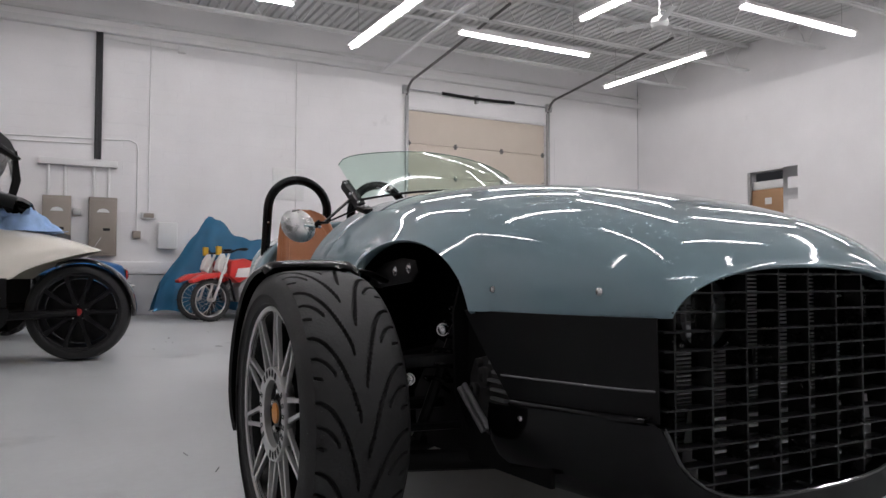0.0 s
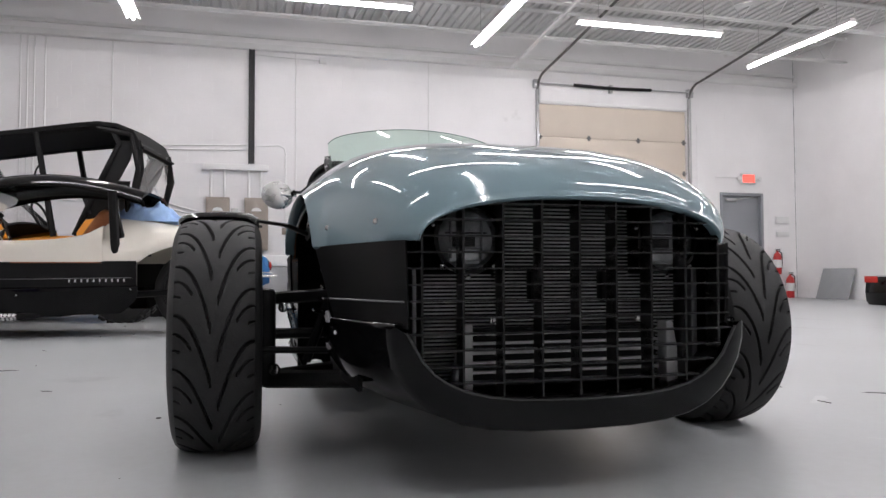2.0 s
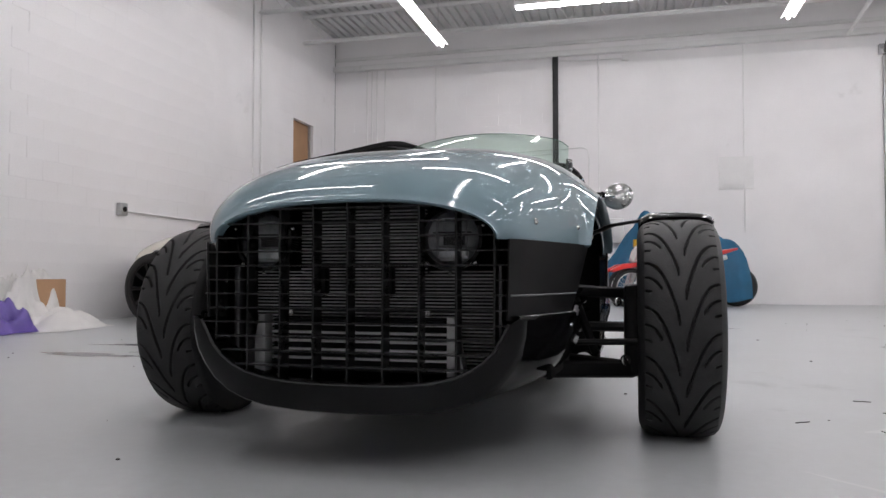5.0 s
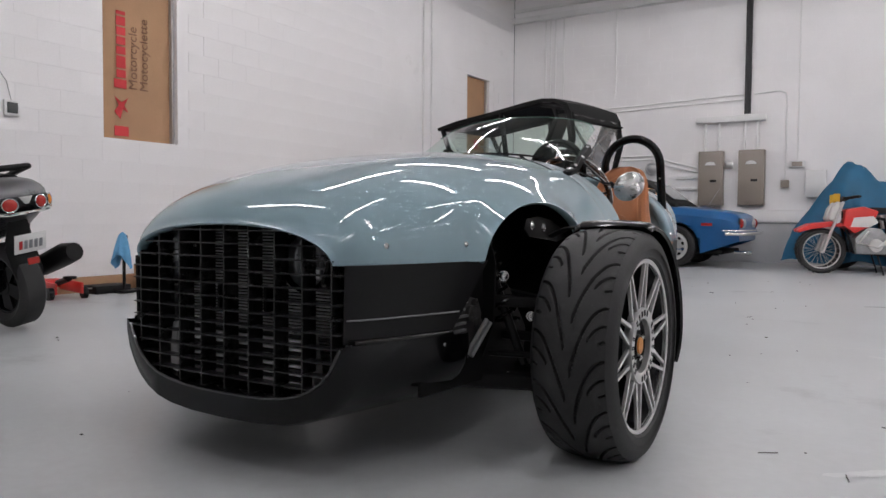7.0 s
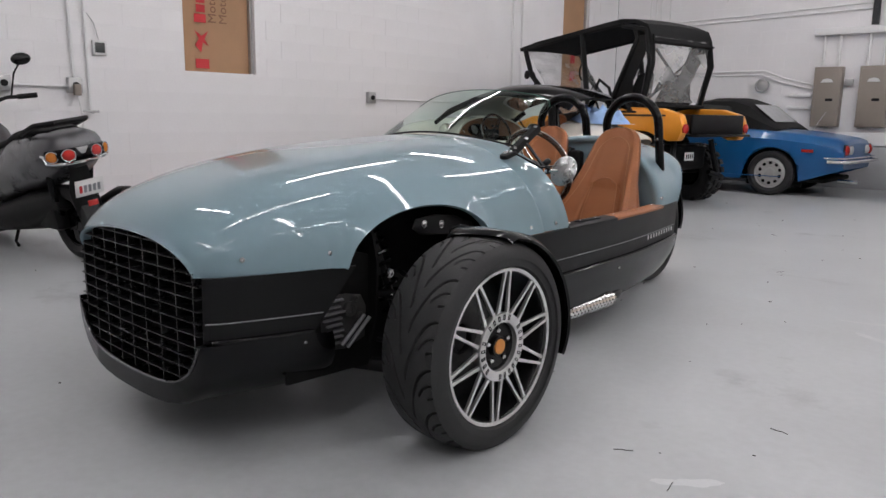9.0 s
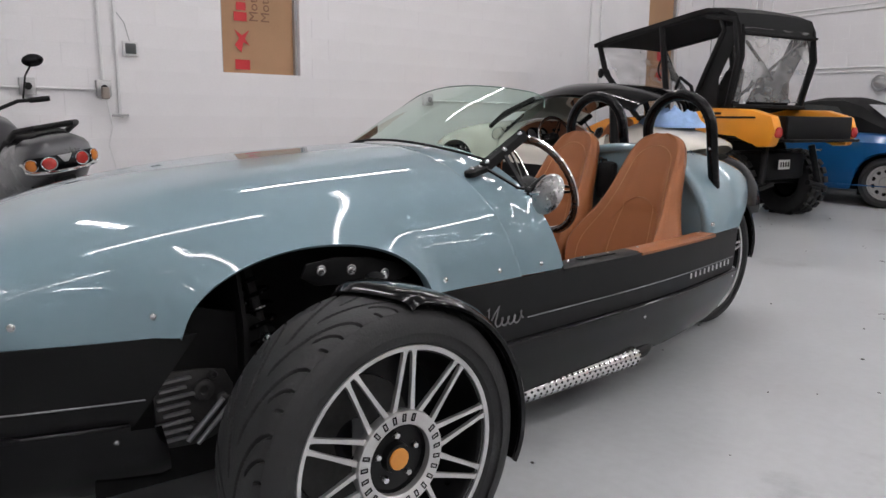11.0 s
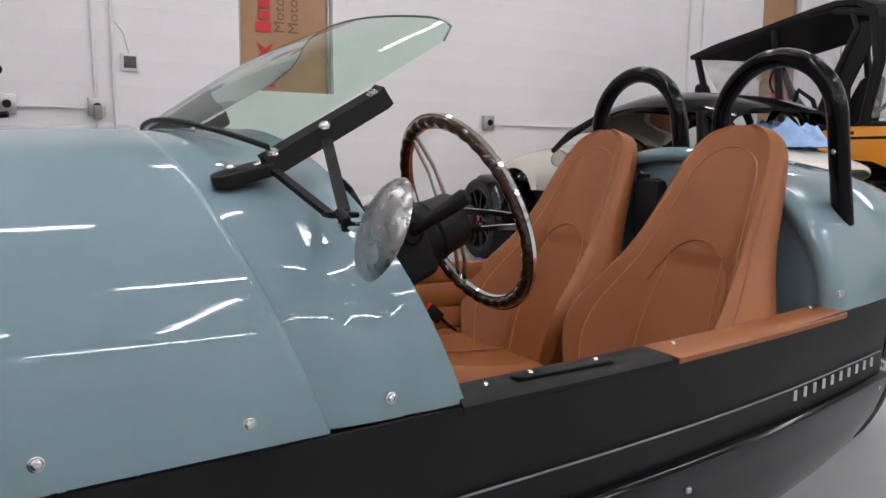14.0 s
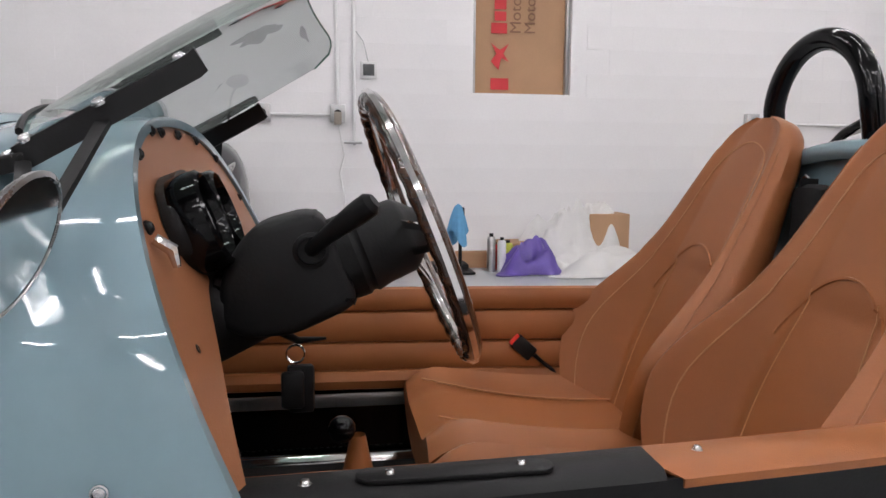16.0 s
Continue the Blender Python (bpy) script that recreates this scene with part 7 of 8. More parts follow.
        part("wing_mirror", bm, BLACK_PLASTIC, t)
    bm = bmesh.new()
    rows = [[V((u * 0.62, y, z + 0.02 * (1 - u * u))) for u in (-1, -0.95, -0.5, 0, 0.5, 0.95, 1)] for y, z in ((-1.56, 1.99), (-1.2, 2.06), (-0.6, 2.13), (0.0, 2.21), (0.22, 2.23), (0.42, 2.21), (0.60, 2.14), (0.66, 2.02), (0.67, 1.92))]
    quads(bm, rows)
    thick(bm, 0.045)
    part("soft_roof", bm, BLACK_FABRIC, t, "black fabric roof")
    # rear curtain: black frame round a clear cloudy window
    bm = bmesh.new()
    for a, b, w in (((-0.6, 0.66, 1.94), (0.6, 0.66, 1.94), 0.06), ((-0.6, 0.56, 1.2), (0.6, 0.56, 1.2), 0.08)):
        tube(bm, [a, b], w, 6, flat=0.35)
    for sx in (-1, 1):
        tube(bm, [(sx * 0.58, 0.64, 2.02), (sx * 0.60, 0.68, 1.7), (sx * 0.58, 0.56, 1.22)], 0.045, 6, flat=0.5)
        tube(bm, [(sx * 0.50, 0.60, 1.92), (-sx * 0.46, 0.52, 1.26)], 0.018, 6)
    part("curtain_frame", bm, BLACK_FABRIC, t)
    bm = bmesh.new()
    rows = [[V((-0.57 + 1.14 * k / 8, 0.565 + 0.10 * z + 0.01 * math.sin(3 * k + 4 * z), 1.25 + 0.75 * z)) for k in range(9)] for z in [q / 6 for q in range(7)]]
    quads(bm, rows)
    part("rear_window", bm, HAZY_FILM, t, "cloudy clear plastic window")
    bm = bmesh.new()
    rows = [[V((-0.56 + 1.12 * k / 6, -0.82 - 0.66 * z, 1.12 + 0.84 * z)) for k in range(7)] for z in (0, 0.5, 1)]
    quads(bm, rows)
    part("front_screen", bm, HAZY_CLEAR, t, "hazy clear front screen")
    for sx in (-1, 1):
        for y in (0.12,):
            bm = bmesh.new()
            rows = [[V((sx * 0.29 + w * math.cos(a), y + 0.26 * v + 0.09 * math.sin(a), 0.80 + 0.80 * v)) for a in [2 * math.pi * k / 16 for k in range(16)]] for v, w in ((0, 0.20), (0.3, 0.23), (0.6, 0.21), (0.85, 0.14), (0.97, 0.10), (1.0, 0.05))]
            vs = quads(bm, rows, wrap=True)
            cap(bm, vs[-1])
            part("seat", bm, BLACK_FABRIC, t, "black seat back")
    bm = bmesh.new()
    cpt = [V((0.3 + 0.17 * math.cos(a), -0.52 - 0.06 * math.sin(a), 1.2 + 0.15 * math.sin(a))) for a in [2 * math.pi * k / 20 for k in range(20)]]
    tube(bm, cpt, 0.014, 6, closed=True)
    part("steering_wheel", bm, BLACK_PLASTIC, t)
    bm = bmesh.new()
    box(bm, (0.18, 0.01, 0.10), (0.10, 0.93, 0.60), 0.002)
    pl = part("number_plate", bm, WHITE_PLASTIC, t, "white plate with dark bars")
    for k in range(4):
        bm = bmesh.new()
        box(bm, (0.02, 0.003, 0.05), (0.04 + 0.04 * k, 0.937, 0.60))
        part("plate_bar", bm, BLACK_PLASTIC, pl)
    for sx in (-1, 1):
        bm = bmesh.new()
        tube(bm, [(sx * 0.3, 0.95, 0.40), (sx * 0.58, 0.95, 0.34)], 0.03, 8)
        tube(bm, [(sx * 0.38, 0.9, 0.8), (sx * 0.48, 0.95, 0.40)], 0.035, 8)
        part("suspension", bm, BLACK_SATIN, t)
    return t


def blue_car():
    """A low blue two-seat convertible with its black top up; it heads along -y here."""
    t = thing("convertible_car", (-2.44, 11.2, 0), "blue classic convertible car with a black soft top", "car", rz=-90)

    def arch(y):
        z = 0.20 + 0.12 * max(0.0, (y - 1.50) / 0.35) if y < 1.85 else 0.32 + 0.06 * (y - 1.85) / 0.17
        for c in (-1.14, 1.14):
            d = (y - c) / 0.36
            if abs(d) < 1:
                z = max(z, 0.30 + 0.335 * math.sqrt(1 - d * d))
        return z
    deck = [(-1.98, 0.60), (-1.9, 0.68), (-1.2, 0.80), (-0.6, 0.86), (0.0, 0.88), (0.8, 0.885), (1.3, 0.86), (1.8, 0.80), (1.98, 0.755), (2.02, 0.70)]
    wid = [(-1.98, 0.62), (-1.8, 0.74), (-1.0, 0.80), (0.9, 0.805), (1.5, 0.78), (1.9, 0.71), (2.02, 0.67)]
    rows = []
    n = 110
    for i in range(n + 1):
        y = -1.98 + 4.0 * i / n
        w, h, zb = lerp(wid, y), lerp(deck, y), arch(y)
        half = [(0.93, zb), (0.975, max(zb + 0.01, 0.42)), (1.0, max(zb + 0.02, 0.60)), (0.985, max(zb + 0.03, h - 0.115)), (0.965, h - 0.10), (0.90, h - 0.03), (0.84, h - 0.008), (0.6, h + 0.004), (0.3, h + 0.012), (0.0, h + 0.014)]
        rows.append([V((w * u, y, z)) for u, z in half] + [V((-w * u, y, z)) for u, z in half[-2::-1]])
    bm = bmesh.new()
    vs = quads(bm, rows)
    cap(bm, vs[0])
    cap(bm, vs[-1][::-1])
    part("body", bm, BLUE_CAR, t, "bright blue painted body", 30)
    for sx in (-1, 1):
        for y in (-1.14, 1.14):
            road_wheel(t, sx * 0.69, y, 0.30, 0.30, 0.088, 0.205, SILVER_WHEEL, sx, 0)
            bm = bmesh.new()
            box(bm, (0.02, 0.74, 0.6), (sx * 0.55, y, 0.42))
            part("inner_arch", bm, BLACK_HOLLOW, t)
        bm = bmesh.new()
        box(bm, (0.03, 0.15, 0.04), (sx * 0.762, 1.60, 0.615), 0.004)
        part("side_marker", bm, RED_LENS, t, "small red side marker")
        bm = bmesh.new()
        lathe(bm, [(0.066, 0), (0.062, 0.03), (0.03, 0.045), (0, 0.048)], 20, Matrix.Translation((sx * 0.57, 2.012, 0.63)) @ Matrix.Rotation(radians(-90), 4, "X"))
        part("tail_lamp", bm, RED_LENS, t, "round red tail lamp")
        bm = bmesh.new()
        lathe(bm, [(0.060, 0), (0.056, 0.03), (0.03, 0.042), (0, 0.045)], 20, Matrix.Translation((sx * 0.40, 2.016, 0.63)) @ Matrix.Rotation(radians(-90), 4, "X"))
        part("reverse_lamp", bm, SILVER_WHEEL, t, "round pale reversing lamp")
        bm = bmesh.new()
        box(bm, (0.36, 0.012, 0.15), (sx * 0.49, 2.012, 0.63), 0.005)
        part("lamp_bezel", bm, BLACK_PLASTIC, t)
        bm = bmesh.new()
        box(bm, (0.012, 3.0, 0.012), (sx * 0.80, -0.2, 0.26), 0.003)
        part("sill_line", bm, BLUE_CAR, t)
        bm = bmesh.new()
        box(bm, (0.012, 0.12, 0.02), (sx * 0.81, 0.35, 0.66), 0.004)
        part("door_handle", bm, CHROME, t)
    for z, y in ((0.485, 2.10), (0.53, 2.06)):
        bm = bmesh.new()
        tube(bm, [(-0.76, y - 0.25, z), (-0.72, y, z), (0, y + 0.04, z), (0.72, y, z), (0.76, y - 0.25, z)], 0.022 if z < 0.5 else 0.010, 10, flat=1.0)
        part("bumper", bm, CHROME, t, "chrome rear bumper")
    bm = bmesh.new()
    tube(bm, [(0.35, 1.9, 0.22), (0.35, 2.14, 0.21)], 0.025, 10)
    part("exhaust", bm, CHROME, t)
    bm = bmesh.new()
    box(bm, (1.2, 3.6, 0.06), (0, 0, 0.22), 0.02)
    part("underbody", bm, BLACK_HOLLOW, t)
    # soft top with windows
    rows = []
    for y, z, w in ((-0.62, 0.90, 0.62), (-0.3, 1.14, 0.60), (-0.05, 1.265, 0.57), (0.20, 1.31, 0.55), (0.50, 1.305, 0.55), (0.72, 1.23, 0.57), (0.92, 1.07, 0.60), (1.16, 0.895, 0.62)):
        b = 0.865
        rows.append([V((w + 0.08 * (1 - (z - b) / 0.55), y, b)), V((w + 0.04, y, b + (z - b) * 0.55)), V((w - 0.03, y, b + (z - b) * 0.9)), V((w * 0.6, y, z)), V((0, y, z + 0.012)), V((-w * 0.6, y, z)), V((-w + 0.03, y, b + (z - b) * 0.9)), V((-w - 0.04, y, b + (z - b) * 0.55)), V((-w - 0.08 * (1 - (z - b) / 0.55), y, b))])
    bm = bmesh.new()
    vs = quads(bm, rows)
    cap(bm, vs[0])
    cap(bm, vs[-1][::-1])
    top = part("soft_top", bm, BLACK_FABRIC, t, "black fabric soft top", 30)
    bm = bmesh.new()
    rows = [[V((u * 0.46, 0.75 + 0.30 * v + 0.014, 1.200 - 0.235 * v + 0.020)) for u in (-1, -0.5, 0, 0.5, 1)] for v in (0, 0.5, 1)]
    quads(bm, rows)
    part("rear_window", bm, surf("milky_window", (0.42, 0.43, 0.44), 0.2, var=0.1), top, "milky plastic rear window")
    for sx in (-1, 1):
        bm = bmesh.new()
        prism(bm, [(-0.45, 0.92), (0.45, 0.92), (0.62, 1.02), (0.48, 1.19), (0.1, 1.22), (-0.2, 1.12)], 0.006, Matrix(((0, 0, sx, sx * 0.648), (1, 0, 0, 0), (0, 1, 0, 0), (0, 0, 0, 1))))
        part("side_window", bm, SCREEN_DARK, top, "dark side window")
    bm = bmesh.new()
    tube(bm, [(0.55, 1.55, 0.84), (0.55, 1.72, 1.12)], 0.003, 5)
    part("aerial", bm, CHROME, t)


def scooter():
    """A dark silver maxi scooter seen from behind; it heads along -y here."""
    t = thing("scooter", (-3.13, 2.02, 0), "dark silver maxi scooter with red and amber tail lamps", "scooter", rz=-87)
    # it leans on its side stand
    t.matrix_basis = pose(-3.12, 2.07, 0.013, 0, 10, -87)
    road_wheel(t, 0, 0.11, 0.255, 0.252, 0.075, 0.165, BLACK_GLOSS, 1, 5)
    road_wheel(t, 0, -1.45, 0.27, 0.27, 0.06, 0.18, BLACK_GLOSS, 1, 5)
    DY, DZ = -0.20, -0.05

    def hull(name, secs, mat, lab="", n=20, p=2.6):
        bm = bmesh.new()
        secs = [(y + DY, a + DZ, b + DZ, w) for y, a, b, w in secs]
        rows = []
        for y, z0, z1, w in secs:
            rows.append([V((math.copysign(abs(math.cos(a)) ** (2 / p), math.cos(a)) * w, y, (z0 + z1) / 2 + math.copysign(abs(math.sin(a)) ** (2 / p), math.sin(a)) * (z1 - z0) / 2)) for a in [2 * math.pi * k / n for k in range(n)]])
        vs = quads(bm, rows, wrap=True)
        cap(bm, vs[0][::-1])
        cap(bm, vs[-1])
        return part(name, bm, mat, t, lab, 50)
    hull("tail_body", [(0.60, 0.79, 0.85, 0.06), (0.59, 0.76, 0.885, 0.12), (0.56, 0.725, 0.915, 0.165), (0.50, 0.69, 0.935, 0.19), (0.35, 0.60, 0.95, 0.205), (0.0, 0.52, 0.93, 0.22), (-0.4, 0.42, 0.80, 0.23), (-0.75, 0.32, 0.62, 0.22), (-1.0, 0.25, 0.50, 0.20)], SCOOT_GREY, "dark silver tail fairing")
    hull("seat", [(0.42, 0.90, 0.955, 0.10), (0.25, 0.88, 0.965, 0.15), (-0.02, 0.84, 0.94, 0.17), (-0.12, 0.82, 0.90, 0.17), (-0.5, 0.76, 0.83, 0.16), (-0.72, 0.72, 0.78, 0.11)], BLACK_FABRIC, "black stepped seat")
    hull("front_fairing", [(-0.85, 0.30, 0.66, 0.18), (-1.05, 0.30, 0.98, 0.24), (-1.25, 0.36, 1.05, 0.25), (-1.42, 0.5, 0.98, 0.22), (-1.6, 0.6, 0.86, 0.12)], SCOOT_GREY, "dark silver front fairing")
    hull("under_tray", [(0.30, 0.40, 0.55, 0.12), (-0.1, 0.22, 0.52, 0.19), (-0.6, 0.16, 0.40, 0.22), (-1.0, 0.16, 0.36, 0.20)], BLACK_PLASTIC, "black lower tray")
    bm = bmesh.new()
    tube(bm, [(0.17, -0.02, 0.88), (0.17, 0.20, 0.935), (0.10, 0.34, 0.945), (-0.10, 0.34, 0.945), (-0.17, 0.20, 0.935), (-0.17, -0.02, 0.88)], 0.018, 8)
    part("grab_rail", bm, BLACK_PLASTIC, t, "black grab rail")

    def round_tail(deg, out=0.0, z=0.74):
        """A point on the rounded tail, out metres off its skin."""
        a = radians(deg)
        return V((math.copysign(abs(math.sin(a)) ** 0.77, a) * (0.216 + out), 0.20 + math.cos(a) ** 0.77 * (0.217 + out), z))
    bm = bmesh.new()
    rows = []
    for k in range(25):
        deg = -64 + 128 * k / 24
        h = 0.047 - 0.016 * (abs(deg) / 64) ** 3
        mid = 0.742 + 0.010 * (abs(deg) / 64)
        rows.append([round_tail(deg, o, mid + h * f) for f, o in ((-1.05, -0.03), (-0.95, 0.0), (0, 0.006), (0.8, -0.006), (1.05, -0.045))])
    quads(bm, rows)
    thick(bm, 0.006)
    lens = part("lamp_cluster", bm, BLACK_GLOSS, t, "dark smoked lamp cluster across the tail")
    for sx in (-1, 1):
        for deg, mat, r in ((19, RED_LENS, 0.040), (49, AMBER_LENS, 0.037)):
            bm = bmesh.new()
            c = round_tail(sx * deg, -0.004, 0.742)
            ball(bm, r, (0, 0, 0), (1.0, 0.55, 0.9), 18, 12, m=Matrix.Translation(c) @ pose(0, 0, 0, 0, 0, -sx * deg * 0.8))
            part("tail_lamp" if mat is RED_LENS else "indicator_lamp", bm, mat, lens, "red tail lamp" if mat is RED_LENS else "amber indicator lamp")
            bm = bmesh.new()
            ring = [c + Matrix.Rotation(radians(-sx * deg * 0.8), 3, "Z") @ V((math.cos(a) * r * 1.04, 0.008, math.sin(a) * r * 0.94)) for a in [2 * math.pi * q / 20 for q in range(20)]]
            tube(bm, ring, 0.003, 6, closed=True)
            part("bezel", bm, CHROME, lens)
    bm = bmesh.new()
    prism(bm, [(-0.04, 0.040), (0.04, 0.040), (0.012, -0.002), (-0.012, -0.002)], 0.006, Matrix(((1, 0, 0, 0), (0, 0, 1, 0.418), (0, 1, 0, 0.742), (0, 0, 0, 1))), 0.002)
    part("clear_wedge", bm, SILVER_WHEEL, lens)
    bm = bmesh.new()
    tube(bm, [round_tail(d, 0.004, 0.690 + (0.06 if abs(d) > 66 else 0.012 * (d / 64) ** 2)) for d in (-72, -67, -62, -48, -32, -16, 0, 16, 32, 48, 62, 67, 72)], 0.009, 8)
    part("chrome_trim", bm, CHROME, t, "bright trim under the lamps")
    hull("mudguard", [(0.50, 0.64, 0.72, 0.06), (0.48, 0.45, 0.62, 0.09), (0.52, 0.34, 0.46, 0.09)], BLACK_PLASTIC, "black tail mudguard", 12)
    bm = bmesh.new()
    m = Matrix.Translation((0, 0.385, 0.515)) @ pose(0, 0, 0, -18, 0, 0)
    box(bm, (0.19, 0.008, 0.115), (0, 0, 0), 0.004, m)
    pl = part("number_plate", bm, WHITE_PLASTIC, t, "white number plate with dark bars")
    for k in range(5):
        bm = bmesh.new()
        box(bm, (0.018, 0.004, 0.05), (-0.06 + 0.03 * k, 0.005, -0.005), 0, m)
        part("plate_bar", bm, GREY_DOOR if k < 4 else RED_INK, pl)
    bm = bmesh.new()
    box(bm, (0.07, 0.012, 0.04), (0, 0.385, 0.41), 0.006)
    part("reflector", bm, RED_LENS, t)
    bm = bmesh.new()
    tube(bm, [(-0.16, -0.55, 0.22), (-0.19, -0.1, 0.27), (-0.20, 0.15, 0.33), (-0.21, 0.36, 0.40), (-0.21, 0.46, 0.42)], [0.025, 0.035, 0.065, 0.07, 0.055], 14)
    part("silencer", bm, BLACK_SATIN, t, "black silencer with a grey end")
    bm = bmesh.new()
    box(bm, (0.14, 0.45, 0.20), (0.06, -0.18, 0.30), 0.04)
    part("engine", bm, BLACK_SATIN, t)
    for sx in (-1, 1):
        bm = bmesh.new()
        tube(bm, [(0, -1.08, 1.02), (sx * 0.18, -1.04, 1.07), (sx * 0.36, -0.98, 1.06)], 0.014, 8)
        part("handlebar", bm, BLACK_SATIN, t)
        bm = bmesh.new()
        tube(bm, [(sx * 0.25, -1.01, 1.065), (sx * 0.38, -0.97, 1.06)], 0.02, 10)
        part("grip", bm, BLACK_PLASTIC, t)
        bm = bmesh.new()
        tube(bm, [(sx * 0.22, -1.04, 1.08), (sx * 0.27, -1.02, 1.24), (sx * 0.32, -1.0, 1.31)], 0.007, 6)
        part("mirror_stem", bm, BLACK_PLASTIC, t)
        bm = bmesh.new()
        ball(bm, 0.075, (sx * 0.34, -1.0, 1.34), (1, 0.35, 0.62), 16, 10)
        part("mirror", bm, BLACK_GLOSS, t, "oval black mirror")
        bm = bmesh.new()
        tube(bm, [(sx * 0.05, 0.0, 0.26), (sx * 0.13, 0.12, 0.50), (sx * 0.14, 0.16, 0.62)], 0.022, 8)
        part("rear_damper", bm, BLACK_GLOSS, t)
    bm = bmesh.new()
    tube(bm, [(0.05, -0.78, 0.18), (0.15, -0.70, 0.055), (0.16, -0.64, 0.03)], 0.012, 8)
    part("side_stand", bm, BLACK_SATIN, t)


def dirt_bike(x, y, rz, first=None):
    if first is not None:
        return copy_thing(first, pose(x, y, 0, 0, 0, rz))
    t = thing("dirt_bike", (x, y, 0), "small red and white dirt bike on thin spoked wheels", "dirt bike", "dirt bikes", rz=rz)

    def thin_wheel(yy, R):
        wh = new("wheel")
        wh.parent = t
        wh.matrix_basis = pose(0, yy, R)
        bm = bmesh.new()
        ring = [V((0, math.cos(a) * (R - 0.032), math.sin(a) * (R - 0.032))) for a in [2 * math.pi * k / 40 for k in range(40)]]
        tube(bm, ring, 0.032, 10, closed=True)
        for k in range(30):
            a = 2 * math.pi * k / 30
            box(bm, (0.02, 0.016, 0.014), (0.016 * (-1) ** k, math.cos(a) * R, math.sin(a) * R), 0.003)
        part("tyre", bm, RUBBER, wh)
        bm = bmesh.new()
        tube(bm, [V((0, math.cos(a) * (R - 0.066), math.sin(a) * (R - 0.066))) for a in [2 * math.pi * k / 40 for k in range(40)]], 0.011, 8, closed=True)
        part("rim", bm, BRUSHED, wh)
        bm = bmesh.new()
        tube(bm, [(-0.05, 0, 0), (0.05, 0, 0)], 0.025, 10)
        part("hub", bm, BRUSHED, wh)
        for k in range(18):
            a = 2 * math.pi * k / 18
            bm = bmesh.new()
            tube(bm, [(0.03 * (-1) ** k, math.cos(a) * 0.02, math.sin(a) * 0.02), (0, math.cos(a + 0.2) * (R - 0.07), math.sin(a + 0.2) * (R - 0.07))], 0.0022, 4)
            part("wire_spoke", bm, BRUSHED, wh)
    thin_wheel(0.0, 0.29)
    thin_wheel(1.12, 0.26)

    def plate(nm, pts, d, mat, lab=""):
        bm = bmesh.new()
        prism(bm, pts, d, Matrix(((0, 0, 1, -d / 2), (1, 0, 0, 0), (0, 1, 0, 0), (0, 0, 0, 1))), 0.012)
        part(nm, bm, mat, t, lab)
    plate("front_fender", [(-0.30, 0.56), (-0.15, 0.64), (0.1, 0.67), (0.30, 0.64), (0.28, 0.60), (0.05, 0.61), (-0.14, 0.57), (-0.29, 0.52)], 0.13, RED_PLASTIC, "red front fender")
    plate("number_board", [(0.17, 0.62), (0.06, 0.70), (0.10, 0.84), (0.17, 0.93), (0.20, 0.80), (0.21, 0.70)], 0.13, WHITE_BIKE, "white front board")
    plate("tank_shroud", [(0.22, 0.62), (0.25, 0.82), (0.45, 0.86), (0.62, 0.80), (0.55, 0.62), (0.36, 0.52)], 0.22, RED_PLASTIC, "red tank shroud")
    plate("seat", [(0.50, 0.80), (0.55, 0.85), (1.15, 0.84), (1.28, 0.87), (1.25, 0.81), (0.7, 0.77)], 0.15, BLACK_FABRIC, "black seat")
    plate("rear_fender", [(0.95, 0.74), (1.1, 0.80), (1.55, 0.88), (1.55, 0.85), (1.2, 0.74), (1.0, 0.68)], 0.13, RED_PLASTIC, "red rear fender")
    plate("side_board", [(0.75, 0.58), (0.72, 0.76), (1.1, 0.78), (1.2, 0.68), (1.0, 0.58)], 0.20, WHITE_BIKE, "white side board")
    plate("engine", [(0.38, 0.26), (0.36, 0.46), (0.50, 0.60), (0.66, 0.58), (0.78, 0.40), (0.72, 0.26)], 0.20, ALU_GREY, "grey cast engine")
    bm = bmesh.new()
    for a, b in (((0.22, 0.80), (0.36, 0.28)), ((0.36, 0.28), (0.80, 0.24)), ((0.80, 0.24), (0.72, 0.70)), ((0.22, 0.76), (0.72, 0.70)), ((0.80, 0.30), (1.12, 0.26)), ((0.72, 0.70), (1.25, 0.76))):
        tube(bm, [(0.0, *a), (0.0, *b)], 0.018, 8)
    part("frame", bm, BLACK_SATIN, t, "black tube frame")
    for s in (-1, 1):
        bm = bmesh.new()
        tube(bm, [(s * 0.08, 0.0, 0.29), (s * 0.08, 0.22, 0.92)], 0.02, 8)
        part("fork_leg", bm, BRUSHED, t)
    bm = bmesh.new()
    tube(bm, [(-0.36, 0.34, 0.98), (-0.2, 0.28, 0.98), (-0.1, 0.24, 0.94), (0.1, 0.24, 0.94), (0.2, 0.28, 0.98), (0.36, 0.34, 0.98)], 0.012, 8)
    part("handlebar", bm, BLACK_SATIN, t)
    bm = bmesh.new()
    box(bm, (0.05, 0.07, 0.12), (-0.16, 0.20, 0.97), 0.004, segs=1)
    part("tag", bm, surf("yellow_card", (0.62, 0.36, 0.02), 0.6), t, "yellow tag hanging from the bar")
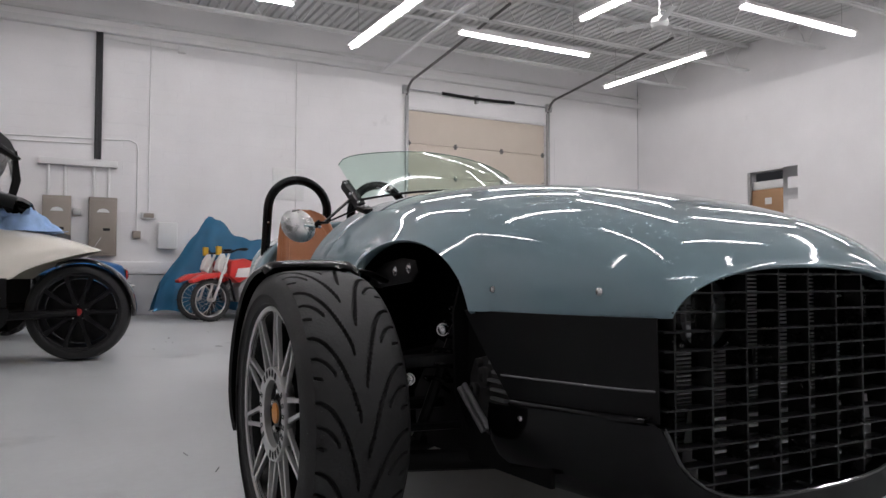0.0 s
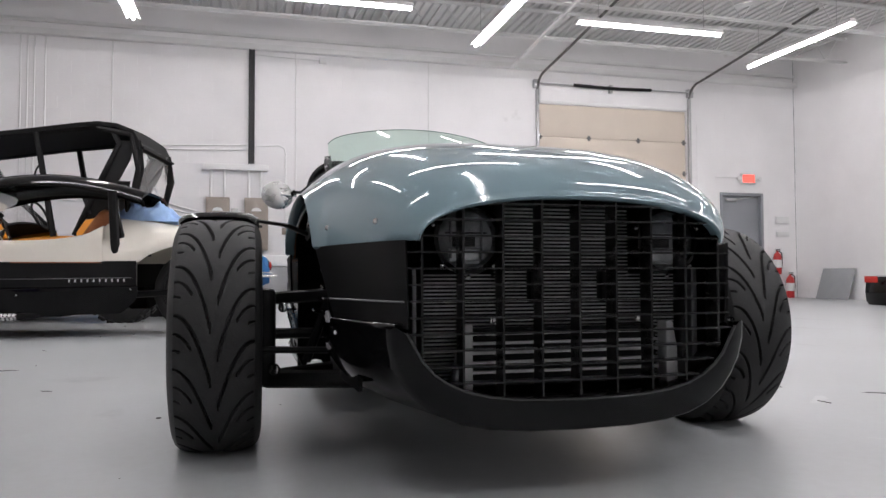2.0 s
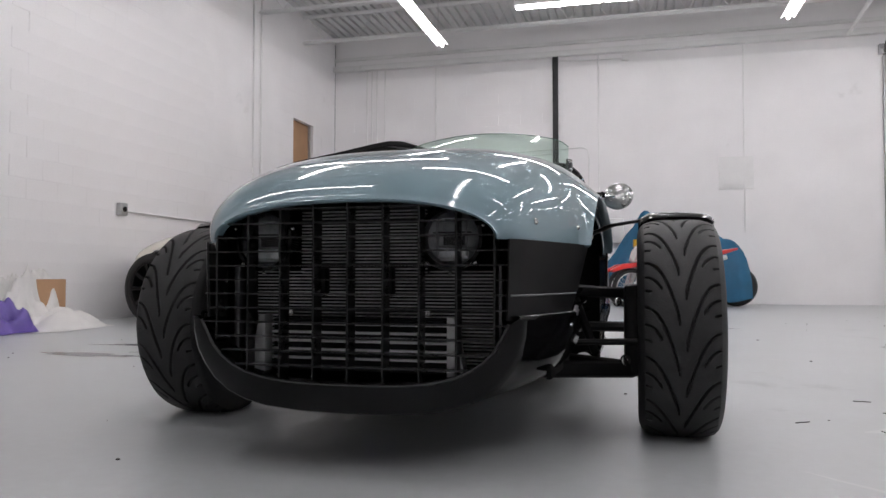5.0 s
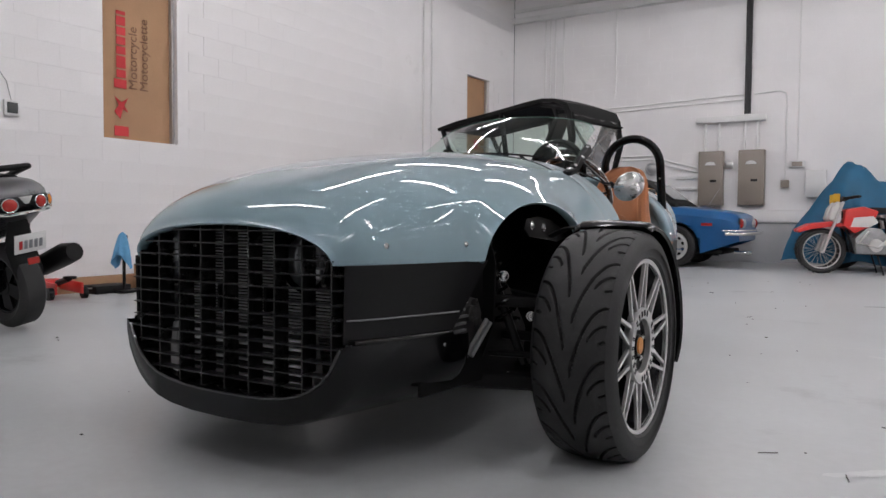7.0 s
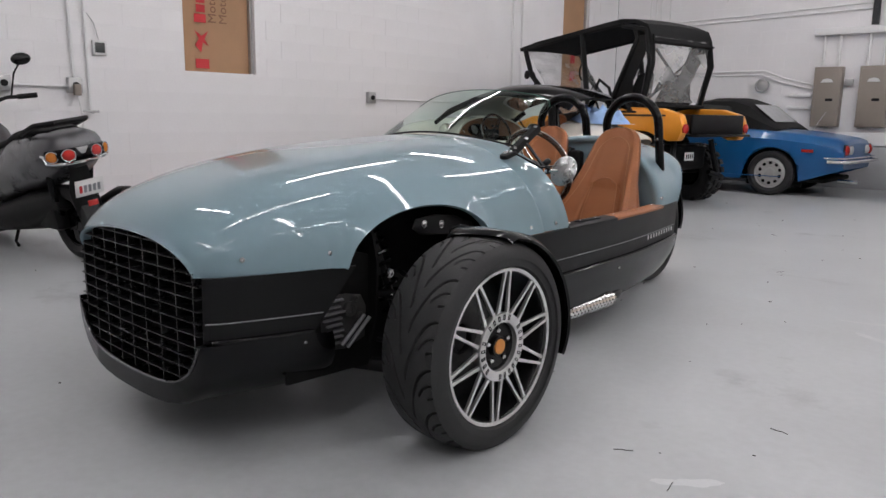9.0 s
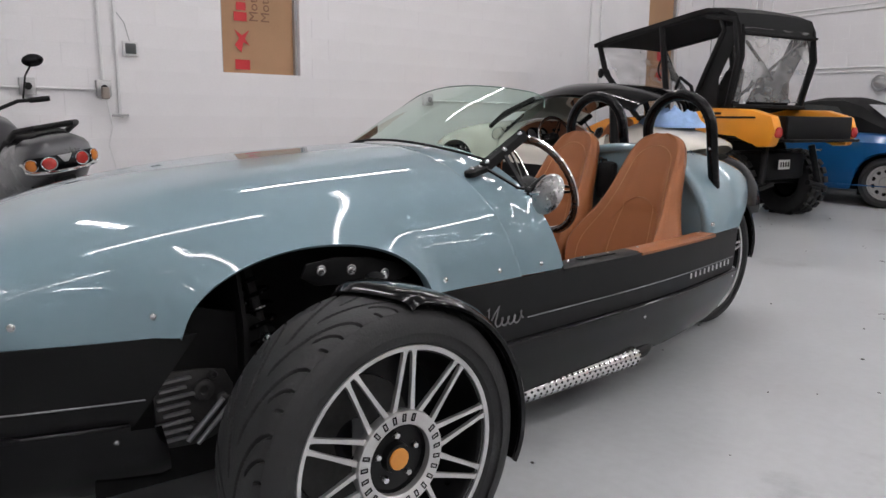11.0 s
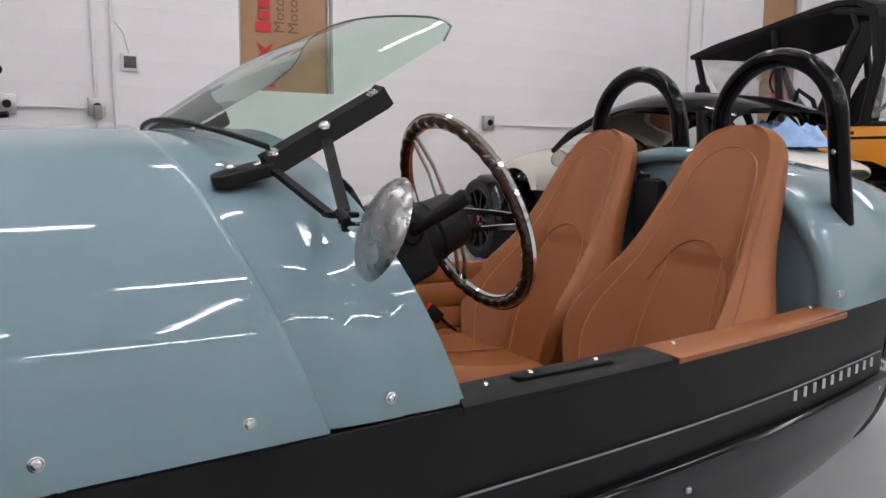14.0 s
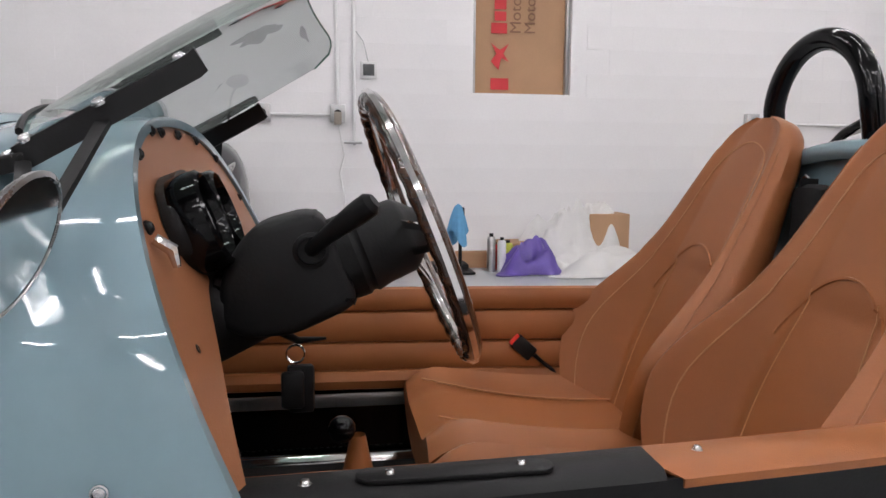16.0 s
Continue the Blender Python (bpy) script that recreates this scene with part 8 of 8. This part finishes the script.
    for s in (-1, 1):
        bm = bmesh.new()
        prism(bm, [(0.30, 0.60), (0.34, 0.72), (0.56, 0.74), (0.62, 0.66), (0.52, 0.60)], 0.006, Matrix(((0, 0, 1, s * 0.114 - 0.003), (1, 0, 0, 0), (0, 1, 0, 0), (0, 0, 0, 1))), 0.001)
        part("shroud_panel", bm, WHITE_BIKE, t, "white panel on the red shroud")
        bm = bmesh.new()
        tube(bm, [(s * 0.34, 0.33, 0.98), (s * 0.24, 0.295, 0.98)], 0.019, 8)
        part("grip", bm, BLACK_PLASTIC, t)
    bm = bmesh.new()
    for k in range(5):
        box(bm, (0.17, 0.15 - 0.01 * k, 0.008), (0, 0.47, 0.50 + 0.022 * k), 0.002, segs=1)
    part("cylinder_fins", bm, ALU_GREY, t)
    bm = bmesh.new()
    lathe(bm, [(0.085, 0.0), (0.08, 0.02), (0.03, 0.026), (0, 0.026)], 20, Matrix.Translation((0.10, 0.60, 0.37)) @ Matrix.Rotation(radians(90), 4, "Y"))
    part("clutch_cover", bm, BRUSHED, t)
    bm = bmesh.new()
    tube(bm, [(0.09, 0.52, 0.55), (0.11, 0.40, 0.40), (0.12, 0.62, 0.34), (0.12, 1.0, 0.66), (0.11, 1.35, 0.74)], [0.018, 0.018, 0.02, 0.04, 0.035], 8)
    part("exhaust", bm, BRUSHED, t)
    bm = bmesh.new()
    tube(bm, [(0.06, 0.62, 0.28), (0.20, 0.66, 0.04), (0.22, 0.66, 0.0)], 0.010, 6)
    part("stand", bm, BLACK_SATIN, t)
    return t


def covered_bike():
    """A motorcycle under a teal cover: only the draped cover shows."""
    bm = bmesh.new()
    ridge = [(0.0, 0.55), (0.12, 0.72), (0.45, 1.20), (0.68, 1.50), (0.85, 1.44), (1.1, 1.22), (1.5, 1.16), (1.9, 1.05), (2.15, 0.85), (2.25, 0.5)]
    rows = []
    for i in range(41):
        s = i / 40
        x = 2.25 * s
        h = lerp(ridge, x)
        w = 0.42 * (math.sin(math.pi * (0.08 + 0.84 * s)) ** 0.5)
        row = []
        for k in range(25):
            a = math.pi * k / 24
            v = math.cos(a)
            fold = 1 + 0.10 * math.sin(x * 17 + 3 * v) * (1 - math.sin(a)) + 0.05 * math.sin(x * 31)
            z = h * (math.sin(a) ** 0.75) * (1 + 0.02 * math.sin(x * 23 + k))
            row.append(V((-0.12 + x - 0.14 * (1 - math.sin(a)) * (1 if s < 0.2 else 0), 11.55 + v * w * fold * (0.55 + 0.45 * (1 - math.sin(a) ** 2)), max(0.10 + 0.03 * math.sin(x * 9), z))))
        rows.append(row)
    quads(bm, rows)
    thick(bm, 0.006)
    t = thing("covered_motorcycle", (1.46, 11.55, 0), "motorcycle under a draped teal nylon cover", "covered motorcycle")
    bmesh.ops.translate(bm, verts=bm.verts, vec=(-1.2, -11.55, 0))
    part("cover", bm, TEAL, t, "teal draped cover", 60)
    for x in (-0.72, 0.72):
        bm = bmesh.new()
        lathe(bm, [(0.18, -0.06), (0.28, -0.07), (0.31, 0.0), (0.28, 0.07), (0.18, 0.06)], 30, Matrix.Translation((x, 0, 0.31)) @ Matrix.Rotation(radians(90), 4, "X"))
        part("wheel", bm, RUBBER, t)


utv()
blue_car()
scooter()
DB = dirt_bike(0.62, 10.32, -72)
dirt_bike(0.53, 10.84, -74, DB)
covered_bike()
cloth("blue_rag", -1.55, 6.36, 0.945, 0.34, 0.24, 0.20, RAG_BLUE, "crumpled light blue cloth on the cream vehicle's tail", "cloth", 2.0, 0.4, 56, 0.4)


# ---- loose things ----
PURPLE = surf("purple_plastic_film", (0.10, 0.06, 0.30), 0.35, var=0.2, scale=9, bump=0.1)
PURPLE_BAG = surf("purple_white_bag", (0.075, 0.035, 0.22), 0.4, var=0.25, scale=6, dirt=(0.55, 0.55, 0.58), dirt_at=0.66, dirt_scale=5)
WHITE_CLOTH = surf("white_cloth", (0.72, 0.71, 0.69), 0.9, var=0.06, scale=8, fine=200, bump=0.2)
BLUE_TOWEL = surf("blue_paper_towel", (0.12, 0.33, 0.55), 0.9, var=0.1, scale=20, bump=0.2)
LIME = surf("lime_label", (0.45, 0.48, 0.05), 0.5, var=0.1)

cloth("plastic_bag", -2.66, 4.78, 0.0, 0.30, 0.20, 0.22, PURPLE_BAG, "purple and white plastic bag on the floor", "bag", 5.0)
bm = bmesh.new()
cloth("white_bag", -2.48, 4.86, 0.0, 0.18, 0.16, 0.16, WHITE_CLOTH, "crumpled white bag beside the purple one", "bag", 8.0)
bm.free()
cloth("dust_sheet", -4.62, 4.68, 0.0, 0.24, 0.50, 0.62, WHITE_CLOTH, "white dust sheet heaped against the wall", "sheet", 1.0, 0.35, 60, 0.45)
cloth("plastic_sheet", -4.36, 4.80, 0.0, 0.34, 0.52, 0.20, WHITE_CLOTH, "crumpled white plastic sheet lying by the wall", "sheet", 5.0)
cloth("purple_bag", -4.35, 4.30, 0.0, 0.22, 0.28, 0.26, PURPLE, "crumpled purple plastic bag by the wall", "bag", 3.0)


def can(x, y, h, r, mat, label):
    t = thing("spray_can", (x, y, 0), label, "can", "cans by the wall")
    bm = bmesh.new()
    lathe(bm, [(0, 0), (r, 0), (r, h * 0.84), (r * 0.8, h * 0.9), (r * 0.5, h * 0.92), (0, h * 0.92)], 20)
    part("body", bm, mat, t)
    bm = bmesh.new()
    lathe(bm, [(r * 0.45, h * 0.9), (r * 0.45, h), (0, h)], 14)
    part("cap", bm, BLACK_PLASTIC, t)


can(-4.42, 3.98, 0.30, 0.034, BRUSHED, "silver spray can by the wall")
can(-4.40, 4.06, 0.27, 0.034, WHITE_PLASTIC, "white spray can by the wall")
can(-4.46, 4.12, 0.24, 0.045, LIME, "lime green can by the wall")
can(-4.50, 4.02, 0.22, 0.05, RED_PLASTIC, "red can by the wall")
for x, y, sx, sy, h, mat, lab in ((-4.46, 3.62, 0.22, 0.34, 0.07, BLACK_PLASTIC, "flat black plastic tool case on the floor"), (-4.62, 4.98, 0.26, 0.34, 0.44, CARD, "brown cardboard box behind the dust sheet"), (-4.60, 4.22, 0.28, 0.26, 0.22, CARD, "low brown cardboard tray by the wall")):
    t = thing("tool_box" if mat is BLACK_PLASTIC else "cardboard_box", (x, y, 0), lab, "box")
    bm = bmesh.new()
    box(bm, (sx, sy, h), (0, 0, h / 2), 0.008)
    part("body", bm, mat, t)
    bm = bmesh.new()
    box(bm, (sx * 0.5, 0.012, h * 0.16), (0, -sy / 2 - 0.004, h * 0.72), 0.003)
    part("catch" if mat is BLACK_PLASTIC else "tape", bm, GALV if mat is BLACK_PLASTIC else BEIGE_BOX, t)


def stand(x, y):
    t = thing("display_stand", (x, y, 0), "small black stand with a blue cloth over it", "stand")
    bm = bmesh.new()
    tube(bm, [(0, 0, 0.03), (0, 0, 0.46)], 0.014, 8)
    part("post", bm, BLACK_SATIN, t)
    bm = bmesh.new()
    box(bm, (0.24, 0.20, 0.02), (0, 0, 0.015), 0.006)
    part("foot", bm, BLACK_SATIN, t)
    bm = bmesh.new()
    box(bm, (0.04, 0.06, 0.08), (0, 0.0, 0.47), 0.01)
    part("head", bm, BLACK_PLASTIC, t)


stand(-4.35, 3.72)
bm = bmesh.new()
rows = []
for i in range(15):
    f = i / 14
    row = []
    for k in range(36):
        a = 2 * math.pi * k / 36
        r = 0.006 + 0.062 * f ** 0.45 * (1 + 0.22 * f * math.sin(3 * a + 1) + 0.16 * f * math.sin(7 * a + 2))
        row.append(V((-4.34 + math.cos(a) * r, 3.70 + math.sin(a) * r * 1.15, 0.535 - 0.26 * f * (1 + 0.25 * f * math.sin(2 * a + 0.6)))))
    rows.append(row)
quads(bm, rows, wrap=True)
thick(bm, 0.003)
single("blue_cloth", bm, BLUE_TOWEL, "light blue cloth draped over the black stand", "cloth", sharp=70)


def jack(x, y, rz):
    t = thing("floor_jack", (x, y, 0), "low red trolley jack with a black handle", "floor jack", rz=rz)
    bm = bmesh.new()
    for s in (-1, 1):
        box(bm, (0.02, 0.62, 0.09), (s * 0.10, 0, 0.09), 0.006)
    box(bm, (0.2, 0.12, 0.07), (0, 0.22, 0.10), 0.01)
    part("frame", bm, RED_PLASTIC, t)
    for px, py in ((-0.13, -0.26), (0.13, -0.26), (-0.13, 0.26), (0.13, 0.26)):
        bm = bmesh.new()
        lathe(bm, [(0, -0.02), (0.05, -0.02), (0.05, 0.02), (0, 0.02)], 18, Matrix.Translation((px, py, 0.05)) @ Matrix.Rotation(radians(90), 4, "Y"))
        part("wheel", bm, BLACK_SATIN, t)
    bm = bmesh.new()
    tube(bm, [(0, -0.05, 0.12), (0, -0.30, 0.17)], 0.025, 8)
    lathe(bm, [(0.05, 0), (0.05, 0.02), (0, 0.022)], 18, Matrix.Translation((0, -0.32, 0.17)))
    part("lift_arm", bm, BLACK_SATIN, t)
    bm = bmesh.new()
    tube(bm, [(0, 0.28, 0.12), (0, 0.9, 0.14)], 0.016, 8)
    part("handle", bm, BLACK_SATIN, t)


jack(-4.46, 3.16, 78)
bm = bmesh.new()
box(bm, (0.10, 0.95, 0.13), (-4.66, 3.70, 0.065), 0.006)
single("wooden_beam", bm, CARD, "brown wooden beam on the floor along the wall", "beam")
# sheet leaning on the right wall, a black bumper cover on the floor
bm = bmesh.new()
box(bm, (0.03, 0.80, 0.62), (0, 0, 0.31), 0.004, Matrix.Translation((ROOM_R - 0.22, 11.35, 0)) @ pose(0, 0, 0, 0, 18, 0))
single("leaning_sheet", bm, surf("grey_sheet", (0.30, 0.31, 0.32), 0.5, var=0.06), "grey flat sheet leaning on the white wall", "sheet")
t = thing("bumper_cover", (8.62, 8.1, 0), "black moulded bumper cover lying on the floor", "bumper cover", rz=8)
bm = bmesh.new()
rows = []
for i in range(31):
    y = -1.0 + 2.0 * i / 30
    curve = 0.28 * (abs(y)) ** 2.4
    rows.append([V((curve + dx, y, z)) for dx, z in ((0.30, 0.02), (0.06, 0.0), (0.0, 0.06), (-0.02, 0.2), (0.0, 0.36), (0.05, 0.44), (0.28, 0.46))])
quads(bm, rows)
thick(bm, 0.01)
part("shell", bm, BLACK_GLOSS, t)
bm = bmesh.new()
box(bm, (0.01, 0.30, 0.12), (-0.024, -0.2, 0.26), 0.003)
part("inset_panel", bm, BLACK_FABRIC, t)
bm = bmesh.new()
box(bm, (0.012, 0.22, 0.10), (0.03, 0.72, 0.40), 0.003)
part("reflector", bm, RED_LENS, t)
# specks of dirt and short scraps on the floor
rng = random.Random(11)
bm = bmesh.new()
for k in range(170):
    x, y = rng.uniform(-3.5, 4.5), rng.uniform(-2.0, 9.0)
    r = rng.uniform(0.0015, 0.006)
    ball(bm, r, (x, y, r * 0.4), (rng.uniform(0.7, 2.2), rng.uniform(0.7, 1.6), 0.5), 6, 4)
for k in range(14):
    x, y, a = rng.uniform(-2.5, 3.0), rng.uniform(0.2, 7.0), rng.uniform(0, 3.1)
    tube(bm, [(x + math.cos(a) * 0.02 * j, y + math.sin(a) * 0.02 * j + 0.004 * math.sin(j * 2), 0.002) for j in range(4)], 0.0015, 4)
single("floor_grit", bm, surf("dark_grit", (0.05, 0.048, 0.045), 0.8, var=0.3), "dark specks and scraps of dirt on the floor", "grit", kind="stuff")


# damp streaks and scuffs on the floor
STAIN = surf("damp_floor_streak", (0.25, 0.257, 0.262), 0.2, var=0.2, scale=3, fine=40, bump=0.02, spec=0.4)
SCUFF = surf("pale_floor_scuff", (0.53, 0.54, 0.54), 0.5, var=0.1, scale=5, fine=60, bump=0.04)
spots = [(-2.40, 3.75, 0.60, 0.10, 8, 1.0, STAIN), (-2.55, 3.12, 0.44, 0.11, -4, 2.0, STAIN), (-2.15, 3.30, 0.30, 0.022, 2, 3.0, STAIN), (2.35, 4.9, 0.16, 0.03, 30, 4.0, STAIN), (2.9, 5.6, 0.22, 0.03, -12, 5.0, STAIN)]
rng = random.Random(31)
for k in range(26):
    spots.append((rng.uniform(0.9, 3.6), rng.uniform(-0.6, 7.0), rng.uniform(0.04, 0.28), rng.uniform(0.006, 0.03), rng.uniform(0, 180), 7.0 + k, SCUFF if k % 3 else STAIN))
for x, y, lx, ly, rz, sd, mat in spots:
    bm = bmesh.new()
    m = pose(x, y, 0.0012, 0, 0, rz)
    edge = []
    for k in range(40):
        a = 2 * math.pi * k / 40
        w = 0.8 + 0.55 * noise.noise(V((math.cos(a) * 1.7 + sd, math.sin(a) * 1.7, sd)))
        edge.append(m @ V((math.cos(a) * lx * w, math.sin(a) * ly * w, 0)))
    bm.faces.new([bm.verts.new(p) for p in edge])
    dark = mat is STAIN
    single("floor_streak" if dark else "floor_scuff", bm, mat, "dark damp streak on the grey floor" if dark else "pale worn scuff on the grey floor", "stain" if dark else "scuff", "streaks on the floor" if dark else "scuffs on the floor")
